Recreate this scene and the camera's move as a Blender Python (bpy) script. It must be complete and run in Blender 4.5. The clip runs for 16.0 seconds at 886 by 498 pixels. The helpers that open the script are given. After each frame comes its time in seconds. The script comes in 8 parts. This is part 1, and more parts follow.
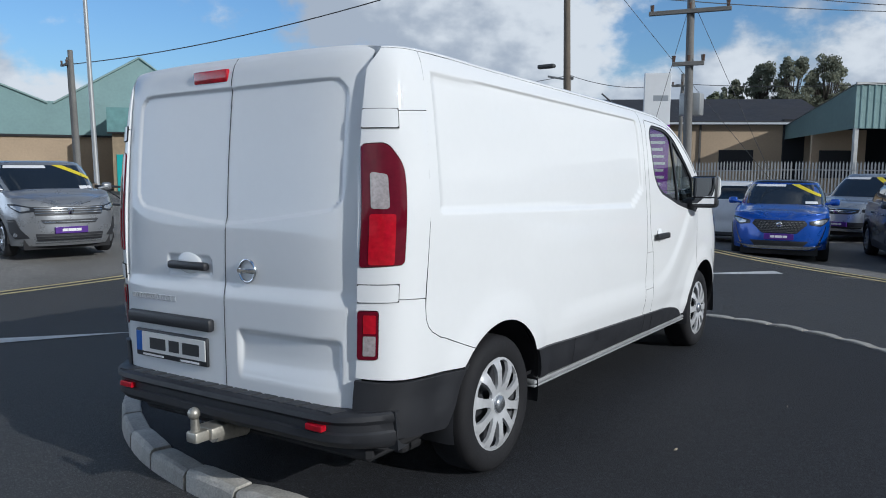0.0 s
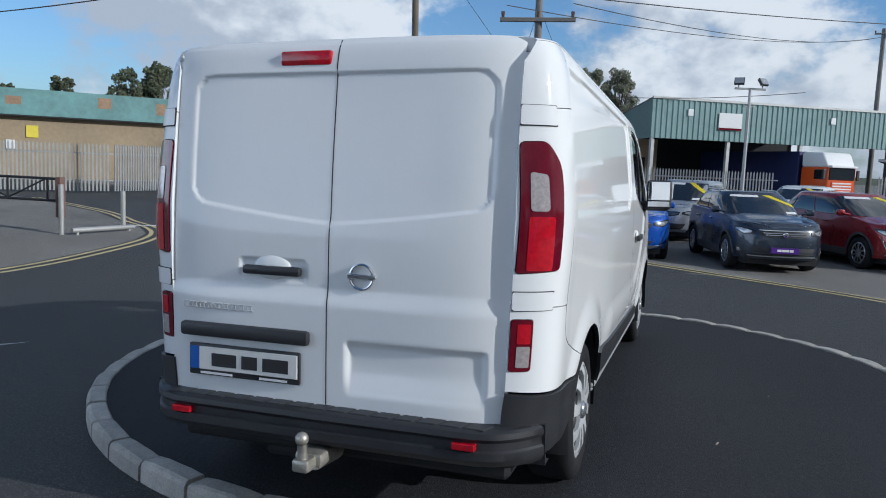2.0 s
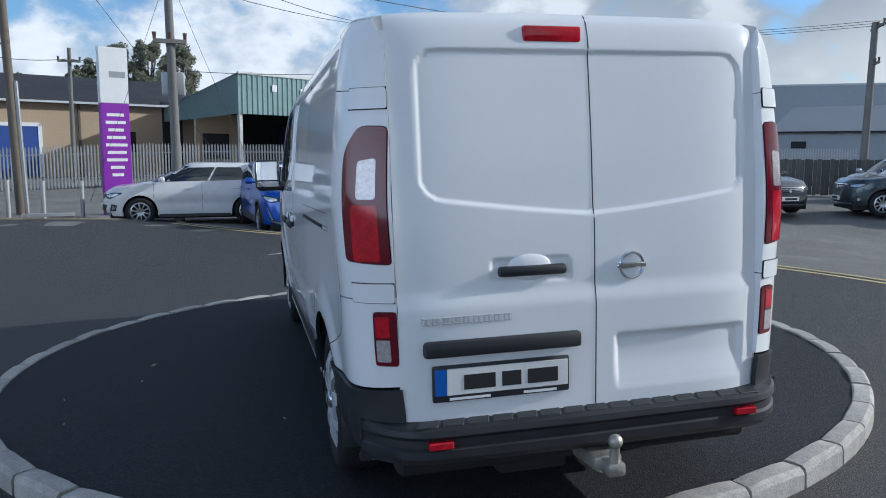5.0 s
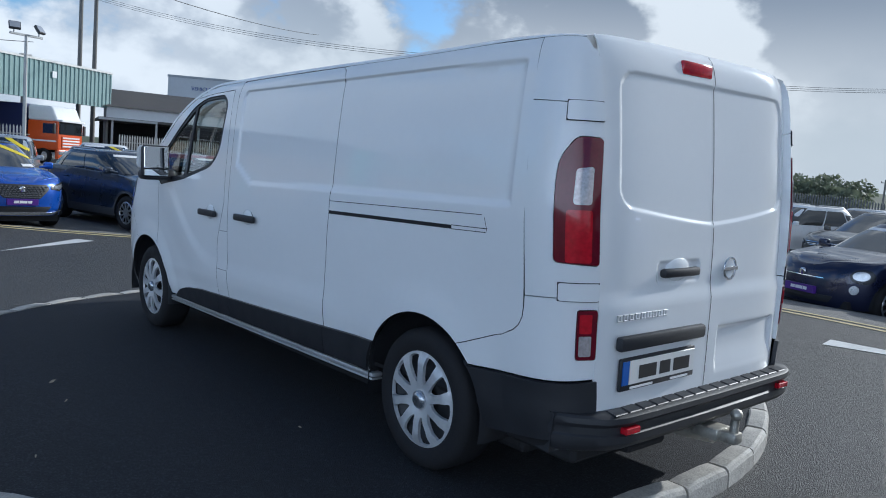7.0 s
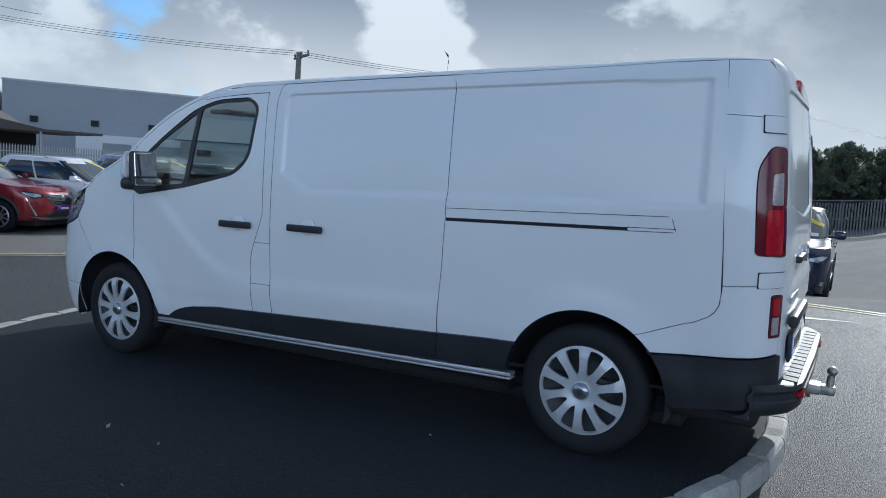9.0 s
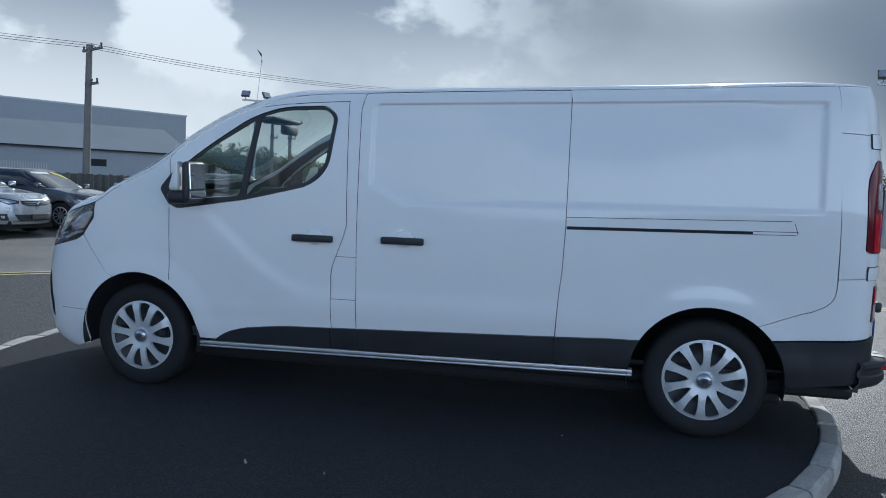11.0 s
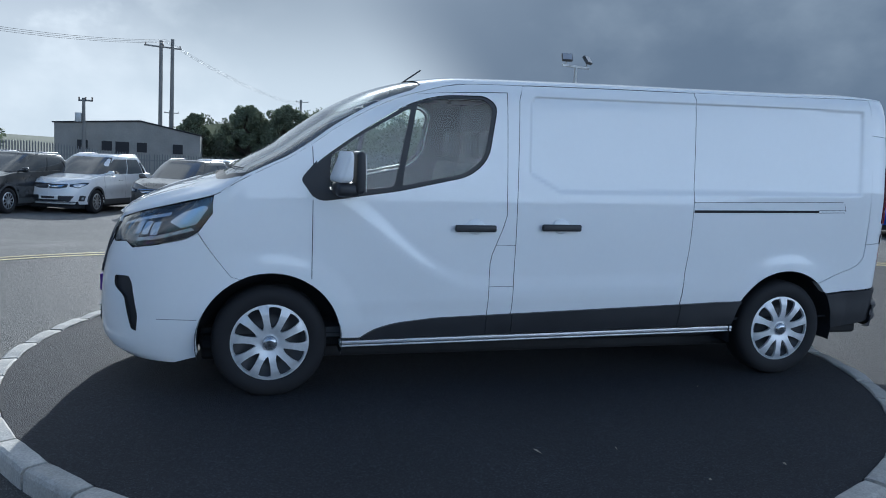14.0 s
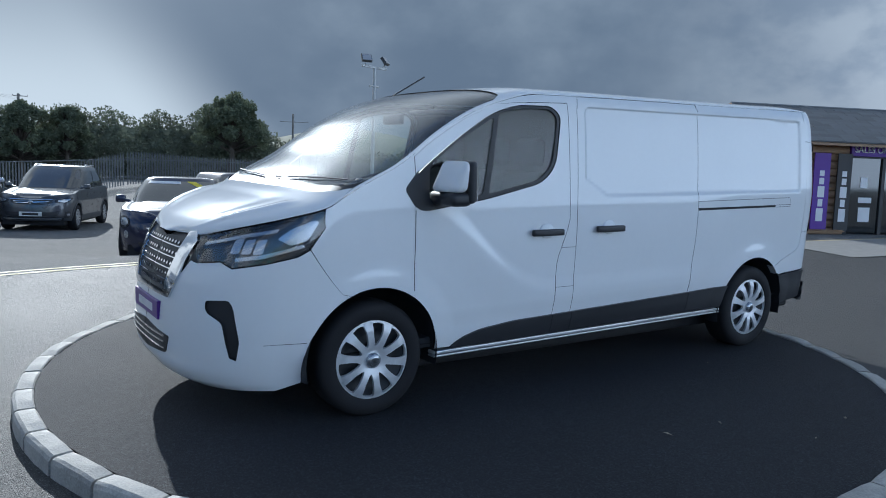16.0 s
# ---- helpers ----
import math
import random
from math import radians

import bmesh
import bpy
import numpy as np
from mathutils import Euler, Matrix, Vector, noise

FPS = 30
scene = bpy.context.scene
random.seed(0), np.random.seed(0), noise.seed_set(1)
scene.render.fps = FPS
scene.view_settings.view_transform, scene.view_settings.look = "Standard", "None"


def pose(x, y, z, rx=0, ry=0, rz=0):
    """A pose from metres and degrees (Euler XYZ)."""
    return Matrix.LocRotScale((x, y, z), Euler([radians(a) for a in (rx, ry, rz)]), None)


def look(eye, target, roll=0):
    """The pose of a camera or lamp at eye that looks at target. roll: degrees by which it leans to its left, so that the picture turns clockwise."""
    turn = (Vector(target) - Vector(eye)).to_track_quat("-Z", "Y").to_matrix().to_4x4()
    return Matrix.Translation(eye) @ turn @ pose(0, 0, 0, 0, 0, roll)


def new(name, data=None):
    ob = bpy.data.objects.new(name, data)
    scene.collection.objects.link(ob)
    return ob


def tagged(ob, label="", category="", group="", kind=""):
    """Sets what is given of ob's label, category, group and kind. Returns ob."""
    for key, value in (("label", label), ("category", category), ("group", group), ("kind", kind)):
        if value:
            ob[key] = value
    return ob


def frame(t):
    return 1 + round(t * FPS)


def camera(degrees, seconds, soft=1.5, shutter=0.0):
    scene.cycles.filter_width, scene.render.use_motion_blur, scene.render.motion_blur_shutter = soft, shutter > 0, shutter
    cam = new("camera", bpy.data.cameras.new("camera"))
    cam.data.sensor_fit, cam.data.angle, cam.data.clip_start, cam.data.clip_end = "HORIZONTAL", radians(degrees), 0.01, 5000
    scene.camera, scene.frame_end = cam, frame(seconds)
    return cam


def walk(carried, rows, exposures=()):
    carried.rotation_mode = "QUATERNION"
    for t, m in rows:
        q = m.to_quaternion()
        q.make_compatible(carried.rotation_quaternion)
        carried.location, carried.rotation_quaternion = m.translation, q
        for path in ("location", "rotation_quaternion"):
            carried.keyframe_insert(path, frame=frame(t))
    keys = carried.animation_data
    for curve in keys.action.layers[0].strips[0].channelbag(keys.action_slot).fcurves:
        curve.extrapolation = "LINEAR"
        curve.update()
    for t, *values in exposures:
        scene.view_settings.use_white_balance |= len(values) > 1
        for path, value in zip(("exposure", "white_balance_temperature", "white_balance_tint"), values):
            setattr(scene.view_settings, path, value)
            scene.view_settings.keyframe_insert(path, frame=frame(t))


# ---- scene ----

# ---------------------------------------------------------------- camera
cam = camera(60.3, 16.0, soft=1.0)
PATH = [
    (0.0, (2.663, -3.150, 1.515), (1.563, -1.494, 1.293), 0.42),
    (0.5, (2.517, -3.230, 1.502), (1.471, -1.545, 1.240), 1.44),
    (1.0, (2.165, -3.433, 1.522), (1.264, -1.668, 1.253), 1.52),
    (1.5, (1.793, -3.469, 1.488), (1.010, -1.647, 1.232), 1.25),
    (2.0, (1.370, -3.583, 1.497), (0.738, -1.698, 1.276), 2.34),
    (2.5, (0.974, -3.708, 1.533), (0.533, -1.766, 1.345), 1.20),
    (3.0, (0.505, -3.704, 1.512), (0.244, -1.730, 1.325), 0.24),
    (3.5, (0.084, -3.731, 1.490), (0.018, -1.741, 1.305), 1.19),
    (4.0, (-0.405, -3.695, 1.465), (-0.278, -1.713, 1.232), 1.65),
    (4.2, (-0.576, -3.655, 1.473), (-0.402, -1.677, 1.231), 0.79),
    (6.3, (-2.499, -3.039, 1.422), (-1.356, -1.411, 1.216), 4.22),
    (6.5, (-2.676, -2.938, 1.407), (-1.473, -1.353, 1.209), 4.36),
    (7.0, (-3.143, -2.654, 1.392), (-1.843, -1.148, 1.182), 4.74),
    (7.5, (-3.568, -2.391, 1.415), (-2.114, -1.032, 1.220), 4.91),
    (8.0, (-3.938, -1.995, 1.395), (-2.400, -0.736, 1.178), 2.72),
    (8.5, (-4.285, -1.619, 1.369), (-2.633, -0.509, 1.170), 3.38),
    (9.0, (-4.532, -1.175, 1.332), (-2.793, -0.205, 1.146), 3.46),
    (11.3, (-5.313, 0.832, 1.286), (-3.351, 1.173, 1.093), 1.91),
    (11.5, (-5.323, 1.033, 1.299), (-3.356, 1.312, 1.073), 1.19),
    (12.0, (-5.463, 1.568, 1.291), (-3.473, 1.656, 1.108), 2.25),
    (12.5, (-5.499, 2.081, 1.290), (-3.509, 2.001, 1.107), 2.24),
    (13.0, (-5.505, 2.652, 1.291), (-3.524, 2.446, 1.103), 2.41),
    (13.5, (-5.487, 3.181, 1.303), (-3.535, 2.792, 1.104), 3.04),
    (14.0, (-5.390, 3.694, 1.320), (-3.470, 3.175, 1.107), 2.89),
    (14.5, (-5.375, 4.171, 1.330), (-3.513, 3.471, 1.115), 3.10),
    (15.0, (-5.165, 4.686, 1.306), (-3.350, 3.881, 1.066), 0.69),
    (15.5, (-4.931, 5.127, 1.292), (-3.179, 4.184, 1.087), 1.70),
    (16.0, (-4.617, 5.567, 1.297), (-2.970, 4.449, 1.106), 1.97),
]
EXPOSURES = [(0.0, 0.46, 5700, 8), (4.0, 0.76, 5600, 8), (8.0, 0.85, 5500, 7), (11.5, 0.92, 5450, 6), (13.0, 1.02, 5400, 6), (14.5, 1.06, 5400, 6), (16.0, 0.98, 5400, 6)]
walk(cam, [(t, look(eye, target, roll)) for t, eye, target, roll in PATH], EXPOSURES)

# ---------------------------------------------------------------- world, sun
SUN_AZ, SUN_EL = -6.5, 23.0      # where the sun stands: degrees from +x towards +y, and up
world = bpy.data.worlds.new("world")
scene.world = world
world.use_nodes = True


def sky_nodes():
    nt = world.node_tree
    nt.nodes.clear()
    N, L = nt.nodes.new, nt.links.new
    out, bg = N("ShaderNodeOutputWorld"), N("ShaderNodeBackground")
    sky = N("ShaderNodeTexSky")
    sky.sky_type, sky.sun_disc = "NISHITA", False
    sky.sun_elevation, sky.sun_rotation = radians(SUN_EL), radians(90 - SUN_AZ)
    sky.air_density, sky.dust_density, sky.ozone_density = 1.0, 1.2, 1.6
    geo = N("ShaderNodeTexCoord")
    sep = N("ShaderNodeSeparateXYZ")
    L(geo.outputs["Generated"], sep.inputs[0])

    def math_node(op, a, b=None, clamp=False):
        n = N("ShaderNodeMath")
        n.operation, n.use_clamp = op, clamp
        for k, v in enumerate((a, b)):
            if v is None:
                continue
            if isinstance(v, (int, float)):
                n.inputs[k].default_value = v
            else:
                L(v, n.inputs[k])
        return n.outputs[0]

    def ramp(v, a, b):
        n = N("ShaderNodeMapRange")
        n.interpolation_type = "SMOOTHSTEP"
        n.inputs[1].default_value, n.inputs[2].default_value = a, b
        L(v, n.inputs[0])
        return n.outputs[0]

    def mix(f, a, b):
        n = N("ShaderNodeMix")
        n.data_type = "RGBA"
        for k, v in ((0, f), (6, a), (7, b)):
            if isinstance(v, (tuple, float)):
                n.inputs[k].default_value = v
            else:
                L(v, n.inputs[k])
        return n.outputs[2]

    up = math_node("MAXIMUM", sep.outputs[2], 0.0)
    lift = math_node("ADD", up, 0.22)
    vec = N("ShaderNodeCombineXYZ")
    flat = N("ShaderNodeCombineXYZ")
    L(math_node("DIVIDE", sep.outputs[0], lift), flat.inputs[0])
    L(math_node("DIVIDE", sep.outputs[1], lift), flat.inputs[1])
    L(sep.outputs[0], vec.inputs[0])
    L(sep.outputs[1], vec.inputs[1])
    L(math_node("MULTIPLY", sep.outputs[2], 1.5), vec.inputs[2])

    def cloud_noise(scale, detail, rough, shift, src=vec):
        n, m = N("ShaderNodeTexNoise"), N("ShaderNodeMapping")
        m.inputs["Location"].default_value = shift
        L(src.outputs[0], m.inputs[0])
        L(m.outputs[0], n.inputs["Vector"])
        n.inputs["Scale"].default_value, n.inputs["Detail"].default_value, n.inputs["Roughness"].default_value = scale, detail, rough
        return n.outputs["Fac"]

    SHIFT, SUNWARD = (3.1, 1.4, 0.6), (0.060, -0.010, 0.030)
    big = cloud_noise(3.4, 11, 0.56, SHIFT)
    sunny = cloud_noise(3.4, 5, 0.56, tuple(a + b for a, b in zip(SHIFT, SUNWARD)))      # the same clouds a little nearer the sun
    shade = cloud_noise(5.0, 8, 0.6, (7.7, 4.2, 0.3))
    east = ramp(sep.outputs[0], -0.05, 0.75)                    # cover thickens towards the sun
    low = math_node("SUBTRACT", 1.0, ramp(sep.outputs[2], 0.02, 0.28))
    cover = math_node("ADD", big, math_node("ADD", math_node("MULTIPLY", east, 0.10), math_node("MULTIPLY", low, 0.085)))
    veil = math_node("MULTIPLY", ramp(sep.outputs[0], 0.45, 0.85), math_node("SUBTRACT", 1.0, math_node("MULTIPLY", ramp(sep.outputs[1], 0.30, 0.62), 0.75)))
    cover = math_node("ADD", cover, math_node("MULTIPLY", veil, 0.30))
    south = math_node("MULTIPLY", ramp(math_node("MULTIPLY", sep.outputs[1], -1.0), -0.10, 0.30), ramp(sep.outputs[0], -0.2, 0.3))
    cover = math_node("ADD", cover, math_node("MULTIPLY", south, 0.30))
    away = math_node("ADD", math_node("MULTIPLY", sep.outputs[0], -0.85), math_node("MULTIPLY", sep.outputs[1], -0.53))
    west = math_node("MULTIPLY", ramp(away, 0.60, 0.97), math_node("SUBTRACT", 1.0, math_node("MULTIPLY", ramp(sep.outputs[2], 0.10, 0.42), 0.75)))
    cover = math_node("ADD", cover, math_node("MULTIPLY", west, 0.25))
    mask = ramp(cover, 0.515, 0.60)
    lit = ramp(math_node("ADD", math_node("SUBTRACT", big, sunny), math_node("MULTIPLY", math_node("SUBTRACT", shade, 0.5), 0.25)), -0.07, 0.07)
    white = mix(lit, (3.5, 3.75, 4.1, 1), (6.1, 6.1, 6.0, 1))
    soft = cloud_noise(1.1, 10, 0.6, (1.3, 8.4, 0), flat)
    deck = cloud_noise(2.4, 7, 0.52, (5.2, 0.7, 2.1))
    grey = mix(ramp(deck, 0.40, 0.66), (0.86, 1.06, 1.33, 1), (1.75, 1.95, 2.15, 1))
    puff = ramp(math_node("ADD", math_node("MULTIPLY", math_node("SUBTRACT", big, sunny), 2.2), math_node("ADD", big, math_node("MULTIPLY", shade, 0.35))), 0.62, 0.90)
    north = mix(puff, (1.5, 1.75, 2.1, 1), (5.4, 5.35, 5.15, 1))    # heaped clouds with lit crowns
    grey = mix(ramp(sep.outputs[1], -0.02, 0.38), grey, north)
    pale = math_node("MULTIPLY", math_node("SUBTRACT", 1.0, ramp(sep.outputs[2], 0.05, 0.27)), ramp(math_node("SUBTRACT", sep.outputs[1], math_node("MULTIPLY", sep.outputs[2], 0.76)), -0.42, -0.25))
    grey = mix(pale, grey, mix(ramp(deck, 0.38, 0.60), (3.8, 3.9, 3.85, 1), (5.1, 5.0, 4.75, 1)))                 # a pale strip under the cloud deck
    white = mix(west, white, (13.6, 15.0, 16.8, 1))              # unseen western clouds, brightened to fill the van's left flank
    cloud = mix(east, white, grey)
    blue = N("ShaderNodeMix")
    blue.data_type, blue.blend_type = "RGBA", "MULTIPLY"
    blue.inputs[0].default_value = 1.0
    L(sky.outputs[0], blue.inputs[6])
    blue.inputs[7].default_value = (0.66, 0.82, 0.98, 1)
    total = mix(mask, blue.outputs[2], cloud)
    over = math_node("MULTIPLY", ramp(sep.outputs[2], 0.30, 0.72), math_node("SUBTRACT", 0.6, math_node("MULTIPLY", ramp(sep.outputs[0], -0.1, 0.4), 0.5)))
    total = mix(over, total, (0.35, 0.62, 1.15, 1))    # deep blue overhead
    # glow of the veiled sun
    near = N("ShaderNodeVectorMath")
    near.operation = "DOT_PRODUCT"
    L(geo.outputs["Generated"], near.inputs[0])
    near.inputs[1].default_value = to_sun
    face = math_node("MAXIMUM", near.outputs["Value"], 0.0)
    glow = math_node("ADD", math_node("MULTIPLY", math_node("POWER", face, 260.0), 38.0), math_node("MULTIPLY", math_node("POWER", face, 24.0), 1.0))
    glow = math_node("ADD", glow, math_node("MULTIPLY", math_node("MULTIPLY", math_node("POWER", face, 6.0), ramp(sep.outputs[2], 0.26, 0.50)), 4.6))
    halo, plus = N("ShaderNodeVectorMath"), N("ShaderNodeVectorMath")
    halo.operation, plus.operation = "SCALE", "ADD"
    halo.inputs[0].default_value = (1.0, 0.96, 0.88)
    L(glow, halo.inputs["Scale"])
    L(total, plus.inputs[0])
    L(halo.outputs[0], plus.inputs[1])
    total = plus.outputs[0]
    L(total, bg.inputs[0])
    bg.inputs[1].default_value = 0.085
    L(bg.outputs[0], out.inputs[0])


az, el = radians(SUN_AZ), radians(SUN_EL)
to_sun = Vector((math.cos(az) * math.cos(el), math.sin(az) * math.cos(el), math.sin(el)))
sky_nodes()
sun = new("sun", bpy.data.lights.new("sun", "SUN"))
sun.data.energy, sun.data.angle, sun.data.color = 2.15, radians(0.55), (1.0, 0.93, 0.83)
sun.matrix_world = look(to_sun * 60, (0, 0, 0))

# ---------------------------------------------------------------- materials


def material(name, color, rough=0.5, metal=0.0, var=0.12, scale=6.0, fine=60.0, bump=0.0, coat=0.0, alpha=1.0, transmission=0.0, emit=0.0, spec=0.5, island=False, random_tint=0.0, stones=0.0):
    """A principled surface whose colour, gloss and relief vary at a broad and a fine scale."""
    m = bpy.data.materials.new(name)
    m.use_nodes = True
    nt = m.node_tree
    b = nt.nodes["Principled BSDF"]
    N, L = nt.nodes.new, nt.links.new
    b.inputs["Base Color"].default_value = (*color, 1)
    b.inputs["Roughness"].default_value, b.inputs["Metallic"].default_value = rough, metal
    b.inputs["Coat Weight"].default_value, b.inputs["Coat Roughness"].default_value = coat, 0.04
    b.inputs["Specular IOR Level"].default_value = spec
    b.inputs["Transmission Weight"].default_value = transmission
    if emit:
        b.inputs["Emission Color"].default_value, b.inputs["Emission Strength"].default_value = (*color, 1), emit
    if var or bump:
        co = N("ShaderNodeTexCoord")
        n1, n2 = N("ShaderNodeTexNoise"), N("ShaderNodeTexNoise")
        for n, s, d in ((n1, scale, 4), (n2, fine, 3)):
            n.inputs["Scale"].default_value, n.inputs["Detail"].default_value = s, d
            L(co.outputs["Object"], n.inputs["Vector"])
        add = N("ShaderNodeMath")
        add.operation = "MULTIPLY_ADD"
        L(n1.outputs["Fac"], add.inputs[0])
        add.inputs[1].default_value = 0.6
        half = N("ShaderNodeMath")
        half.operation = "MULTIPLY"
        L(n2.outputs["Fac"], half.inputs[0])
        half.inputs[1].default_value = 0.4
        L(half.outputs[0], add.inputs[2])
        rng = N("ShaderNodeMapRange")
        rng.inputs[1].default_value, rng.inputs[2].default_value = 0.3, 0.7
        rng.inputs[3].default_value, rng.inputs[4].default_value = 1 - var, 1 + var
        L(add.outputs[0], rng.inputs[0])
        val = rng.outputs[0]
        if island or random_tint:
            src = N("ShaderNodeNewGeometry") if island else N("ShaderNodeObjectInfo")
            r2 = N("ShaderNodeMapRange")
            amount = random_tint or 0.15
            r2.inputs[3].default_value, r2.inputs[4].default_value = 1 - amount, 1 + amount
            L(src.outputs["Random Per Island" if island else "Random"], r2.inputs[0])
            mul = N("ShaderNodeMath")
            mul.operation = "MULTIPLY"
            L(val, mul.inputs[0])
            L(r2.outputs[0], mul.inputs[1])
            val = mul.outputs[0]
        if stones:                                              # single chippings, some of them pale
            vo, sp, pw, ma, mu = N("ShaderNodeTexVoronoi"), N("ShaderNodeSeparateColor"), N("ShaderNodeMath"), N("ShaderNodeMath"), N("ShaderNodeMath")
            vo.inputs["Scale"].default_value = stones
            L(co.outputs["Object"], vo.inputs["Vector"])
            L(vo.outputs["Color"], sp.inputs[0])
            pw.operation, ma.operation, mu.operation = "POWER", "MULTIPLY_ADD", "MULTIPLY"
            L(sp.outputs[0], pw.inputs[0])
            pw.inputs[1].default_value = 6.0
            L(pw.outputs[0], ma.inputs[0])
            ma.inputs[1].default_value, ma.inputs[2].default_value = 1.6, 0.77
            L(ma.outputs[0], mu.inputs[0])
            L(val, mu.inputs[1])
            val = mu.outputs[0]
        mx = N("ShaderNodeVectorMath")
        mx.operation = "SCALE"
        mx.inputs[0].default_value = color
        L(val, mx.inputs["Scale"])
        L(mx.outputs[0], b.inputs["Base Color"])
        worn = 0.2 * var if stones else var                     # asphalt keeps an even dullness
        rr = N("ShaderNodeMapRange")
        rr.inputs[1].default_value, rr.inputs[2].default_value = 0.3, 0.7
        rr.inputs[3].default_value, rr.inputs[4].default_value = max(0.02, rough * (1 - worn)), min(1, rough * (1 + worn))
        L(add.outputs[0], rr.inputs[0])
        L(rr.outputs[0], b.inputs["Roughness"])
        if bump:
            bp = N("ShaderNodeBump")
            bp.inputs["Strength"].default_value, bp.inputs["Distance"].default_value = min(1, bump), 0.01 * max(1, bump)
            L(vo.outputs["Distance"] if stones else n2.outputs["Fac"], bp.inputs["Height"])
            L(bp.outputs[0], b.inputs["Normal"])
    return m


def translucent(m, share=0.4):
    """Lets part of the light through a thin leaf."""
    nt = m.node_tree
    b, out = nt.nodes["Principled BSDF"], nt.nodes["Material Output"]
    tl, mixer = nt.nodes.new("ShaderNodeBsdfTranslucent"), nt.nodes.new("ShaderNodeMixShader")
    if b.inputs["Base Color"].links:
        nt.links.new(b.inputs["Base Color"].links[0].from_socket, tl.inputs[0])
    mixer.inputs[0].default_value = share
    nt.links.new(b.outputs[0], mixer.inputs[1])
    nt.links.new(tl.outputs[0], mixer.inputs[2])
    nt.links.new(mixer.outputs[0], out.inputs[0])
    return m


def glass(name, tint, rough=0.0, dust_haze=0.0, least=0.09):
    """A thin pane: tinted see-through with a mirror gloss by Fresnel."""
    m = bpy.data.materials.new(name)
    m.use_nodes = True
    nt = m.node_tree
    nt.nodes.clear()
    N, L = nt.nodes.new, nt.links.new
    out, mixer, tr, gl, fr = N("ShaderNodeOutputMaterial"), N("ShaderNodeMixShader"), N("ShaderNodeBsdfTransparent"), N("ShaderNodeBsdfGlossy"), N("ShaderNodeLayerWeight")
    tr.inputs[0].default_value = (*tint, 1)
    gl.inputs["Roughness"].default_value = rough
    fr.inputs["Blend"].default_value = 0.5
    po, ad = N("ShaderNodeMath"), N("ShaderNodeMath")           # both faces of the pane mirror alike
    po.operation, ad.operation = "POWER", "MULTIPLY_ADD"
    L(fr.outputs["Facing"], po.inputs[0])
    po.inputs[1].default_value = 4.0
    L(po.outputs[0], ad.inputs[0])
    ad.inputs[1].default_value, ad.inputs[2].default_value = 0.94 - least, least
    L(ad.outputs[0], mixer.inputs[0])
    L(tr.outputs[0], mixer.inputs[1])
    L(gl.outputs[0], mixer.inputs[2])
    last = mixer.outputs[0]
    if dust_haze:                                                    # a pale film: dust, plus haze standing in for sky glare
        film, df, no, rg = N("ShaderNodeMixShader"), N("ShaderNodeBsdfDiffuse"), N("ShaderNodeTexNoise"), N("ShaderNodeMapRange")
        df.inputs[0].default_value = (0.75, 0.76, 0.78, 1)
        no.inputs["Scale"].default_value, no.inputs["Detail"].default_value = 3.0, 5
        rg.inputs[1].default_value, rg.inputs[2].default_value, rg.inputs[3].default_value, rg.inputs[4].default_value = 0.3, 0.7, dust_haze * 0.5, dust_haze * 1.5
        L(no.outputs["Fac"], rg.inputs[0])
        L(rg.outputs[0], film.inputs[0])
        L(last, film.inputs[1])
        L(df.outputs[0], film.inputs[2])
        last = film.outputs[0]
    L(last, out.inputs[0])
    return m


M_PAINT = material("white_paint", (0.80, 0.81, 0.815), 0.5, var=0.012, scale=3, fine=25, coat=1.0, spec=0.0)
M_GAP = material("dark_seam", (0.012, 0.012, 0.014), 0.8, var=0.1)
M_BLACK = material("black_plastic", (0.022, 0.023, 0.027), 0.5, spec=0.5, var=0.2, scale=8, fine=140, bump=0.05)
M_TYRE = material("tyre_rubber", (0.018, 0.018, 0.020), 0.75, var=0.25, scale=9, fine=90, bump=0.1, spec=0.25)
M_TRIM = material("silver_wheel_trim", (0.60, 0.61, 0.625), 0.38, 0.35, var=0.12, scale=12, fine=60)
M_STEELRIM = material("dark_steel_rim", (0.045, 0.047, 0.052), 0.5, 0.4, var=0.3, scale=14)
M_CHROME = material("chrome", (0.75, 0.76, 0.78), 0.08, 1.0, var=0.02)
M_MIRROR = material("mirror_glass", (0.80, 0.82, 0.84), 0.02, 1.0, var=0.02)
M_RED = material("red_lens", (0.125, 0.003, 0.014), 0.12, var=0.15, scale=20, coat=0.6, spec=0.3)
M_REDLIT = material("bright_red_lens", (0.46, 0.006, 0.018), 0.12, var=0.25, scale=40, coat=0.6, spec=0.3)
M_CLEAR = material("clear_lens", (0.50, 0.45, 0.45), 0.12, 0.3, var=0.25, scale=90, coat=0.6)
M_GLASS = glass("side_glass", (0.84, 0.91, 0.87), least=0.055)
# the screen's film also imitates the bright sky mirrored in it
M_SCREEN = glass("windscreen_glass", (0.86, 0.91, 0.89), rough=0.03, dust_haze=0.10)
M_HEADGLASS = glass("headlamp_glass", (0.92, 0.94, 0.97))
M_LAMPDARK = material("lamp_housing", (0.03, 0.033, 0.04), 0.25, 0.3, var=0.2)
M_LAMPSILVER = material("lamp_reflector", (0.42, 0.44, 0.47), 0.25, 0.8, var=0.05)
M_CABIN = material("cabin_trim", (0.035, 0.036, 0.04), 0.7, var=0.2, scale=10)
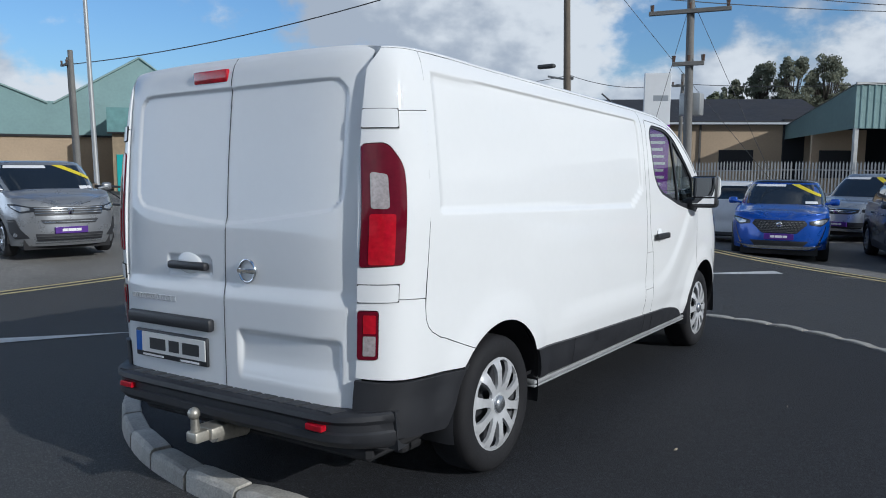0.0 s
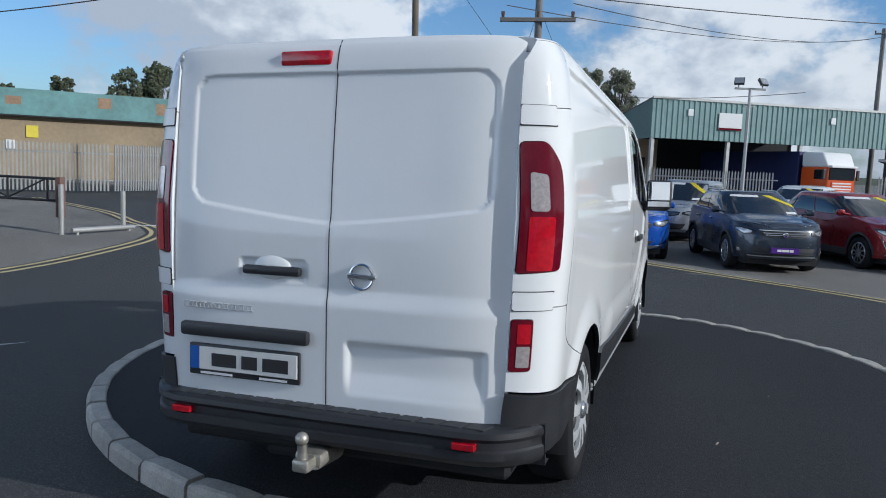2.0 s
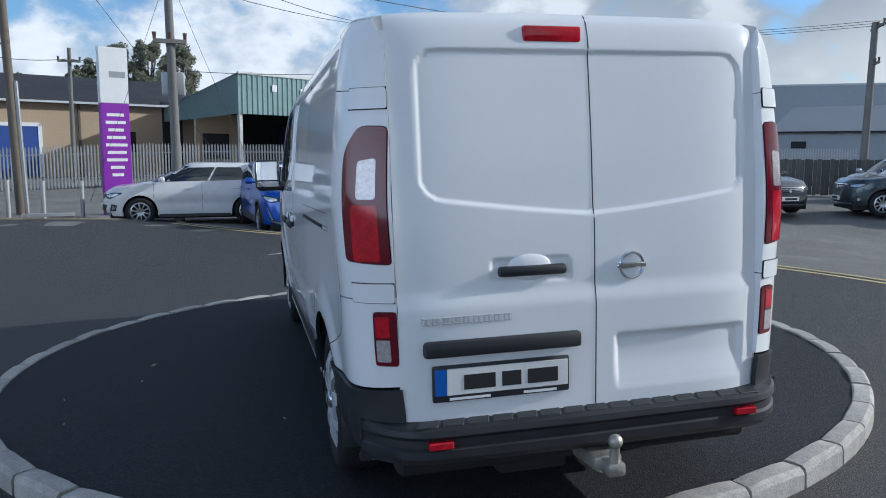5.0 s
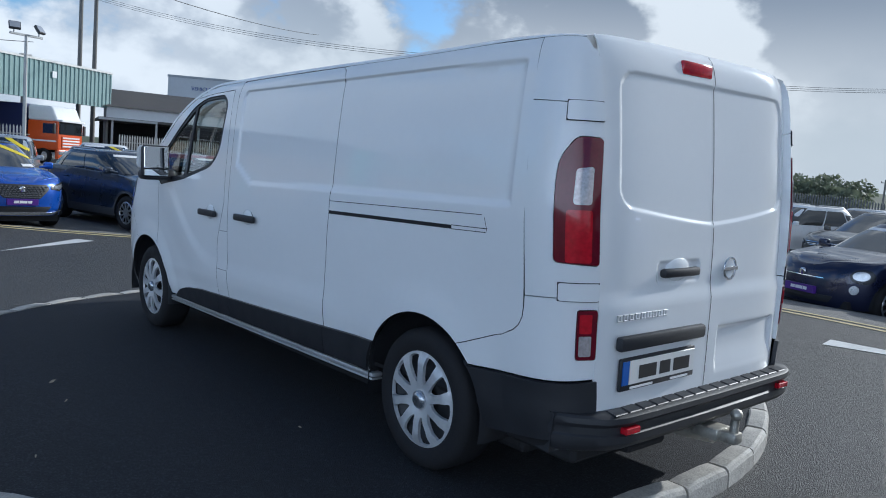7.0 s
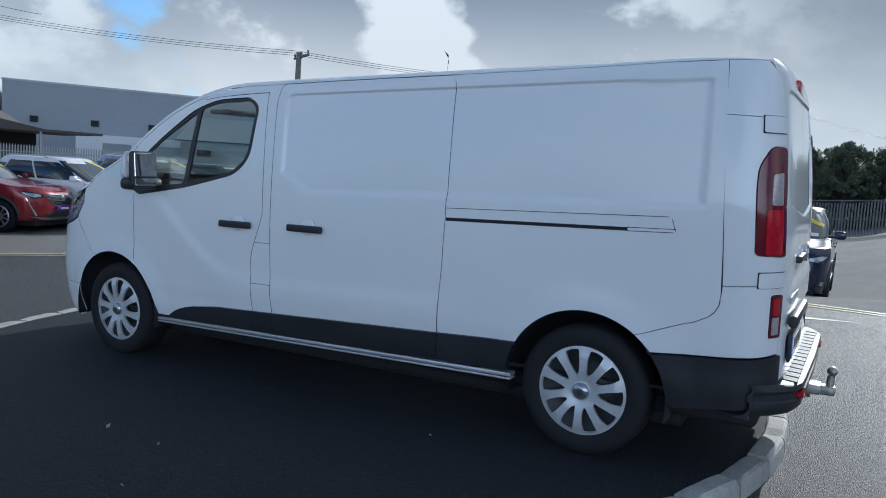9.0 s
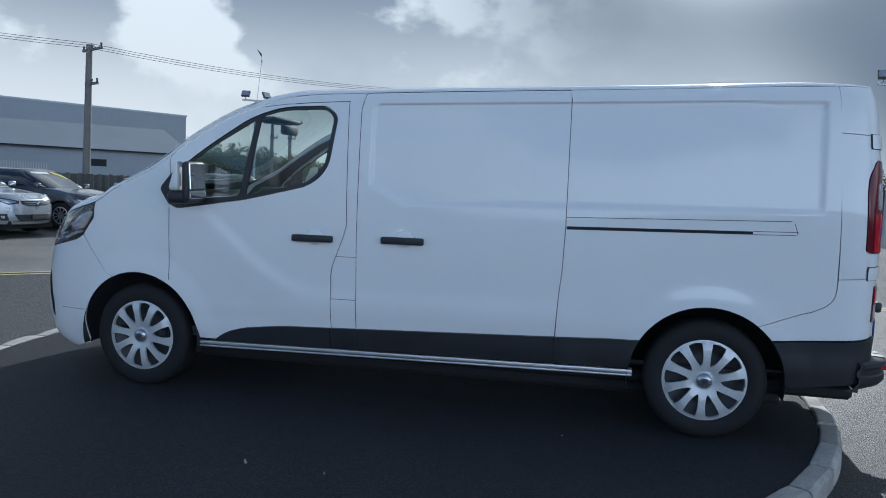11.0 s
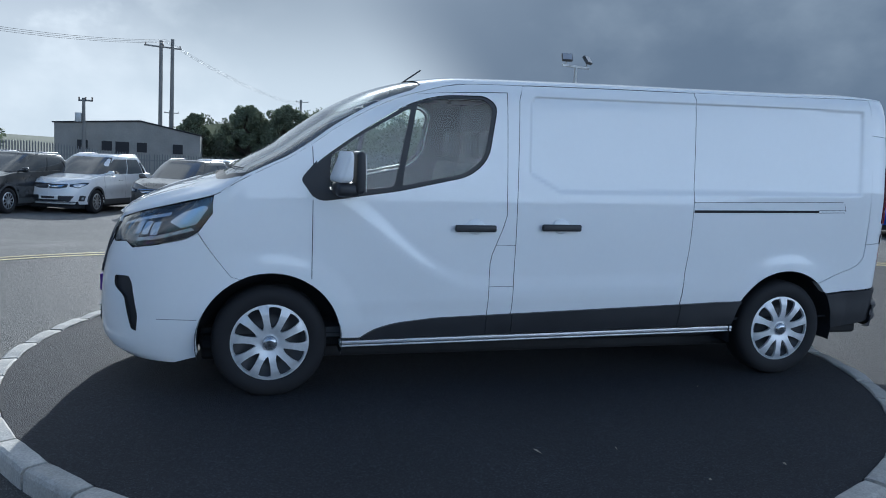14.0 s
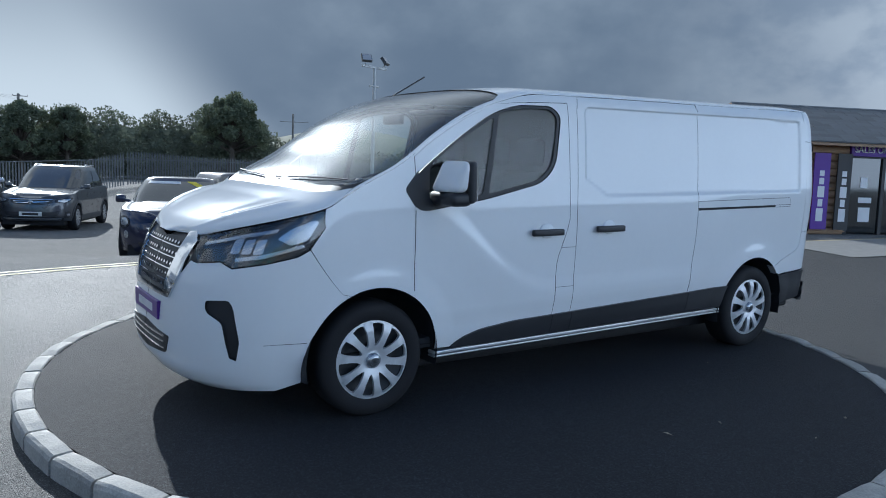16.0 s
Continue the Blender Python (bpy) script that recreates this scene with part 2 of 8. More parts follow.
M_SEAT = material("seat_cloth", (0.03, 0.031, 0.034), 0.9, var=0.25, scale=20, fine=200, bump=0.2)
M_PLATE = material("number_plate", (0.72, 0.72, 0.70), 0.4, var=0.04)
M_PLATEBLUE = material("plate_blue", (0.01, 0.10, 0.42), 0.4, var=0.05)
M_INK = material("black_ink", (0.02, 0.02, 0.022), 0.5, var=0.1)
M_WHITEINK = material("white_ink", (0.75, 0.75, 0.76), 0.5, var=0.05)
M_STEEL = material("weathered_steel", (0.42, 0.40, 0.35), 0.45, 0.7, var=0.3, scale=14, bump=0.1)
M_PURPLE = material("purple_plate", (0.075, 0.018, 0.22), 0.35, var=0.08)
M_ROAD = material("dark_asphalt", (0.057, 0.0565, 0.056), 0.66, spec=0.40, var=0.2, scale=0.7, fine=95, bump=0.9, stones=150)
M_ISLAND = material("fresh_black_asphalt", (0.026, 0.0275, 0.0315), 0.80, spec=0.28, var=0.2, scale=1.1, fine=120, bump=0.45, stones=170)
M_YARD = material("worn_grey_tarmac", (0.205, 0.198, 0.185), 0.9, spec=0.12, var=0.3, scale=0.5, fine=70, bump=0.3, stones=110)
M_KERB = material("concrete_kerb", (0.40, 0.382, 0.345), 0.85, var=0.42, scale=6, fine=80, bump=0.35, random_tint=0.12)
M_YELLOW = material("yellow_line_paint", (0.52, 0.43, 0.22), 0.7, var=0.3, scale=3, fine=40)
M_WHITE = material("white_line_paint", (0.62, 0.62, 0.60), 0.65, var=0.25, scale=3, fine=40)

# ---------------------------------------------------------------- building tools
from mathutils.geometry import delaunay_2d_cdt


def link_mesh(name, verts, faces, mat, parent=None, label="", smooth=None, matrix=None):
    me = bpy.data.meshes.new(name)
    me.from_pydata([tuple(v) for v in verts], [], faces)
    me.update()
    if smooth is not None:
        me.polygons.foreach_set("use_smooth", [smooth] * len(me.polygons) if isinstance(smooth, bool) else smooth)
    if mat:
        me.materials.append(mat)
    ob = new(name, me)
    if parent is not None:
        ob.parent = parent
    if matrix is not None:
        ob.matrix_local = matrix
    if label:
        tagged(ob, label)
    return ob


def part(name, bm, mat, parent, label="", smooth=False, matrix=None):
    me = bpy.data.meshes.new(name)
    bm.to_mesh(me)
    bm.free()
    if smooth:
        me.polygons.foreach_set("use_smooth", [True] * len(me.polygons))
        me.set_sharp_from_angle(angle=radians(38))
    me.materials.append(mat)
    ob = new(name, me)
    if parent is not None:
        ob.parent = parent
    if matrix is not None:
        ob.matrix_local = matrix
    if label:
        tagged(ob, label)
    return ob


def thing(name, matrix, label, category, group="", kind=""):
    return tagged(place_empty(name, matrix), label, category, group, kind)


def place_empty(name, matrix):
    ob = new(name)
    ob.empty_display_size = 0.2
    ob.matrix_world = matrix
    return ob


def box(bm, lo, hi, bevel=0.0, seg=2, m=None):
    """Adds a bevelled box between two corners to a bmesh."""
    c, s = [(a + b) / 2 for a, b in zip(lo, hi)], [max(1e-4, b - a) for a, b in zip(lo, hi)]
    r = bmesh.ops.create_cube(bm, size=1.0, matrix=(m or Matrix()) @ Matrix.Translation(c) @ Matrix.Diagonal((*s, 1)))
    if bevel:
        es = list({e for v in r["verts"] for e in v.link_edges})
        bmesh.ops.bevel(bm, geom=es, offset=bevel, segments=seg, affect="EDGES", profile=0.5)
    return bm


def boxed(lo, hi, bevel=0.0, seg=2, m=None):
    return box(bmesh.new(), lo, hi, bevel, seg, m)


def tube(bm, a, b, r1, r2=None, seg=10):
    """Adds a tapered round bar from a to b."""
    a, b = Vector(a), Vector(b)
    d = b - a
    m = Matrix.Translation((a + b) / 2) @ d.to_track_quat("Z", "Y").to_matrix().to_4x4()
    bmesh.ops.create_cone(bm, cap_ends=True, segments=seg, radius1=r1, radius2=r1 if r2 is None else r2, depth=d.length, matrix=m)
    return bm


def tubed(a, b, r1, r2=None, seg=10):
    return tube(bmesh.new(), a, b, r1, r2, seg)


def resample(poly, step):
    """A closed outline with no side longer than step."""
    out = []
    for k in range(len(poly)):
        a, b = np.array(poly[k], float), np.array(poly[(k + 1) % len(poly)], float)
        n = max(1, int(math.ceil(np.linalg.norm(b - a) / step)))
        out += [a + (b - a) * i / n for i in range(n)]
    return np.array(out)


def rounded(poly, r, seg=5):
    """An outline with its corners rounded; r is one radius or one for each corner."""
    n, out = len(poly), []
    for k in range(n):
        p, a, b = np.array(poly[k], float), np.array(poly[k - 1], float), np.array(poly[(k + 1) % n], float)
        rk = r[k] if isinstance(r, (list, tuple)) else r
        u, v = a - p, b - p
        lu, lv = np.linalg.norm(u), np.linalg.norm(v)
        rk = min(rk, lu * 0.48, lv * 0.48)
        if rk <= 1e-5:
            out.append(p)
            continue
        p0, p1 = p + u / lu * rk, p + v / lv * rk
        for i in range(seg + 1):
            f = i / seg
            out.append((1 - f) ** 2 * p0 + 2 * f * (1 - f) * p + f * f * p1)
    return [tuple(q) for q in out]


def inset(poly, d):
    """The outline moved inwards by d."""
    P = np.array(poly, float)
    nxt, prv = np.roll(P, -1, 0), np.roll(P, 1, 0)
    area = (P[:, 0] * nxt[:, 1] - nxt[:, 0] * P[:, 1]).sum()
    s = 1 if area > 0 else -1
    e1, e2 = P - prv, nxt - P
    n1 = np.stack([-e1[:, 1], e1[:, 0]], 1) / (np.linalg.norm(e1, axis=1, keepdims=True) + 1e-12)
    n2 = np.stack([-e2[:, 1], e2[:, 0]], 1) / (np.linalg.norm(e2, axis=1, keepdims=True) + 1e-12)
    m = n1 + n2
    m = m / np.maximum(0.35, (m * n1).sum(1, keepdims=True))
    return P + s * d * m


def inside(P, poly):
    """Which of the points P lie inside the outline."""
    poly = np.array(poly, float)
    x, y = P[:, 0], P[:, 1]
    res = np.zeros(len(P), bool)
    for k in range(len(poly)):
        (x1, y1), (x2, y2) = poly[k - 1], poly[k]
        if y1 == y2:
            continue
        hit = (y1 > y) != (y2 > y)
        res ^= hit & (x < (x2 - x1) * (y - y1) / (y2 - y1) + x1)
    return res


def arc(cx, cy, r, a0, a1, n=24):
    return [(cx + r * math.cos(radians(a0 + (a1 - a0) * k / n)), cy + r * math.sin(radians(a0 + (a1 - a0) * k / n))) for k in range(n + 1)]


def patch(name, outline, fn, mat, parent, label="", step=0.03, holes=(), gap=0.0, depth=0.02, lift=0.0, flip=False, matrix=None, creases=(), rim=None):
    """A sheet of metal, plastic or glass: the outline, with its holes, on the surface fn(u, v), its rims turned in by depth."""
    outer = np.array(outline, float)
    if gap:
        outer = inset(outer, gap)
    loops = [resample(outer, step)] + [resample(h, step) for h in holes]
    lo, hi = loops[0].min(0), loops[0].max(0)
    gx, gy = np.meshgrid(np.arange(lo[0] + step * 0.5, hi[0], step), np.arange(lo[1] + step * 0.5, hi[1], step))
    G = np.stack([gx.ravel(), gy.ravel()], 1)
    if len(G):
        keep = inside(G, loops[0])
        for h in loops[1:]:
            keep &= ~inside(G, h)
        G = G[keep]
        rim_pts = np.concatenate(loops)
        near = np.zeros(len(G), bool)
        for q in rim_pts:
            near |= ((G - q) ** 2).sum(1) < (0.55 * step) ** 2
        G = G[~near]
        for a, b in creases:                                    # finer rows of points along pressed edges
            a, b = np.array(a, float), np.array(b, float)
            d = (b - a) / np.linalg.norm(b - a)
            off = (G - a) @ np.array((-d[1], d[0]))
            run = (G - a) @ d
            G = G[~((np.abs(off) < 0.024) & (run > -0.01) & (run < np.linalg.norm(b - a) + 0.01))]
            C = [a + d * r + np.array((-d[1], d[0])) * o for o in (-0.018, -0.012, -0.007, -0.002, 0.003, 0.009, 0.016) for r in np.arange(0, np.linalg.norm(b - a), step * 0.8)]
            C = np.array(C)
            ok = inside(C, loops[0])
            for h in loops[1:]:
                ok &= ~inside(C, h)
            C = C[ok]
            C = C[[bool((((C[k] - rim_pts) ** 2).sum(1) > 0.006 ** 2).all()) for k in range(len(C))]]
            G = np.concatenate([G, C])
    V = [Vector(v) for v in np.concatenate(loops + [G])] if len(G) else [Vector(v) for v in np.concatenate(loops)]
    E, start = [], 0
    for l in loops:
        E += [(start + k, start + (k + 1) % len(l)) for k in range(len(l))]
        start += len(l)
    v2, e2, f2, ov, oe, of = delaunay_2d_cdt(V, E, [], 0, 1e-6, True)
    UV = np.array([tuple(v) for v in v2])
    F = np.array(f2)
    C = UV[F].mean(1)
    ok = inside(C, loops[0])
    for h in loops[1:]:
        ok &= ~inside(C, h)
    F = F[ok]

    def place(uv):
        return np.asarray(fn(uv[:, 0], uv[:, 1]), float)

    h = 0.002
    P = place(UV)
    du = place(UV + [h, 0]) - place(UV - [h, 0])
    dv = place(UV + [0, h]) - place(UV - [0, h])
    n = np.cross(du, dv)
    n /= np.linalg.norm(n, axis=1, keepdims=True) + 1e-12
    s = -1.0 if flip else 1.0
    n = n * s
    P = P + n * lift
    faces = [tuple(int(i) for i in (f if not flip else f[::-1])) for f in F]
    nsurf = len(faces)
    verts = list(P)
    if depth:
        mapped = {}
        for k, olist in enumerate(ov):
            for o in olist:
                mapped[o] = k
        start = 0
        for li, l in enumerate(loops):
            ids = [mapped.get(start + k, start + k) for k in range(len(l))]
            start += len(l)
            area = (l[:, 0] * np.roll(l[:, 1], -1) - np.roll(l[:, 0], -1) * l[:, 1]).sum()
            turn = (area < 0) != (li > 0) != flip
            a0 = len(verts)
            verts += [P[i] for i in ids] + [P[i] - n[i] * depth for i in ids]
            m = len(ids)
            for k in range(m):
                k2 = (k + 1) % m
                q = (a0 + k, a0 + m + k, a0 + m + k2, a0 + k2)
                faces.append(q[::-1] if turn else q)
    me = bpy.data.meshes.new(name)
    me.from_pydata([tuple(v) for v in verts], [], faces)
    me.update()
    me.polygons.foreach_set("use_smooth", [k < nsurf for k in range(len(me.polygons))])
    loopn = []
    for p in me.polygons:
        for vi in p.vertices:
            loopn.append(tuple(n[vi]) if vi < len(n) and p.index < nsurf else (0, 0, 0))
    me.normals_split_custom_set(loopn)
    me.materials.append(mat)
    if depth and mat is M_PAINT:
        me.materials.append(rim or M_GAP)
        me.polygons.foreach_set("material_index", [int(k >= nsurf) for k in range(len(me.polygons))])
    ob = new(name, me)
    if parent is not None:
        ob.parent = parent
    if matrix is not None:
        ob.matrix_local = matrix
    if label:
        tagged(ob, label)
    return ob


def lathe(profile, seg=48, axis="x"):
    """A closed solid of revolution about x from rows of (along, radius)."""
    verts, faces, n = [], [], len(profile)
    for k in range(seg):
        a = 2 * math.pi * k / seg
        verts += [(p, r * math.cos(a), r * math.sin(a)) for p, r in profile]
    for k in range(seg):
        for i in range(n):
            j = (i + 1) % n
            k2 = (k + 1) % seg
            faces.append((k * n + i, k * n + j, k2 * n + j, k2 * n + i))
    return verts, faces


def curve_tube(name, pts, r, mat, parent=None, res=2):
    """A round wire or pipe through the points."""
    cu = bpy.data.curves.new(name, "CURVE")
    cu.dimensions, cu.bevel_depth, cu.bevel_resolution = "3D", r, res
    sp = cu.splines.new("POLY")
    sp.points.add(len(pts) - 1)
    for q, p in zip(sp.points, pts):
        q.co = (*p, 1)
    cu.materials.append(mat)
    ob = new(name, cu)
    if parent is not None:
        ob.parent = parent
    return ob


def smooth01(x):
    x = np.clip(x, 0, 1)
    return x * x * (3 - 2 * x)


def sd_round_box(u, v, cu, cv, hu, hv, r):
    """Signed distance to a rounded rectangle."""
    qx, qy = np.abs(u - cu) - hu + r, np.abs(v - cv) - hv + r
    return np.hypot(np.maximum(qx, 0), np.maximum(qy, 0)) + np.minimum(np.maximum(qx, qy), 0) - r

# ---------------------------------------------------------------- the white panel van
# Its own axes: y ahead from the rear axle, x to its right, z up from the island's surface.
ISLAND = pose(0, 0, 0, -0.92, -1.375, 0)
van = thing("panel_van", ISLAND.copy(), "white long panel van with black lower cladding on the traffic island", "van")
RAKE = 0.017
BODY_Z = np.array([0.15, 0.30, 0.45, 0.62, 0.80, 1.00, 1.15, 1.30, 1.50, 1.65, 1.78, 1.86, 1.95])
BODY_X = np.array([0.86, 0.895, 0.925, 0.935, 0.945, 0.950, 0.946, 0.938, 0.922, 0.907, 0.890, 0.871, 0.825])
NOSE_Z = np.array([0.10, 0.18, 0.24, 0.32, 0.45, 0.60, 0.75, 0.90, 1.00, 1.10, 1.20, 1.4])
NOSE_Y = np.array([4.30, 4.37, 4.47, 4.51, 4.515, 4.505, 4.48, 4.43, 4.38, 4.29, 4.15, 3.9])
TAIL_Z = np.array([0.2, 0.50, 0.80, 1.03, 1.40, 1.70, 1.84, 1.90, 1.94, 1.97])
TAIL_Y = np.array([-0.88, -0.885, -0.887, -0.888, -0.872, -0.845, -0.828, -0.815, -0.800, -0.775])
YF, YR = 3.60, -0.50
ARCH_R = 0.412
AXLE_F, AXLE_R, HUB_Z = 3.498, 0.0, 0.335


def spline(x, X, Y):
    """A smooth monotone curve through the rows."""
    x = np.asarray(x, float)
    d = np.diff(Y) / np.diff(X)
    m = np.concatenate([[d[0]], np.where(d[:-1] * d[1:] > 0, 2 * d[:-1] * d[1:] / (d[:-1] + d[1:] + 1e-12), 0), [d[-1]]])
    k = np.clip(np.searchsorted(X, x) - 1, 0, len(X) - 2)
    h = X[k + 1] - X[k]
    t = np.clip((x - X[k]) / h, 0, 1)
    return (2 * t**3 - 3 * t**2 + 1) * Y[k] + (t**3 - 2 * t**2 + t) * h * m[k] + (-2 * t**3 + 3 * t**2) * Y[k + 1] + (t**3 - t**2) * h * m[k + 1]


def half_width(y, z):
    w = spline(z - RAKE * (1.8 - y) * np.clip(z - 0.2, 0, 1), BODY_Z, BODY_X)
    return w * (1 - 0.030 * smooth01((0.9 - y) / 1.7) * smooth01((1.35 - z) / 0.45) - 0.004 * smooth01((y - 2.6) / 1.0))


def wrap_table(ratio, n):
    phi = np.linspace(0, math.pi / 2, 400)
    x, y = np.cos(phi) ** (2 / n), ratio * np.sin(phi) ** (2 / n)
    s = np.concatenate([[0], np.cumsum(np.hypot(np.diff(x), np.diff(y)))])
    return phi, s


FRONT_N, REAR_N = 3.0, 4.6
PHI_F, S_F = wrap_table(0.96, FRONT_N)
PHI_R, S_R = wrap_table(0.41, REAR_N)
S_F, S_R = S_F * 0.945, S_R * 0.93
S_NOSE, S_TAIL = YF + S_F[-1], YR - S_R[-1]


def stampings(s, z, left):
    """The pressed relief of the flanks, metres inwards."""
    zr = z - RAKE * (1.8 - s) * 0.9
    d = np.zeros_like(s)
    # long upper panel pressed in behind the doors
    q = sd_round_box(s, zr, 0.70, 1.245, 1.25, 0.593, 0.05)
    slant = np.maximum(0.495 * (s - 1.925) - 0.869 * (zr - 1.335), 1.232 - zr)
    rear = smooth01((s + 0.30) / 0.25)
    d += 0.013 * (rear * smooth01(-q / 0.014) + (1 - rear) * smooth01(-q / 0.030)) * smooth01(-slant / 0.04)
    # swage above the sills, sweeping up to the front wheel
    line = 0.66 + 0.62 * smooth01((s - 2.05) / 1.25) ** 1.6
    dd = zr - line
    d -= 0.011 * smooth01((0.08 - dd) / 0.115) * smooth01((s - 0.55) / 0.35) * smooth01((dd + 0.36) / 0.34) * smooth01((3.32 - s) / 0.2)
    # flared wheel arches
    for c in (AXLE_F, AXLE_R):
        r = np.hypot(s - c, z - HUB_Z)
        d -= 0.016 * smooth01(1 - (r - ARCH_R) / 0.16) * smooth01((z - 0.25) / 0.2)
    d += 0.010 * smooth01((0.60 - zr) / 0.12)
    return d


def flank(side, offset=0.0):
    """The skin from the tail round the flank to the nose: s runs along it as y does on the flank."""

    def fn(s, z):
        s, z = np.asarray(s, float), np.asarray(z, float)
        y = np.clip(s, YR, YF)
        w = half_width(y, z) - stampings(s, z, side < 0)
        pf = np.interp(np.maximum(s - YF, 0), S_F, PHI_F)
        pr = np.interp(np.maximum(YR - s, 0), S_R, PHI_R)
        front, rear = s > YF, s < YR
        nose = spline(z, NOSE_Z, NOSE_Y) - YF
        tail = YR - spline(z, TAIL_Z, TAIL_Y) + 0.022
        x = w * np.where(front, np.cos(pf) ** (2 / FRONT_N), np.where(rear, np.cos(pr) ** (2 / REAR_N), 1))
        yy = np.where(front, YF + nose * np.sin(pf) ** (2 / FRONT_N), np.where(rear, YR - tail * np.sin(pr) ** (2 / REAR_N), y))
        # beyond the middle of the nose the sheet goes on to the other side
        return np.stack([side * (x - offset), yy, z + 0 * x], -1)

    return fn


LEFT, RIGHT = flank(-1), flank(1)

EDGE_Y = np.array([-0.9, -0.70, -0.45, 0.0, 2.35, 2.67, 2.88, 3.15, 3.28, 3.39, 3.52, 3.69, 3.79, 4.00, 4.20, 4.32, 4.42])
EDGE_Z = np.array([1.932, 1.944, 1.946, 1.934, 1.885, 1.815, 1.735, 1.58, 1.485, 1.415, 1.35, 1.262, 1.195, 1.135, 1.075, 1.025, 0.965])
CROWN_Y = np.array([-0.86, -0.745, -0.60, -0.40, 2.35, 2.7, 3.0, 3.3, 3.5, 3.7, 3.9, 4.1, 4.3, 4.42])
CROWN = np.array([0.012, 0.024, 0.040, 0.052, 0.066, 0.102, 0.125, 0.135, 0.104, 0.095, 0.09, 0.085, 0.068, 0.045])


def edge_z(y):
    return spline(y, EDGE_Y, EDGE_Z)


def edge_x(y):
    """Half the width of the upper surface at its rim."""
    y = np.asarray(y, float)
    z = edge_z(y)
    x = half_width(np.minimum(y, YF), z)
    nose = np.maximum(spline(z, NOSE_Z, NOSE_Y) - YF, 0.2)
    f = np.clip((y - YF) / nose, 0, 0.9995)
    r = np.clip((YR - y) / (YR - spline(z, TAIL_Z, TAIL_Y) + 0.022), 0, 0.9995)
    return x * (1 - f**FRONT_N) ** (1 / FRONT_N) * (1 - r**REAR_N) ** (1 / REAR_N)


def top(u, y):
    """Roof, windscreen and bonnet as one surface: u from -1 to 1 across."""
    u, y = np.asarray(u, float), np.asarray(y, float)
    a = np.clip(u, -1, 1) * math.pi / 2
    n = 2.7
    sx, cx = np.sin(a), np.cos(a)
    x = edge_x(y) * np.sign(sx) * np.abs(sx) ** (2 / n * 1.05)
    z = edge_z(y) + spline(y, CROWN_Y, CROWN) * np.abs(cx) ** (2 / n * 1.05)
    on = smooth01((y - 3.87) / 0.12) * smooth01((4.38 - y) / 0.2)
    z = z + on * (0.012 * np.exp(-((np.abs(u) - 0.60) / 0.06) ** 2) - 0.010 * smooth01((0.5 - np.abs(u)) / 0.2))
    return np.stack([x, y, z], -1)


def along(ys, f=edge_z, dz=0.0):
    return [(float(y), float(f(y)) + dz) for y in ys]


def arch_pts(cy, a0, a1, n=22):
    return arc(cy, HUB_Z, ARCH_R, a0, a1, n)


WINDOW = rounded([(3.345, 1.29), (3.24, 1.165), (2.77, 1.235), (2.33, 1.335), (2.215, 1.44), (2.165, 1.76), (2.24, 1.815), (2.52, 1.805), (2.72, 1.745), (3.01, 1.56), (3.20, 1.42)],
                 [0.03, 0.06, 0.05, 0.10, 0.08, 0.06, 0.06, 0.08, 0.1, 0.1, 0.05])


def scaled(poly, d):
    return [tuple(p) for p in inset(poly, d)]


DOOR = (arch_pts(AXLE_F, 179, 124, 14) + [(3.268, HUB_Z + math.sqrt(ARCH_R**2 - (3.268 - AXLE_F) ** 2)), (3.268, 1.478)] + along(np.linspace(3.20, 2.67, 10), dz=-0.012) + [(2.52, 1.822), (2.35, 1.834), (2.10, 1.845)]
        + [(2.085, 1.10), (2.105, 1.03), (2.17, 0.86), (2.18, 0.80), (2.18, 0.335)])
SLIDER = [(2.02, 0.345), (2.02, 1.80), (2.00, 1.888), (1.96, 1.894)] + along((1.4, 0.83), dz=-0.003) + [(0.80, 1.895), (0.79, 1.868), (0.79, 1.15), (0.80, 0.90), (0.815, 0.75), (0.838, 0.362)]
BPILLAR = [(2.02, 0.345), (2.18, 0.335), (2.18, 0.80), (2.17, 0.86), (2.105, 1.03), (2.085, 1.10), (2.10, 1.845), (2.35, 1.834), (2.52, 1.822), (2.66, 1.806)] + along((2.62, 2.5, 2.35, 2.2, 2.02, 1.97)) + [(2.00, 1.888), (2.02, 1.80)]
QUARTER = (along((0.80,)) + [(0.80, 1.895), (0.79, 1.868), (0.79, 1.15), (0.80, 0.90), (0.815, 0.75), (0.835, 0.365), (0.405, 0.372)] + arch_pts(AXLE_R, 6, 128, 26)
           + [(-0.30, 0.675), (-0.53, 0.762), (-0.575, 0.785), (-0.602, 0.812), (-0.618, 0.845), (-0.623, 0.89), (-0.62, 1.10)] + along((-0.60, -0.3, 0.0, 0.4)))


def rear_s(x, z=1.0):
    """Where on the skin's run the tail corner reaches a half-width x."""
    grid = np.linspace(YR, S_TAIL, 600)
    p = LEFT(grid, np.full(600, z))
    return float(np.interp(-x, p[:, 0], grid))


S_DOOR = rear_s(0.752)


def door_x(z):
    """Half-width of the tail doors' opening."""
    return float(np.interp(z, [0.9, 1.07, 1.56, 1.75, 1.9], [0.752, 0.755, 0.755, 0.756, 0.758]))


def s_door(z, more=0.0):
    return rear_s(door_x(z) + more, z)


def skin_s(x, y, z):
    """The run on the skin at a height where the nose or tail has come to y."""
    grid = np.linspace(S_TAIL, S_NOSE, 2500)
    return float(np.interp(y, -np.sort(-LEFT(grid, np.full(2500, z))[:, 1])[::-1], grid))


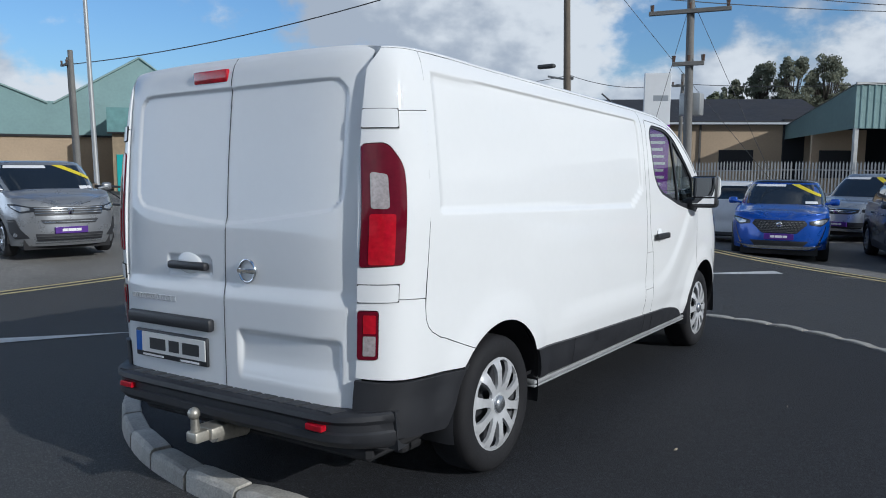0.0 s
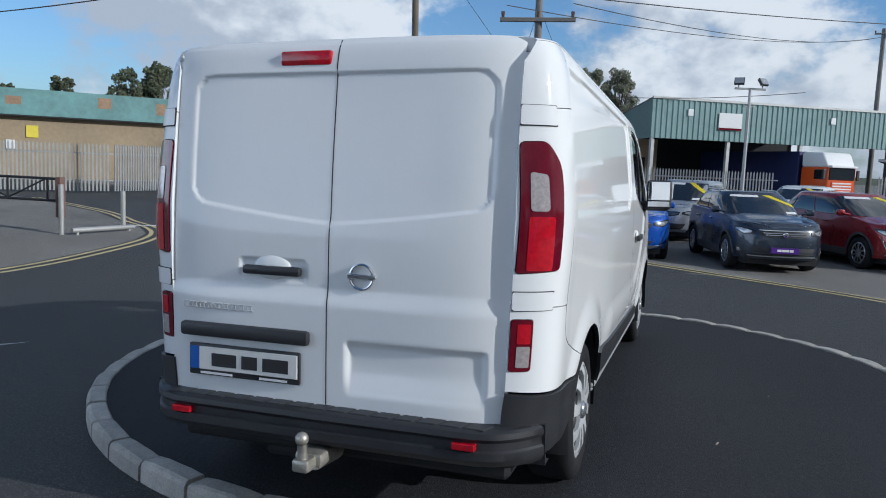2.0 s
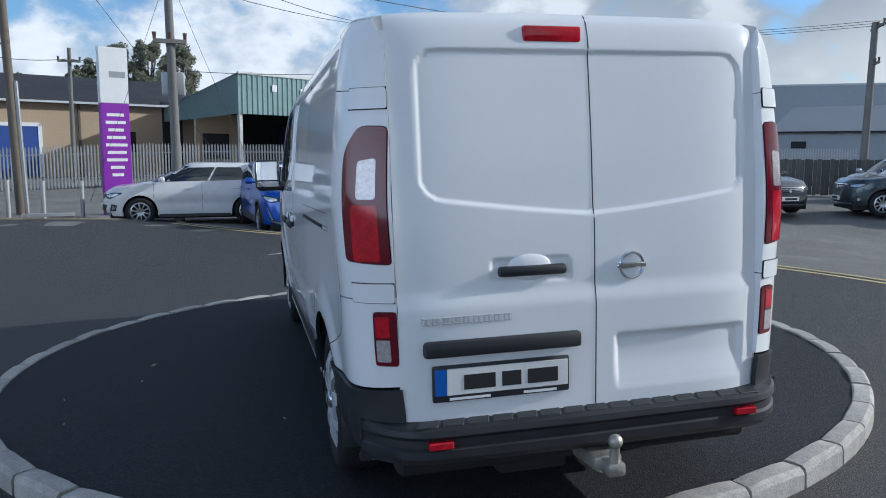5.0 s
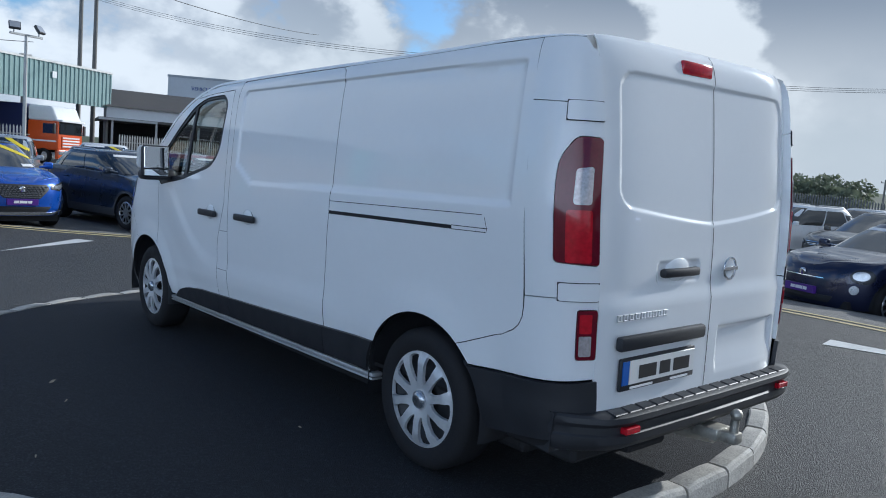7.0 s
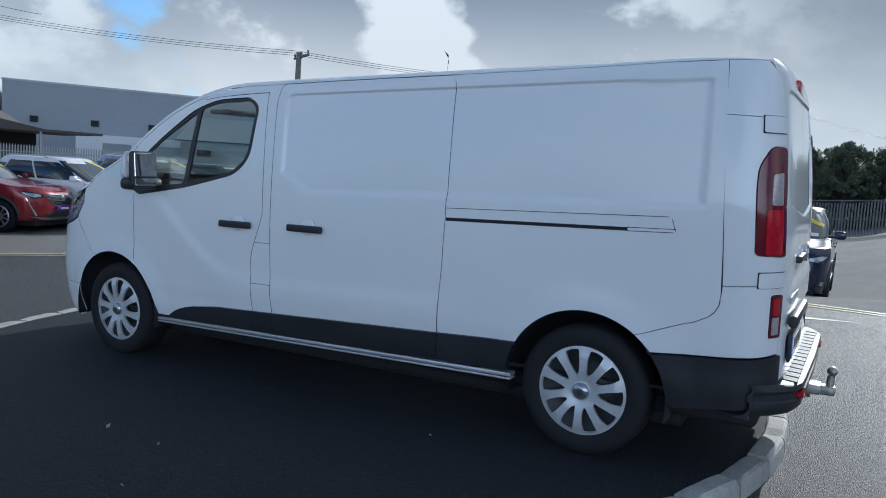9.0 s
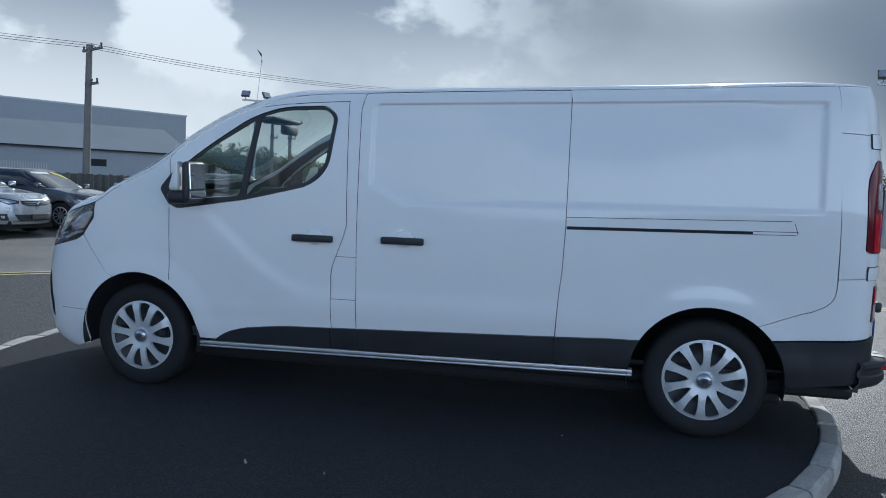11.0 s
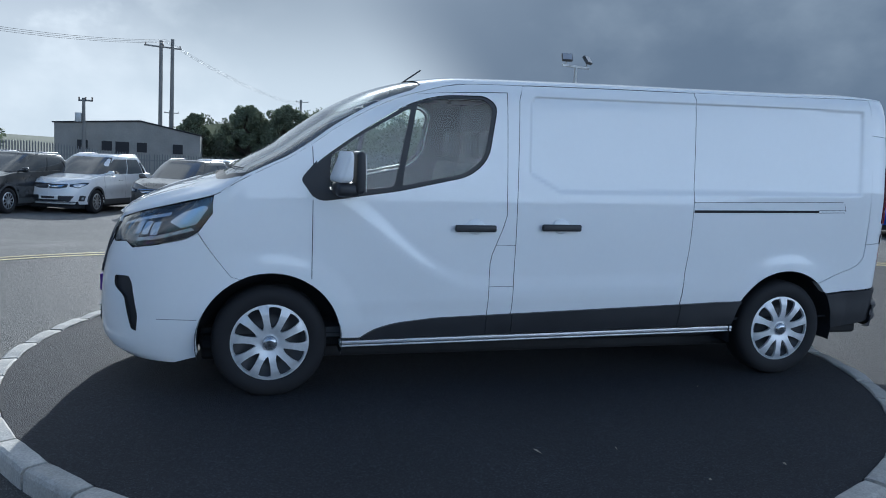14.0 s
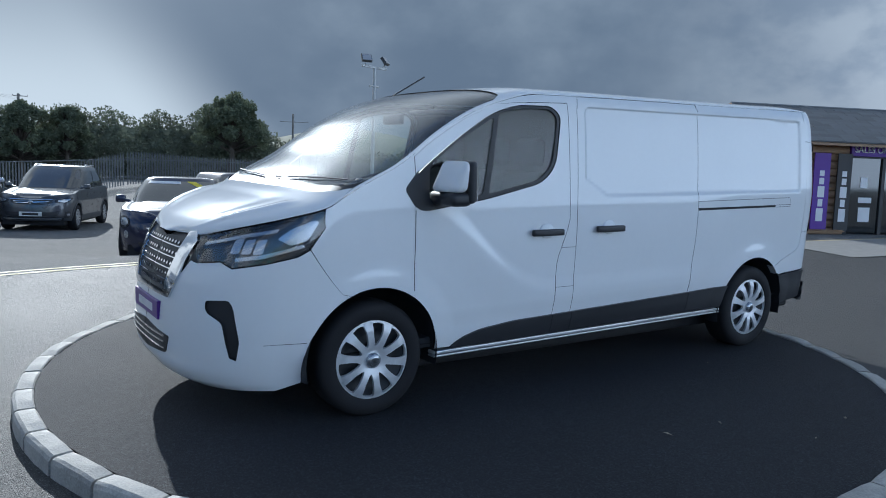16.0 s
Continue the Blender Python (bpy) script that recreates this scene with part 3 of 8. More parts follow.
def rim_run(ys, dz=0.0):
    """The roof's and bonnet's rim as (run, height) on the flank's skin."""
    return [(skin_s(0, float(y), float(edge_z(y)) + dz), float(edge_z(y)) + dz) for y in ys]


S_LAMP0 = rear_s(0.762)
S_LAMPT = s_door(1.57, 0.006)
LAMP = rounded([(S_LAMP0, 1.075), (S_LAMPT, 1.558), (-0.810, 1.562), (-0.750, 1.478), (-0.743, 1.40), (-0.746, 1.085)], [0.015, 0.02, 0.03, 0.06, 0.05, 0.02])
LOWLAMP = rounded([(S_LAMP0 - 0.003, 0.705), (S_LAMP0 - 0.003, 0.90), (S_LAMP0 + 0.080, 0.90), (S_LAMP0 + 0.080, 0.705)], 0.012)
PILLAR = [(-0.62, 1.10), (-0.625, 0.935)] + [(s_door(z), z) for z in (0.955, 1.07, 1.2, 1.4, 1.56, 1.68)] + [(-0.60, 1.70)]
PILLAR_TOP = [(-0.60, 1.70)] + [(s_door(z), z) for z in (1.68, 1.78, 1.86)] + rim_run((-0.745, -0.72, -0.69, -0.65)) + along((-0.60,))

GROOVE = [((1.93, 1.829), (-0.52, 1.863)), ((1.70, 1.245), (-0.52, 1.278))]
for side, fn, flip in ((-1, LEFT, True), (1, RIGHT, False)):
    def P(name, outline, mat=M_PAINT, label="", parent=van, **k):
        k.setdefault("gap", 0.0019)
        return patch(name, outline, fn, mat, parent, label, flip=flip, **k)

    # front door, its black window surround and panes
    door = P("front_door", DOOR, step=0.017, holes=[scaled(WINDOW, -0.004)])
    P("window_surround", scaled(WINDOW, 0.001), M_BLACK, parent=door, gap=0, lift=-0.004, depth=0.012, step=0.03,
      holes=[rounded([(3.175, 1.225), (2.792, 1.258), (2.697, 1.728), (2.99, 1.556), (3.165, 1.43)], 0.03),
             rounded([(2.748, 1.264), (2.352, 1.352), (2.240, 1.448), (2.190, 1.75), (2.250, 1.798), (2.52, 1.789), (2.662, 1.748)], [0.02, 0.06, 0.06, 0.04, 0.03, 0.06, 0.02])])
    P("window_pane", rounded([(3.18, 1.22), (2.787, 1.253), (2.692, 1.733), (2.99, 1.561), (3.17, 1.43)], 0.03), M_GLASS, parent=door, gap=0, lift=-0.012, depth=0)
    P("window_pane", rounded([(2.753, 1.259), (2.350, 1.347), (2.235, 1.447), (2.185, 1.754), (2.246, 1.803), (2.52, 1.794), (2.667, 1.753)], [0.02, 0.06, 0.06, 0.04, 0.03, 0.06, 0.02]), M_GLASS, parent=door, gap=0, lift=-0.012, depth=0)
    for ob in door.children:
        if ob.name.startswith("window_pane"):
            ob.visible_shadow = False

    def handle(yc, z, parent):
        cup = rounded([(yc - 0.085, z - 0.01), (yc + 0.06, z - 0.01), (yc + 0.045, z + 0.045), (yc - 0.055, z + 0.048)], 0.03)
        P("handle_recess", cup, M_PAINT, parent=parent, gap=0, lift=0.004, depth=0.006, step=0.02)
        p0, p1 = fn(np.array([yc - 0.13]), np.array([z]))[0], fn(np.array([yc + 0.13]), np.array([z]))[0]
        bm = bmesh.new()
        x0 = (p0[0] + p1[0]) / 2
        lo, hi = sorted((x0 + side * 0.012, x0 + side * 0.040))
        box(bm, (lo, yc - 0.13, z - 0.021), (hi, yc + 0.13, z + 0.021), 0.010, 3)
        part("handle", bm, M_BLACK, parent, "black plastic pull handle", smooth=True)
        bm = bmesh.new()
        bmesh.ops.create_uvsphere(bm, u_segments=24, v_segments=12, radius=1.0, matrix=Matrix.Translation((x0 + side * 0.002, yc - 0.005, z + 0.008)) @ Matrix.Diagonal((0.016, 0.062, 0.048, 1)))
        part("hand_cup", bm, M_PAINT, parent, smooth=True)

    handle(2.29, 1.022, door)
    P("mirror_patch", rounded([(3.338, 1.29), (3.258, 1.176), (3.245, 1.40)], [0.03, 0.03, 0.01]), M_BLACK, "black corner piece under the mirror", parent=door, gap=0, lift=0.003, depth=0.004, step=0.03)
    for name, a, b in (("door_seam", (3.266, 0.712), (3.266, 1.172)), ("door_seam", (3.266, 1.37), (3.272, 1.476)), ("pillar_seam", (2.022, 0.918), (2.146, 0.918)), ("pillar_seam", (2.022, 0.658), (2.178, 0.658))):
        w = 0.0021 if name == "door_seam" else 0.0013
        d = np.array((w, 0)) if name == "door_seam" else np.array((0, w))
        P(name, [tuple(np.array(a) + d), tuple(np.array(b) + d), tuple(np.array(b) - d), tuple(np.array(a) - d)], M_GAP, parent=door if name == "door_seam" else van, gap=0, lift=0.0014, depth=0, step=0.05)
    P("front_door_trim", rounded([(2.185, 0.345), (2.185, 0.478), (2.50, 0.466), (2.77, 0.436), (2.90, 0.395), (2.985, 0.335)], [0.004, 0.004, 0.05, 0.08, 0.08, 0.03]), M_BLACK, "black plastic cladding", parent=door, lift=0.016, gap=0.002, depth=0.02)
    P("pillar_panel", BPILLAR, step=0.017)
    ys = np.concatenate([np.linspace(-0.55, 2.3, 12), np.linspace(2.4, 3.55, 16)])
    P("roof_flange", along(ys, dz=-0.001) + along(ys[::-1], dz=-0.045), lift=-0.0045, gap=0.0, depth=0.0, step=0.04)
    P("pillar_trim", [(2.015, 0.352), (2.185, 0.345), (2.185, 0.478), (2.015, 0.484)], M_BLACK, "black plastic cladding", lift=0.016, gap=0.002)
    if side < 0:
        slide = P("sliding_door", SLIDER, step=0.02, creases=GROOVE)
        handle(1.73, 1.032, slide)
        P("sliding_door_trim", [(0.833, 0.370), (2.015, 0.352), (2.015, 0.484), (0.825, 0.527)], M_BLACK, "black plastic cladding", parent=slide, lift=0.016, gap=0.002)
    else:
        P("side_panel", [(2.02, 1.80), (2.02, 0.345), (0.84, 0.362)] + QUARTER[7:] + along((0.8, 1.4, 1.97)) + [(2.00, 1.888)], step=0.028, creases=GROOVE)
        P("side_trim", [(0.833, 0.370), (2.015, 0.352), (2.015, 0.484), (0.825, 0.527)], M_BLACK, "black plastic cladding", lift=0.016, gap=0.002)
    if side < 0:
        P("rear_quarter_panel", QUARTER, step=0.028, creases=GROOVE)
    P("quarter_trim", [(0.412, 0.378), (0.833, 0.370), (0.825, 0.527), (0.355, 0.543)] + arch_pts(AXLE_R, 28, 8, 6), M_BLACK, "black plastic cladding", lift=0.016, gap=0.002)
    if side < 0:
        # rail of the sliding door
        P("door_rail", [(0.785, 1.140), (0.785, 1.158), (-0.195, 1.172), (-0.195, 1.155)], M_GAP, "black slot of the sliding door rail", gap=0, lift=0.002, depth=0.003)
        for a, b in (((0.785, 1.208), (-0.385, 1.232)), ((-0.195, 1.172), (-0.42, 1.176)), ((-0.195, 1.155), (-0.41, 1.160)), ((-0.40, 1.222), (-0.418, 1.165))):
            d = np.array(b) - np.array(a)
            n = np.array((-d[1], d[0])) / np.linalg.norm(d) * 0.0016
            P("rail_seam", [tuple(np.array(a) + n), tuple(np.array(b) + n), tuple(np.array(b) - n), tuple(np.array(a) - n)], M_GAP, gap=0, lift=0.0012, depth=0)
    P("rear_corner_panel", PILLAR, step=0.025, rim=M_PAINT, depth=0.07, holes=[scaled(LAMP, -0.004)])
    P("rear_corner_top", PILLAR_TOP, step=0.025, gap=0.0015, rim=M_PAINT, depth=0.05)
    P("lower_rear_panel", arch_pts(AXLE_R, 128, 139, 4) + [(-0.33, 0.585), (S_DOOR, 0.625), (S_DOOR, 0.955), (-0.625, 0.935), (-0.623, 0.89), (-0.618, 0.845), (-0.602, 0.812), (-0.575, 0.785), (-0.53, 0.762), (-0.30, 0.675)], step=0.025, rim=M_PAINT, depth=0.06, holes=[scaled(LOWLAMP, -0.003)])
    # hinges and their covers
    for z0, z1 in ((1.622, 1.695), (0.936, 1.005)):
        P("hinge_cover", rounded([(s_door(z0, 0.003), z0), (s_door(z1, 0.003), z1), (-0.765, z1), (-0.765, z0)], 0.01), M_PAINT, gap=0, lift=0.008, depth=0.012, step=0.02)
        P("hinge_seam", [(s_door(z0, 0.002), z0 - 0.003), (s_door(z1, 0.002), z1 + 0.003), (-0.761, z1 + 0.003), (-0.761, z0 - 0.003)], M_GAP, gap=0, lift=0.0035, depth=0.0)
    # lamps
    lamp = P("tail_lamp", LAMP, M_RED, "tall dark red tail lamp", gap=0, lift=0.006, depth=0.03, step=0.02)
    P("brake_lens", rounded([(S_LAMP0 + 0.035, 1.085), (S_LAMP0 + 0.035, 1.285), (S_LAMP0 + 0.135, 1.285), (S_LAMP0 + 0.135, 1.085)], 0.012), M_REDLIT, parent=lamp, gap=0, lift=0.0085, depth=0.004, step=0.02)
    P("reversing_lens", rounded([(S_LAMP0 + 0.04, 1.305), (S_LAMP0 + 0.04, 1.45), (S_LAMP0 + 0.108, 1.44), (S_LAMP0 + 0.112, 1.305)], 0.015), M_CLEAR, parent=lamp, gap=0, lift=0.0085, depth=0.004, step=0.02)
    low = P("lower_lamp", LOWLAMP, M_RED, "lower fog and reversing lamp", gap=0, lift=0.006, depth=0.02, step=0.02)
    P("fog_lens", rounded([(S_LAMP0 + 0.022, 0.81), (S_LAMP0 + 0.022, 0.885), (S_LAMP0 + 0.072, 0.885), (S_LAMP0 + 0.072, 0.81)], 0.006), M_REDLIT, parent=low, gap=0, lift=0.0085, depth=0.004, step=0.02)
    P("clear_lens", rounded([(S_LAMP0 + 0.022, 0.72), (S_LAMP0 + 0.022, 0.80), (S_LAMP0 + 0.072, 0.80), (S_LAMP0 + 0.072, 0.72)], 0.006), M_CLEAR, parent=low, gap=0, lift=0.0085, depth=0.004, step=0.02)
    # black corner of the rear bumper
    P("bumper_corner", arch_pts(AXLE_R, 140, 178, 8) + [(-0.44, 0.33), (-0.86, 0.385), (S_DOOR + 0.02, 0.40), (S_DOOR, 0.50), (S_DOOR, 0.62), (-0.33, 0.58)], M_BLACK, "black plastic bumper corner", lift=0.014, gap=0.002, step=0.025)
    # front wing, bumper side and lamp
    brow = rim_run(np.linspace(4.335, 3.81, 10), dz=-0.006)
    HEAD = [brow[-1], (3.878, 1.085), (3.938, 0.974), (4.005, 0.938), (4.175, 0.90), (4.352, 0.870), (4.436, 0.900), (4.60, 0.880), (4.665, 0.955)] + brow[:-1]
    P("front_wing", [(3.264, HUB_Z + math.sqrt(ARCH_R**2 - (3.264 - AXLE_F) ** 2))] + arch_pts(AXLE_F, 123, 66, 12)[1:] + [(3.72, 0.725), (3.938, 0.974), (3.878, 1.085)] + rim_run((3.81, 3.78, 3.74, 3.68, 3.62), dz=-0.001) + along(np.linspace(3.58, 3.264, 8), dz=-0.001), step=0.028, gap=0.0010)
    GR = S_NOSE - 0.34                                          # edge of the grille
    bumper_outline = (arch_pts(AXLE_F, 66, -8, 22) + [(3.93, 0.24), (4.10, 0.20), (S_NOSE - 0.001, 0.20), (S_NOSE - 0.001, 0.665), (GR - 0.02, 0.665), (GR - 0.045, 0.72), (GR - 0.16, 0.885), (4.60, 0.876)]
                      + [(4.436, 0.896), (4.352, 0.866), (4.175, 0.896), (4.005, 0.934), (3.938, 0.970), (3.72, 0.725)])
    DRL = rounded([(4.332, 0.705), (4.470, 0.695), (4.460, 0.635), (4.385, 0.60), (4.355, 0.58), (4.300, 0.395), (4.263, 0.383), (4.250, 0.48), (4.300, 0.665)], [0.02, 0.02, 0.03, 0.02, 0.02, 0.008, 0.008, 0.02, 0.02])
    LOWGR = rounded([(S_NOSE - 0.002, 0.33), (S_NOSE - 0.38, 0.36), (S_NOSE - 0.42, 0.46), (S_NOSE - 0.002, 0.49)], [0.001, 0.02, 0.02, 0.001])
    bumper = P("front_bumper", bumper_outline, step=0.03, holes=[DRL], gap=0.0006)
    P("bumper_seam", [(3.905, 0.4745), (4.13, 0.4685), (4.13, 0.4665), (3.905, 0.4715)], M_GAP, parent=bumper, gap=0, lift=0.0012, depth=0)
    P("lamp_slot", scaled(DRL, -0.002), M_BLACK, "black slot of the fog lamp", parent=bumper, gap=0, lift=-0.018, depth=0.004)
    P("lower_grille", LOWGR, M_BLACK, "black lower grille", parent=bumper, gap=0, lift=0.004, depth=0.006)
    for zz in (0.385, 0.42, 0.452):
        P("grille_bar", [(S_NOSE - 0.002, zz - 0.004), (S_NOSE - 0.37, zz - 0.004), (S_NOSE - 0.37, zz + 0.006), (S_NOSE - 0.002, zz + 0.006)], M_CHROME, parent=bumper, gap=0, lift=0.010, depth=0.006)
    lampf = P("headlamp", HEAD, M_HEADGLASS, "swept-back clear headlamp", gap=0.003, lift=0.003, depth=0.0, step=0.025)
    lampf.visible_shadow = False
    P("lamp_body", HEAD, M_LAMPDARK, parent=lampf, gap=0.003, lift=-0.035, depth=-0.035, step=0.025)
    P("reflector", rounded([(3.93, 1.115), (3.965, 1.02), (4.06, 0.995), (4.16, 1.03), (4.10, 1.085), (3.97, 1.13)], 0.015), M_LAMPSILVER, parent=lampf, gap=0, lift=-0.018, depth=0.012, step=0.02)
    for c in (4.24, 4.31, 4.38):
        P("lens_cell", rounded([(c - 0.028, 0.95), (c + 0.028, 0.945), (c + 0.032, 1.02), (c - 0.024, 1.03)], 0.01), M_LAMPSILVER, parent=lampf, gap=0, lift=-0.016, depth=0.014, step=0.015)
    P("light_bar", [(4.18, 1.085), (4.35, 1.055), (4.62, 0.992), (4.62, 0.975), (4.35, 1.035), (4.18, 1.064)], M_LAMPSILVER, parent=lampf, gap=0, lift=-0.014, depth=0.012, step=0.02)
    P("lower_bar", [(3.97, 0.985), (4.20, 0.925), (4.36, 0.905), (4.36, 0.925), (4.20, 0.948), (3.99, 1.0)], M_LAMPSILVER, parent=lampf, gap=0, lift=-0.014, depth=0.012, step=0.02)
    # chrome V beside the grille
    P("grille_chrome", [(GR - 0.16, 0.985), (GR - 0.10, 1.03), (GR - 0.03, 1.02), (GR + 0.05, 0.70), (S_NOSE - 0.002, 0.70), (S_NOSE - 0.002, 0.668), (GR - 0.045, 0.668), (GR - 0.085, 0.74)], M_CHROME, "chrome V of the grille", gap=0, lift=0.012, depth=0.02, step=0.02)
    P("grille", [(GR - 0.03, 1.02), (GR + 0.05, 0.70), (S_NOSE - 0.001, 0.70), (S_NOSE - 0.001, 0.975)], M_BLACK, "black honeycomb grille", gap=0, lift=-0.004, depth=0.0, step=0.03)
    for k in range(4):
        zz = 0.755 + 0.06 * k
        P("grille_bar", [(S_NOSE - 0.002, zz - 0.003), (GR + 0.03 - 0.015 * k, zz - 0.003), (GR + 0.03 - 0.015 * k, zz + 0.003), (S_NOSE - 0.002, zz + 0.003)], M_CHROME, gap=0, lift=0.006, depth=0.008, step=0.03)
    for k in range(5):                                          # bright facets of the honeycomb
        for j in range(6):
            q0 = S_NOSE - 0.03 - 0.052 * (j + 0.5 * (k % 2))
            zz = 0.727 + 0.057 * k
            if q0 > GR + 0.055 - 0.016 * k:
                P("grille_facet", [(q0, zz - 0.011), (q0 - 0.016, zz), (q0, zz + 0.011), (q0 + 0.016, zz)], M_CHROME, gap=0, lift=0.004, depth=0.005, step=0.03)
    # sill step
    bm = bmesh.new()
    for k in range(2):
        x0, x1 = sorted((side * 0.84, side * (0.905 + 0.0 * k)))
        box(bm, (x0, 0.385, 0.320 - 0.017 * k), (x1, 3.085, 0.340 - 0.026 * k), 0.004, 2)
    part("sill_rail", bm, material("silver_sill", (0.6, 0.61, 0.62), 0.4, 0.6, var=0.1) if side < 0 else bpy.data.materials["silver_sill"], van, "pale metal sill rail", smooth=True, matrix=pose(0, 0, 0.027, -0.77, 0, 0))
    # mirror
    def sx(a, b):
        return min(side * a, side * b), max(side * a, side * b)

    (m0, m1), (f0, f1), (b0, b1), (g0, g1) = sx(0.955, 1.168), sx(0.962, 1.164), sx(0.90, 1.15), sx(0.975, 1.152)
    bm = boxed((m0, 3.04, 1.283), (m1, 3.185, 1.458), 0.038, 4)
    for v in bm.verts:
        fwd, upw, out = max(0.0, (v.co.y - 3.05) / 0.13), max(0.0, (v.co.z - 1.30) / 0.155), max(0.0, (abs(v.co.x) - 0.96) / 0.25)
        v.co.y -= fwd * (0.055 * upw + 0.06 * out ** 1.5)
        v.co.y += 0.085 * max(0.0, 1 - out) * max(0.0, 1 - fwd)
        v.co.x += side * 0.045 * upw * (1 - out)
    mirror = part("wing_mirror", bm, M_PAINT, van, "white wing mirror with a black base", smooth=True)
    bm = boxed((b0, 3.02, 1.205), (b1, 3.16, 1.285), 0.03, 3)
    tube(bm, (side * 0.88, 3.12, 1.235), (side * 1.02, 3.09, 1.245), 0.04, 0.035)
    part("mirror_base", bm, M_BLACK, mirror, smooth=True)
    bm = boxed((f0, 2.998, 1.222), (f1, 3.050, 1.460), 0.024, 4)
    for v in bm.verts:                                          # its face is turned in towards the cab
        v.co.y += 0.004 * (1.18 - abs(v.co.x)) / 0.21
    part("mirror_frame", bm, M_BLACK, mirror, smooth=True)
    bm = boxed((g0, 2.990, 1.295), (g1, 3.000, 1.448), 0.003, 1)
    for v in bm.verts:                                          # the glass is set to look down along the flank
        v.co.y += 0.004 * (1.18 - abs(v.co.x)) / 0.21 + (v.co.z - 1.295) * 0.04
    part("mirror_glass", bm, M_MIRROR, mirror)
    bm = boxed((g0, 2.990, 1.238), (g1, 3.000, 1.284), 0.003, 1)
    for v in bm.verts:
        v.co.y += 0.004 * (1.18 - abs(v.co.x)) / 0.21
    part("wide_glass", bm, M_MIRROR, mirror)
    # dark inner shell behind the seams, and the wheel wells
    inner = flank(side, 0.045)
    patch("inner_shell", [(3.80, 0.36), (3.80, 1.15)] + along((3.6, 3.4, 3.2, 3.0, 2.8, 2.5, 2.3), dz=-0.03) + [(-0.5, 1.83), (-0.52, 0.40)], inner, M_GAP, van, step=0.12, depth=0, flip=flip,
          holes=[scaled(WINDOW, -0.01), [(AXLE_F + 0.43 * math.cos(a), 0.365 + 0.43 * math.sin(a)) if math.sin(a) > 0 else (AXLE_F + 0.43 * math.cos(a), 0.365) for a in np.linspace(0.02, math.pi - 0.02, 18)],
                 [(0.43 * math.cos(a), 0.405 + 0.40 * math.sin(a)) for a in np.linspace(0.02, math.pi - 0.02, 18)]])
    for c in (AXLE_F, AXLE_R):
        V, F = [], []
        prof = [(0.93, ARCH_R + 0.004), (0.90, ARCH_R + 0.012), (0.60, ARCH_R + 0.012), (0.58, 0.02)]
        ang = np.linspace(math.radians(-12), math.radians(192), 34)
        for a in ang:
            V += [(side * (px - (0.018 if c == AXLE_R else 0.0)), c + r * math.cos(a), HUB_Z + r * math.sin(a)) for px, r in prof]
        n = len(prof)
        for k in range(len(ang) - 1):
            for i in range(n - 1):
                F.append((k * n + i, k * n + i + 1, (k + 1) * n + i + 1, (k + 1) * n + i))
        link_mesh("wheel_arch_liner", V, F, M_BLACK, van, "black wheel arch lining", True)

# white lip under the rear edge of the roof
lip_u = np.linspace(-1, 1, 61)
lip_v = top(lip_u, np.full(61, -0.746))
link_mesh("roof_lip", list(lip_v) + [p + np.array((0, 0.012, -0.05)) for p in lip_v], [(k, k + 61, k + 62, k + 1) for k in range(60)], M_PAINT, van, "", True)
# the upper skin: roof, windscreen, bonnet
roof = patch("roof", [(-1, -0.60), (-0.999, 0.8), (-0.999, 2.3), (-0.999, 2.6), (-0.999, 3.0), (-0.999, 3.42), (-0.999, 3.71), (-0.999, 3.795), (-0.973, 3.715), (-0.935, 3.645), (-0.942, 3.55), (-0.955, 3.42), (-0.93, 3.1), (-0.92, 2.70), (-0.8, 2.64), (0, 2.63), (0.8, 2.64), (0.92, 2.70), (0.93, 3.1), (0.955, 3.42), (0.942, 3.55), (0.935, 3.645), (0.973, 3.715), (0.999, 3.795), (0.999, 3.71), (0.999, 3.42), (0.999, 3.0), (0.999, 2.6), (0.999, 2.3), (0.999, 0.8), (1, -0.60),
                      (1, -0.68), (1, -0.745), (0.8, -0.745), (0.4, -0.745), (0, -0.745), (-0.4, -0.745), (-0.8, -0.745), (-1, -0.745), (-1, -0.68)], top, M_PAINT, van, step=0.05, depth=0.0)
screen = patch("windscreen", [(-0.953, 3.42), (-0.928, 3.1), (-0.918, 2.70), (-0.8, 2.64), (0, 2.63), (0.8, 2.64), (0.918, 2.70), (0.928, 3.1), (0.953, 3.42), (0.94, 3.58), (0.8, 3.665), (0.45, 3.755), (0, 3.785), (-0.45, 3.755), (-0.8, 3.665), (-0.94, 3.58)], top, M_SCREEN, van, "raked curved windscreen", step=0.05, gap=0.004, depth=0.0, lift=-0.006)
screen.visible_shadow = False
patch("cowl", [(-0.95, 3.52), (-0.8, 3.64), (-0.45, 3.73), (0, 3.76), (0.45, 3.73), (0.8, 3.64), (0.95, 3.52), (0.94, 3.66), (0.8, 3.74), (0.45, 3.83), (0, 3.855), (-0.45, 3.83), (-0.8, 3.74), (-0.94, 3.66)], top, M_BLACK, van, "black scuttle under the windscreen", step=0.04, lift=-0.010, depth=0)
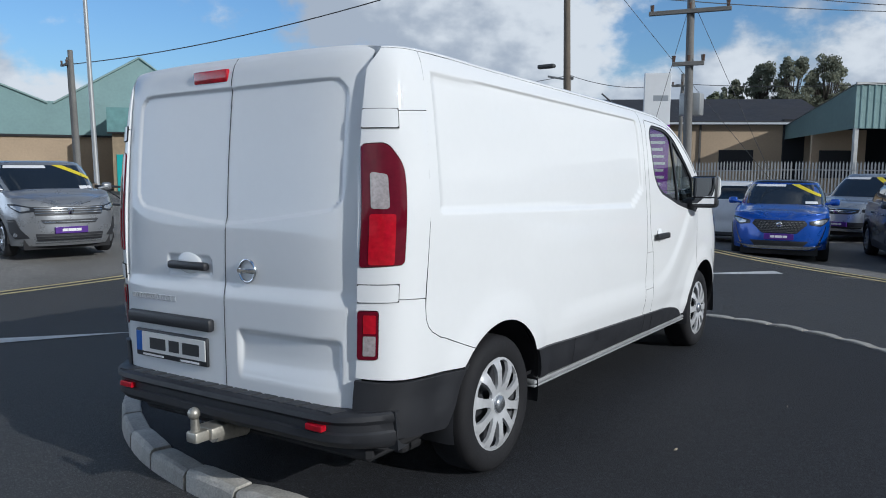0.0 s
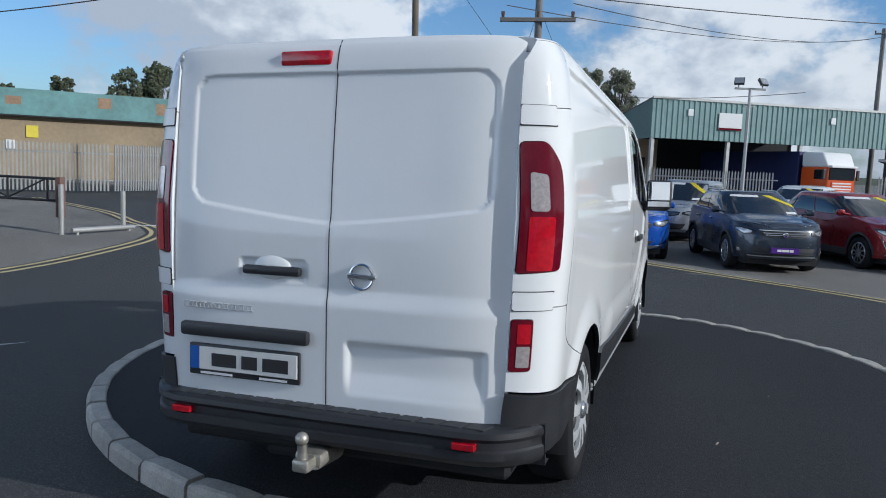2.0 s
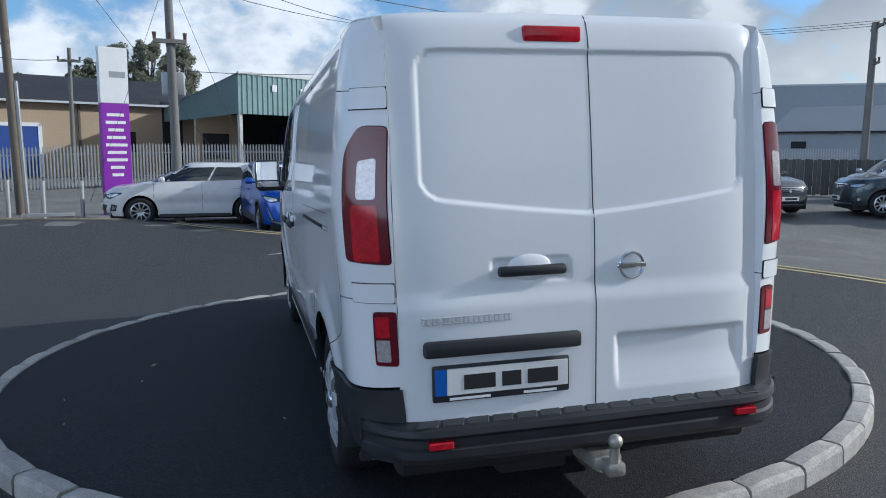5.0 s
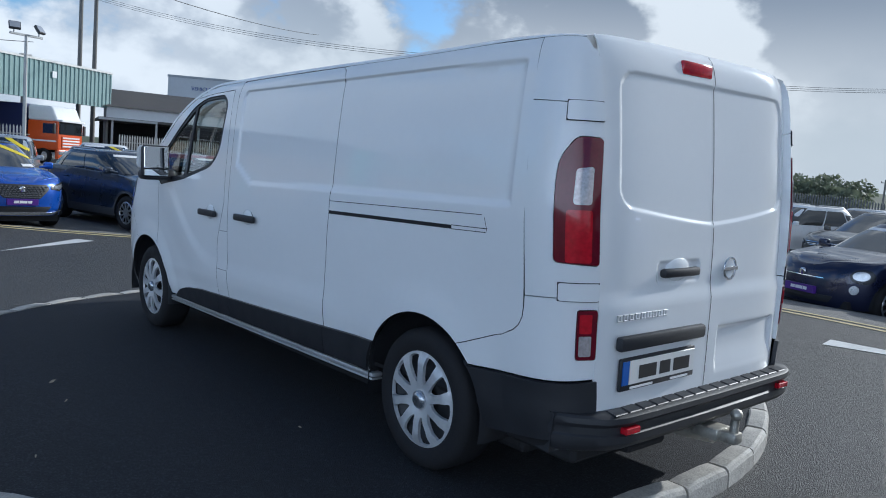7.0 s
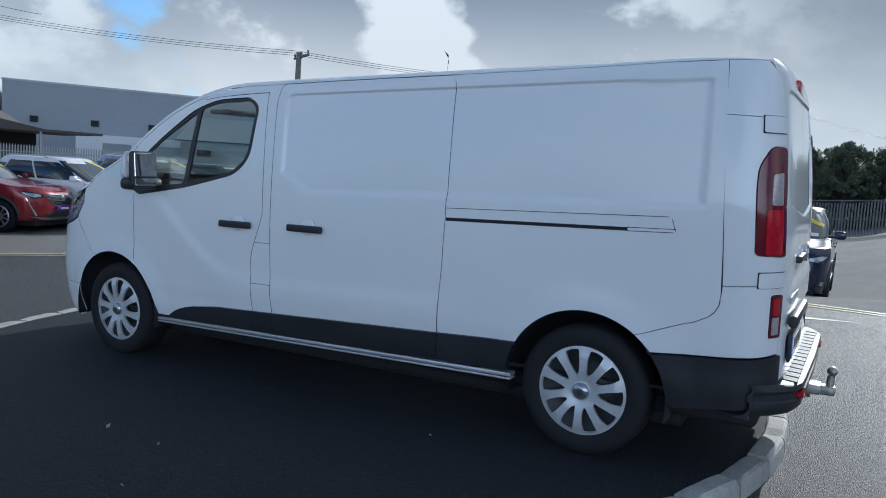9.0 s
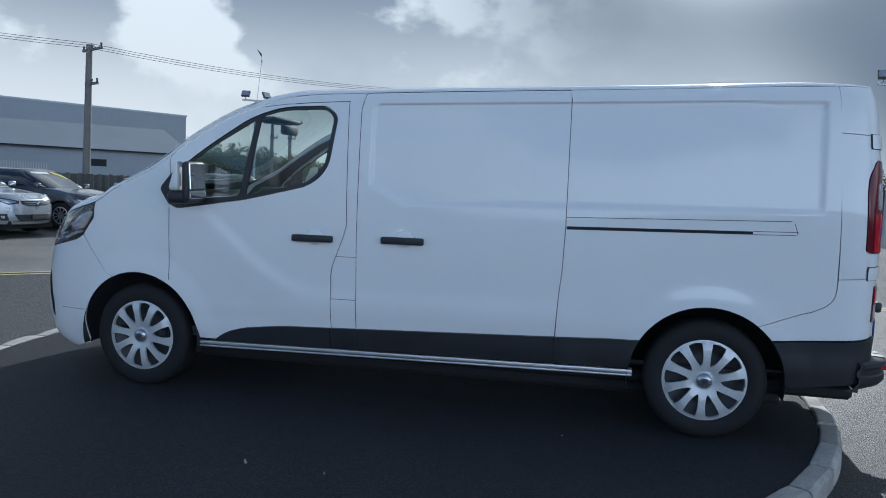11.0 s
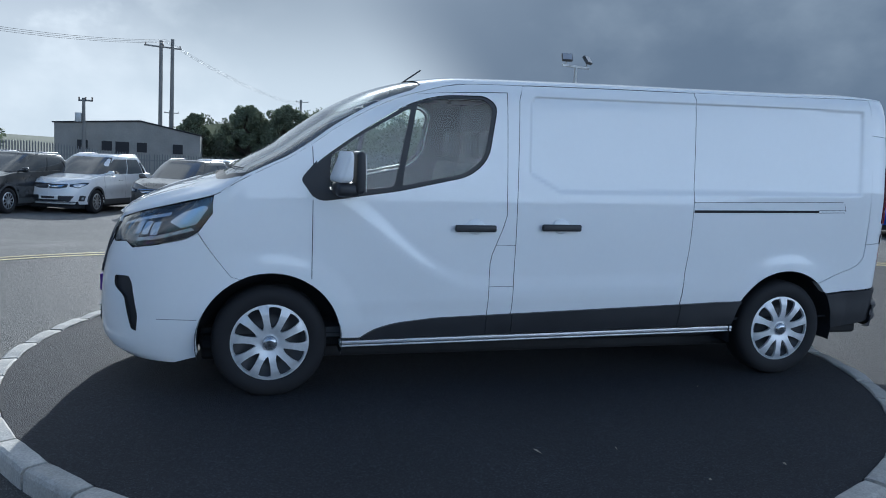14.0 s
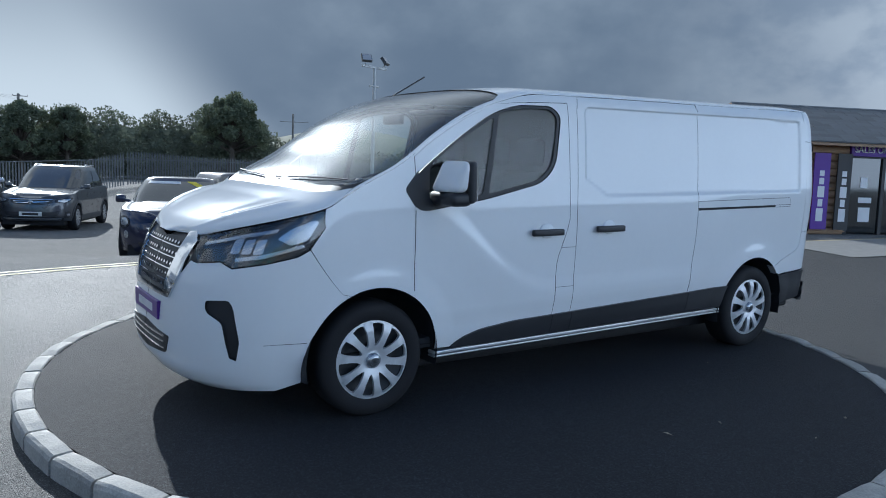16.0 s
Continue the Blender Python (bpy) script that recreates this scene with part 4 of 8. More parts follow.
BON = [(-0.93, 3.66), (-0.97, 3.72), (-0.996, 3.80), (-0.998, 4.0), (-0.998, 4.2), (-0.998, 4.335), (-0.7, 4.40), (-0.4, 4.415), (0, 4.418), (0.4, 4.415), (0.7, 4.40), (0.998, 4.335), (0.998, 4.2), (0.998, 4.0), (0.996, 3.80), (0.97, 3.72), (0.93, 3.66), (0.8, 3.715), (0.45, 3.805), (0, 3.83), (-0.45, 3.805), (-0.8, 3.715)]
patch("bonnet", BON, top, M_PAINT, van, step=0.035, depth=0.012, gap=0.0)
for x0, x1, y0, y1 in ((-0.70, -0.02, 3.655, 3.745), (0.06, 0.66, 3.745, 3.665)):
    def on_top(u, y, up):
        q = top(np.array([u]), np.array([y]))[0]
        return (q[0], q[1], q[2] + up)
    curve_tube("wiper", [on_top(x0, y0, 0.006), on_top((x0 + x1) / 2, (y0 + y1) / 2 + 0.012, 0.009), on_top(x1, y1, 0.006)], 0.0042, M_BLACK, van)
curve_tube("aerial", [(0.60, 2.56, 1.895), (0.60, 2.545, 1.92), (0.47, 2.34, 2.075)], 0.006, M_BLACK, van)

# dealer's plate on the nose
fp = part("front_plate", boxed((-0.265, 4.48, 0.525), (0.265, 4.516, 0.630), 0.004, 1), M_PURPLE, van, "purple dealer plate on the front bumper")
for x0, x1 in ((-0.16, -0.08), (-0.07, 0.06), (0.07, 0.16)):
    part("plate_bar", boxed((x0, 4.514, 0.555), (x1, 4.5185, 0.600)), M_WHITEINK, fp)

# ---------------------------------------------------------------- tail doors
CEN = 0.008


def tail(x, z):
    x, z = np.asarray(x, float), np.asarray(z, float)
    y = spline(z, TAIL_Z, TAIL_Y) + np.where(x > 0, 0.060, 0.034) * np.abs(x / 0.755) ** 6
    d = np.zeros_like(x)
    up = np.abs(x - CEN)
    # pressed window panels
    low = 1.222 + 0.075 * np.clip(up / 0.66, 0, 1.2) ** 1.3
    q = np.maximum(np.maximum(up - 0.672, low - z), z - 1.838)
    r = 0.09
    qx, qz = np.maximum(up - (0.672 - r), 0), np.maximum(np.maximum(low + r - z, z - (1.838 - r)), 0)
    q = np.where((qx > 0) & (qz > 0), np.hypot(qx, qz) - r, q)
    d += 0.0110 * smooth01(-q / 0.020)
    # lower pressing of the right leaf
    q2 = sd_round_box(x, z, 0.38, 0.655, 0.295, 0.12, 0.03)
    d += 0.022 * smooth01(-q2 / 0.03) * smooth01((z - 0.52) / 0.16)
    # ledge below the lock
    d -= 0.014 * smooth01((0.98 - z) / 0.09)
    # hollow for the left leaf's handle
    q3 = sd_round_box(x, z, -0.245, 1.03, 0.165, 0.052, 0.03)
    d += 0.010 * smooth01(-q3 / 0.02)
    return np.stack([x, y + d, z + 0 * x], -1)


def roof_brow(x):
    return float(edge_z(-0.745) + spline(-0.745, CROWN_Y, CROWN) * max(0.0, 1 - min(1.0, abs(x) / float(edge_x(-0.745))) ** 2.7) ** (1.05 / 2.7))


for nm, x0, x1, lab in (("left_rear_door", -0.748, CEN, ""), ("right_rear_door", CEN, 0.748, "")):
    a, b = (x0, x1)
    outer, inner = (a, b) if nm.startswith("left") else (b, a)
    s = -1 if nm.startswith("left") else 1
    o = [(inner, 0.492), (inner, 1.20)] + [(inner + (s * door_x(1.9) - inner) * f, roof_brow(inner + (s * door_x(1.9) - inner) * f) + 0.004) for f in (0, 0.2, 0.4, 0.6, 0.75, 0.85, 0.92, 0.97, 1.0)] + [(s * (door_x(z) - 0.002), z) for z in (1.89, 1.84, 1.7, 1.56, 1.07)] + [(outer, 0.95), (outer, 0.52), (outer * 0.975, 0.492)]
    leaf = patch("rear_door", o, tail, M_PAINT, van, "white rear door with a pressed blank window panel", step=0.0125, gap=0.0010, depth=0.008, rim=M_PAINT, creases=[((s * a[0] + CEN, a[1]), (s * b[0] + CEN, b[1])) for a, b in (((0.02, 1.234), (0.20, 1.249)), ((0.20, 1.249), (0.40, 1.272)), ((0.40, 1.272), (0.58, 1.297)), ((0.03, 1.829), (0.58, 1.829)))], flip=False)
    if s < 0:
        left_leaf = leaf
    else:
        right_leaf = leaf

for s in (-1, 1):
    zs = (1.56, 1.7, 1.8, 1.86, 1.90)
    patch("shut_face", [(s * (door_x(z) - 0.03), z) for z in zs] + [(s * (door_x(z) + 0.018), z) for z in zs[::-1]], tail, M_PAINT, van, step=0.02, lift=-0.006, depth=0, flip=False)
patch("door_seam", [(CEN - 0.0024, 0.50), (CEN - 0.0024, 1.2), (CEN - 0.0024, roof_brow(CEN) - 0.004), (CEN + 0.0024, roof_brow(CEN) - 0.004), (CEN + 0.0024, 1.2), (CEN + 0.0024, 0.50)], tail, M_GAP, right_leaf, step=0.03, gap=0, lift=0.0014, depth=0)


def tail_y(z, x=0.0):
    return float(tail(np.array([x]), np.array([z]))[0, 1])


def tail_box(name, x0, x1, z0, z1, mat, parent, out=0.02, label="", bevel=0.006, back=0.004):
    y = min(tail_y((z0 + z1) / 2, x0), tail_y((z0 + z1) / 2, x1))
    return part(name, boxed((x0, y - out, z0), (x1, y + back, z1), bevel, 2), mat, parent, label, smooth=True)


tail_box("handle", -0.378, -0.112, 1.010, 1.048, M_BLACK, left_leaf, 0.035, "black plastic pull handle", 0.012, back=0.0)
bm = bmesh.new()
bmesh.ops.create_uvsphere(bm, u_segments=28, v_segments=14, radius=1.0, matrix=Matrix.Translation((-0.25, tail_y(1.06) + 0.008, 1.042)) @ Matrix.Diagonal((0.085, 0.020, 0.052, 1)))
part("handle_dome", bm, M_PAINT, left_leaf, smooth=True)
tail_box("brake_lamp", -0.248, -0.020, 1.860, 1.920, M_REDLIT, van, 0.012, "high red brake lamp", 0.01, back=0.02)
tail_box("plate_lamp_strip", -0.668, -0.062, 0.735, 0.795, M_BLACK, left_leaf, 0.035, "black plastic strip with the plate lamps", 0.014)
plate = tail_box("plate_holder", -0.636, -0.105, 0.566, 0.702, M_BLACK, left_leaf, 0.014, "black plate holder", 0.008)
yp = tail_y(0.63, -0.37) - 0.018
part("number_plate", boxed((-0.583, yp, 0.592), (-0.114, yp + 0.006, 0.690), 0.002, 1), M_PLATE, plate)
part("plate_band", boxed((-0.628, yp, 0.592), (-0.585, yp + 0.006, 0.690), 0.002, 1), M_PLATEBLUE, plate)
for x0, x1 in ((-0.52, -0.40), (-0.375, -0.30), (-0.275, -0.155)):
    part("plate_bar", boxed((x0, yp - 0.0015, 0.610), (x1, yp + 0.002, 0.665)), M_INK, plate)
for x0, x1 in ((-0.575, -0.42), (-0.29, -0.16)):
    part("holder_bar", boxed((x0, yp - 0.001, 0.574), (x1, yp + 0.002, 0.583)), M_WHITEINK, plate)
yb = tail_y(0.865, -0.5)
for k in range(9):
    x = -0.668 + k * 0.0385
    bm = boxed((x, yb - 0.005, 0.8510), (x + 0.030, yb + 0.003, 0.8565), 0.001, 1)
    box(bm, (x, yb - 0.005, 0.8725), (x + 0.030, yb + 0.003, 0.8780), 0.001, 1)
    box(bm, (x, yb - 0.005, 0.8510), (x + 0.006, yb + 0.003, 0.8780), 0.001, 1)
    box(bm, (x + 0.018, yb - 0.005, 0.8510), (x + 0.024, yb + 0.003, 0.8780), 0.001, 1)
    part("badge_bar", bm, M_TRIM, left_leaf, "raised silver badge stroke")
ye = tail_y(1.027, 0.157)
bm = bmesh.new()
ring = [bm.verts.new((0.157 + (0.049 + 0.006 * math.cos(b)) * math.cos(a), ye - 0.008 - 0.006 * math.sin(b), 1.027 + (0.049 + 0.006 * math.cos(b)) * math.sin(a))) for a in np.linspace(0, 2 * math.pi, 32, endpoint=False) for b in np.linspace(0, 2 * math.pi, 8, endpoint=False)]
for i in range(32):
    for j in range(8):
        bm.faces.new((ring[i * 8 + j], ring[i * 8 + (j + 1) % 8], ring[((i + 1) % 32) * 8 + (j + 1) % 8], ring[((i + 1) % 32) * 8 + j]))
box(bm, (0.097, ye - 0.016, 1.017), (0.217, ye - 0.002, 1.037), 0.003, 1)
bmesh.ops.recalc_face_normals(bm, faces=bm.faces)
part("emblem", bm, M_CHROME, right_leaf, "round chrome emblem", smooth=True)

# rear bumper with its ribbed step, reflectors and tow ball
V, F = [], []
bxs = np.concatenate([np.linspace(-0.885, -0.72, 10), np.linspace(-0.65, 0.65, 14), np.linspace(0.72, 0.885, 10)])
for x in bxs:
    f = min(1.0, max(0.0, (abs(x) - 0.60) / 0.29))
    bend = 0.20 * f ** 2.6
    yb0 = -0.985 + bend + 0.012 * abs(x)
    V += [(x, -0.80, 0.495), (x, yb0 + 0.014, 0.494), (x, yb0 - 0.002, 0.485), (x, yb0 - 0.006, 0.464), (x, yb0 + 0.006, 0.452), (x, yb0 + 0.013, 0.446), (x, yb0 + 0.013, 0.418), (x, yb0 + 0.001, 0.410), (x, yb0 + 0.001, 0.380), (x, yb0 + 0.026, 0.352), (x, yb0 + 0.075, 0.336), (x, -0.78, 0.33)]
NB = 12
for k in range(len(bxs) - 1):
    for i in range(NB):
        F.append((k * NB + i, k * NB + (i + 1) % NB, (k + 1) * NB + (i + 1) % NB, (k + 1) * NB + i))
F += [tuple(range(NB))[::-1], tuple((len(bxs) - 1) * NB + i for i in range(NB))]
bump = link_mesh("rear_bumper", V, F, M_BLACK, van, "black plastic rear bumper with a ribbed step", True)
bump.data.set_sharp_from_angle(angle=radians(35))
for k in range(15):
    x = -0.70 + k * 0.094
    pad = boxed((x, -0.960, 0.490), (x + 0.080, -0.893, 0.4985), 0.003, 1)
    for v in pad.verts:                                         # the tread is cut on the skew
        v.co.x += 0.35 * (v.co.y + 0.93)
    part("step_pad", pad, M_BLACK, bump)
for x in (-0.625, 0.615):
    part("reflector", boxed((x - 0.045, -0.988, 0.419), (x + 0.045, -0.955, 0.445), 0.003, 1), M_REDLIT, bump, "red reflector")
bm = bmesh.new()
tube(bm, (0.0, -0.80, 0.285), (0.0, -0.98, 0.295), 0.045, 0.04, 12)
box(bm, (-0.06, -1.03, 0.285), (0.055, -0.90, 0.34), 0.012, 2)
tube(bm, (0, -1.07, 0.30), (0, -1.075, 0.39), 0.022, 0.018, 12)
box(bm, (-0.035, -1.10, 0.283), (0.035, -0.99, 0.335), 0.012, 2)
bmesh.ops.create_uvsphere(bm, u_segments=16, v_segments=10, radius=0.027, matrix=Matrix.Translation((0, -1.078, 0.413)))
part("tow_ball", bm, M_STEEL, van, "weathered steel tow ball on its bracket", smooth=True)
bm = boxed((-0.75, -0.80, 0.25), (0.75, 3.9, 0.33), 0.02, 1)
box(bm, (-0.35, -0.78, 0.20), (-0.05, 0.5, 0.26), 0.03, 2)
tube(bm, (-0.75, 0, HUB_Z), (0.75, 0, HUB_Z), 0.05)
tube(bm, (-0.75, AXLE_F, HUB_Z), (0.75, AXLE_F, HUB_Z), 0.05)
part("underbody", bm, M_GAP, van, "dark underbody")
bm = boxed((-0.74, -0.74, 0.33), (0.74, -0.72, 1.84))
part("tail_backing", bm, M_GAP, van)

# ---------------------------------------------------------------- wheels
TYRE = [(-0.095, 0.222), (-0.108, 0.24), (-0.112, 0.275), (-0.106, 0.305), (-0.092, 0.323), (-0.075, 0.3315), (-0.04, 0.3345), (0.04, 0.3345), (0.075, 0.3315), (0.092, 0.323), (0.106, 0.305), (0.112, 0.275), (0.108, 0.24), (0.095, 0.222)]


def trim_disc(u, v):
    r = np.hypot(u, v)
    bulge = 0.004 * smooth01((0.222 - r) / 0.006) + 0.016 * smooth01((0.229 - r) / 0.06) - 0.020 * smooth01((0.12 - r) / 0.10) + 0.012 * smooth01((0.05 - r) / 0.02)
    return np.stack([-bulge, u, v], -1)


def spoke_window(k, n, r0, r1, half0, half1):
    a = 2 * math.pi * (k + 0.5) / n
    rm = (r0 + r1) / 2
    pts = [(r0, -half0 * 0.5), (rm, -half1 * 0.70), (r1 - 0.004, -half1), (r1 + 0.006, 0), (r1 - 0.004, half1), (rm, half1 * 0.86), (r0 + 0.010, half0 * 1.2), (r0 - 0.006, 0)]
    pts = rounded(pts, [0.006, 0.02, 0.006, 0.02, 0.006, 0.03, 0.008, 0.005], 3)
    return [(p * math.cos(a) - q * math.sin(a), p * math.sin(a) + q * math.cos(a)) for p, q in pts]


def build_wheel(side, y, spin):
    hz = HUB_Z - (0.008 if y > 1 else 0.0)
    m = pose(side * 0.80, y, hz, spin, 0, 0) if side < 0 else pose(side * 0.80, y, hz, spin, 0, 180)
    w = link_mesh("wheel", *lathe(TYRE, 72), M_TYRE, van, "black road tyre with a silver ten-spoke wheel trim", True, m)
    disc = patch("wheel_trim", [(0.227 * math.cos(a), 0.227 * math.sin(a)) for a in np.linspace(0, 2 * math.pi, 64, endpoint=False)], trim_disc, M_TRIM, w, "silver ten-spoke wheel trim", step=0.014,
                 holes=[spoke_window(k, 10, 0.088, 0.212, 0.011, 0.0375) for k in range(10)], depth=0.016, flip=True, matrix=pose(-0.098, 0, 0))
    V, F = lathe([(-0.062, 0.0), (-0.062, 0.10), (-0.045, 0.13), (-0.055, 0.17), (-0.075, 0.205), (-0.09, 0.222), (0.09, 0.222), (0.09, 0.0)], 32)
    link_mesh("rim", V, F, M_STEELRIM, w, "dark steel rim behind the trim", True)
    V, F = lathe([(-0.130, 0.0), (-0.129, 0.026), (-0.122, 0.034), (-0.118, 0.042), (-0.09, 0.044), (-0.09, 0.0)], 24)
    link_mesh("hub_emblem", V, F, M_LAMPSILVER, w, "silver hub cap", True)
    return w


for sd, yy, sp in ((-1, AXLE_F, 8), (-1, AXLE_R, 20), (1, AXLE_F, 3), (1, AXLE_R, 14)):
    build_wheel(sd, yy, sp)

# ---------------------------------------------------------------- cabin seen through the panes
bm = bmesh.new()
box(bm, (-0.80, 3.02, 0.95), (0.80, 3.50, 1.215), 0.06, 4)
box(bm, (-0.22, 2.95, 0.90), (0.22, 3.08, 1.26), 0.03, 3)
box(bm, (0.22, 3.0, 1.20), (0.62, 3.25, 1.29), 0.04, 3)
part("dashboard", bm, M_CABIN, van, "grey moulded dashboard", smooth=True)
part("air_vent", boxed((-0.72, 3.00, 1.09), (-0.55, 3.03, 1.17), 0.01, 2), M_LAMPSILVER, van)
bm = bmesh.new()
mm = Matrix.Translation((0.42, 2.82, 1.12)) @ Euler((radians(62), 0, 0)).to_matrix().to_4x4()
wheel_ring = [bm.verts.new(mm @ Vector(((0.185 + 0.016 * math.cos(b)) * math.cos(a), (0.185 + 0.016 * math.cos(b)) * math.sin(a), 0.016 * math.sin(b)))) for a in np.linspace(0, 2 * math.pi, 28, endpoint=False) for b in np.linspace(0, 2 * math.pi, 6, endpoint=False)]
for i in range(28):
    for j in range(6):
        bm.faces.new((wheel_ring[i * 6 + j], wheel_ring[i * 6 + (j + 1) % 6], wheel_ring[((i + 1) % 28) * 6 + (j + 1) % 6], wheel_ring[((i + 1) % 28) * 6 + j]))
box(bm, (-0.17, -0.03, -0.01), (0.17, 0.03, 0.02), 0.008, 2, mm)
box(bm, (-0.06, -0.17, -0.02), (0.06, 0.06, 0.03), 0.02, 2, mm)
part("steering_wheel", bm, M_CABIN, van, smooth=True)
for x in (-0.50, -0.12, 0.46):
    bm = bmesh.new()
    w = 0.21 if x == 0.46 or x == -0.5 else 0.17
    box(bm, (x - w, 2.16, 0.72), (x + w, 2.66, 0.90), 0.06, 4)
    box(bm, (x - w, 2.10, 0.85), (x + w, 2.25, 1.40), 0.06, 4, Matrix.Translation((0, 2.2, 0.85)) @ Euler((radians(10), 0, 0)).to_matrix().to_4x4() @ Matrix.Translation((0, -2.2, -0.85)))
    box(bm, (x - 0.12, 2.02, 1.43), (x + 0.12, 2.12, 1.62), 0.04, 4)
    part("seat", bm, M_SEAT, van, "dark cloth cab seat", smooth=True)
part("bulkhead", boxed((-0.80, 1.88, 0.36), (0.80, 1.92, 1.84), 0.01, 1), M_CABIN, van, "grey cab bulkhead")
part("cab_floor", boxed((-0.84, 1.9, 0.34), (0.84, 3.3, 0.40)), M_CABIN, van)
part("sun_visor", boxed((-0.62, 2.70, 1.74), (-0.20, 2.88, 1.77), 0.012, 2, Matrix.Translation((0, 0, 0))), M_CABIN, van, smooth=True)
part("rear_view_mirror", boxed((-0.12, 2.86, 1.68), (0.12, 2.90, 1.75), 0.015, 2), M_CABIN, van, smooth=True)
part("underbody", boxed((-0.66, -0.45, 0.160), (0.66, 3.90, 0.37), 0.03, 2), M_GAP, van, "dark underside of the van")

# ---------------------------------------------------------------- ground, roads and the traffic island
TX, TY = math.tan(radians(1.375)), -math.tan(radians(0.92))
CX, CY, R_IN, KERB_W = 0.06, 2.165, 2.925, 0.135


def ground_z(x, y):
    r = math.hypot(x - CX, y - CY)
    f = 1 - float(smooth01((r - 4.5) / 9.0))
    rise = 0.42 * float(smooth01((0.57 * x - 0.82 * (y - 1.5) - 6.0) / 7.5) * smooth01((1.0 - y) / 5.0))     # the ground climbs to the sales cabin
    dip = 0.37 * float(smooth01((x - 6.2) / 5.0) * smooth01((14.0 - y) / 5.0) * smooth01((y + 4.0) / 4.0))   # and falls to the eastern forecourt
    out = 0.636 * (x + 1.4) + 0.771 * (y - 12.9)                                                             # and beyond the road's edge to the northern one
    dip = max(dip, 0.22 * float(smooth01((out + 0.2) / 2.0) * smooth01((13.0 - out) / 5.0)))
    return (TX * x + TY * y) * f - 0.105 + rise - dip


def sheet(name, xs, ys, mat, dz=0.0, label="", keep=None):
    V = [(x, y, ground_z(x, y) + dz) for y in ys for x in xs]
    n = len(xs)
    F = [(j * n + i, j * n + i + 1, (j + 1) * n + i + 1, (j + 1) * n + i) for j in range(len(ys) - 1) for i in range(n - 1)]
    ob = link_mesh(name, V, F, mat, None, "", True)
    return tagged(ob, label, "ground", kind="structure")


def spread(lo, hi, c, near, fine, ratio=1.35):
    """Grid lines that are fine about c and wide far off."""
    out, x, s = [c], c, fine
    while x < hi:
        x += s
        s = fine if abs(x - c) < near else s * ratio
        out.append(min(x, hi))
    x, s = c, fine
    while x > lo:
        x -= s
        s = fine if abs(x - c) < near else s * ratio
        out.insert(0, max(x, lo))
    return out


sheet("ground", spread(-900, 900, 0, 14, 0.9), spread(-900, 900, 2, 14, 0.9), M_YARD, 0.0, "worn grey tarmac yards round the roundabout")


def flat_sheet(name, outline, mat, dz, label, category, step=1.0):
    def fn(u, v):
        return np.stack([u, v, np.array([ground_z(a, b) + dz for a, b in zip(np.atleast_1d(u), np.atleast_1d(v))])], -1)
    ob = patch(name, outline, fn, mat, None, label, step=step, depth=0.0)
    return tagged(ob, label, category, kind="structure")


EDGE_E = [(-2.6, 14.2), (-1.4, 12.9), (0.2, 11.5), (1.9, 10.2), (3.45, 8.9), (4.6, 7.6), (5.5, 6.2), (6.0, 4.7), (6.25, 3.2), (6.3, 1.6), (6.2, 0.3), (5.9, -1.8), (5.3, -4.4), (4.5, -7.0), (4.0, -9.5), (3.5, -11.3), (2.4, -15)]
EDGE_W = [(-6.5, -14), (-7.2, -8), (-7.7, -3), (-8.0, 1.0), (-8.08, 3.2), (-8.2, 5.2), (-8.5, 6.9), (-8.8, 8.2), (-9.25, 9.1), (-10.0, 9.8), (-11.2, 10.6), (-13.6, 12.4), (-19.0, 15.3)]
ROAD = EDGE_W + [(-40, 22), (-40, 29), (-22, 24.5), (-15.0, 20.5), (-10.5, 17.6), (-9.0, 16.4), (-7.9, 15.9), (-6.3, 15.2), (-4.6, 14.9)] + EDGE_E + [(-2, -40), (-9, -40)]
flat_sheet("road", ROAD, M_ROAD, 0.004, "dark asphalt road round the traffic island", "road", 1.2)


def stripe(name, pts, width, mat, dz=0.008, label="painted road line"):
    """A painted band along a line."""
    P = np.array(pts, float)
    d = np.gradient(P, axis=0)
    n = np.stack([-d[:, 1], d[:, 0]], 1) / np.linalg.norm(d, axis=1, keepdims=True)
    A, B = P + n * width / 2, P - n * width / 2
    V, F = [], []
    for a, b in zip(A, B):
        V += [(*a, ground_z(*a) + dz), (*b, ground_z(*b) + dz)]
    F = [(2 * k, 2 * k + 2, 2 * k + 3, 2 * k + 1) for k in range(len(P) - 1)]
    ob = link_mesh(name, V, F, mat)
    return tagged(ob, label, "road marking", kind="structure")


def smooth_line(pts, n=6):
    P = np.array(pts, float)
    out = []
    for k in range(len(P) - 1):
        p0, p1, p2, p3 = P[max(0, k - 1)], P[k], P[k + 1], P[min(len(P) - 1, k + 2)]
        for i in range(n):
            t = i / n
            out.append(0.5 * (2 * p1 + (p2 - p0) * t + (2 * p0 - 5 * p1 + 4 * p2 - p3) * t * t + (3 * p1 - p0 - 3 * p2 + p3) * t**3))
    out.append(P[-1])
    return np.array(out)


def offset_line(P, d):
    g = np.gradient(P, axis=0)
    n = np.stack([-g[:, 1], g[:, 0]], 1) / np.linalg.norm(g, axis=1, keepdims=True)
    return P + n * d


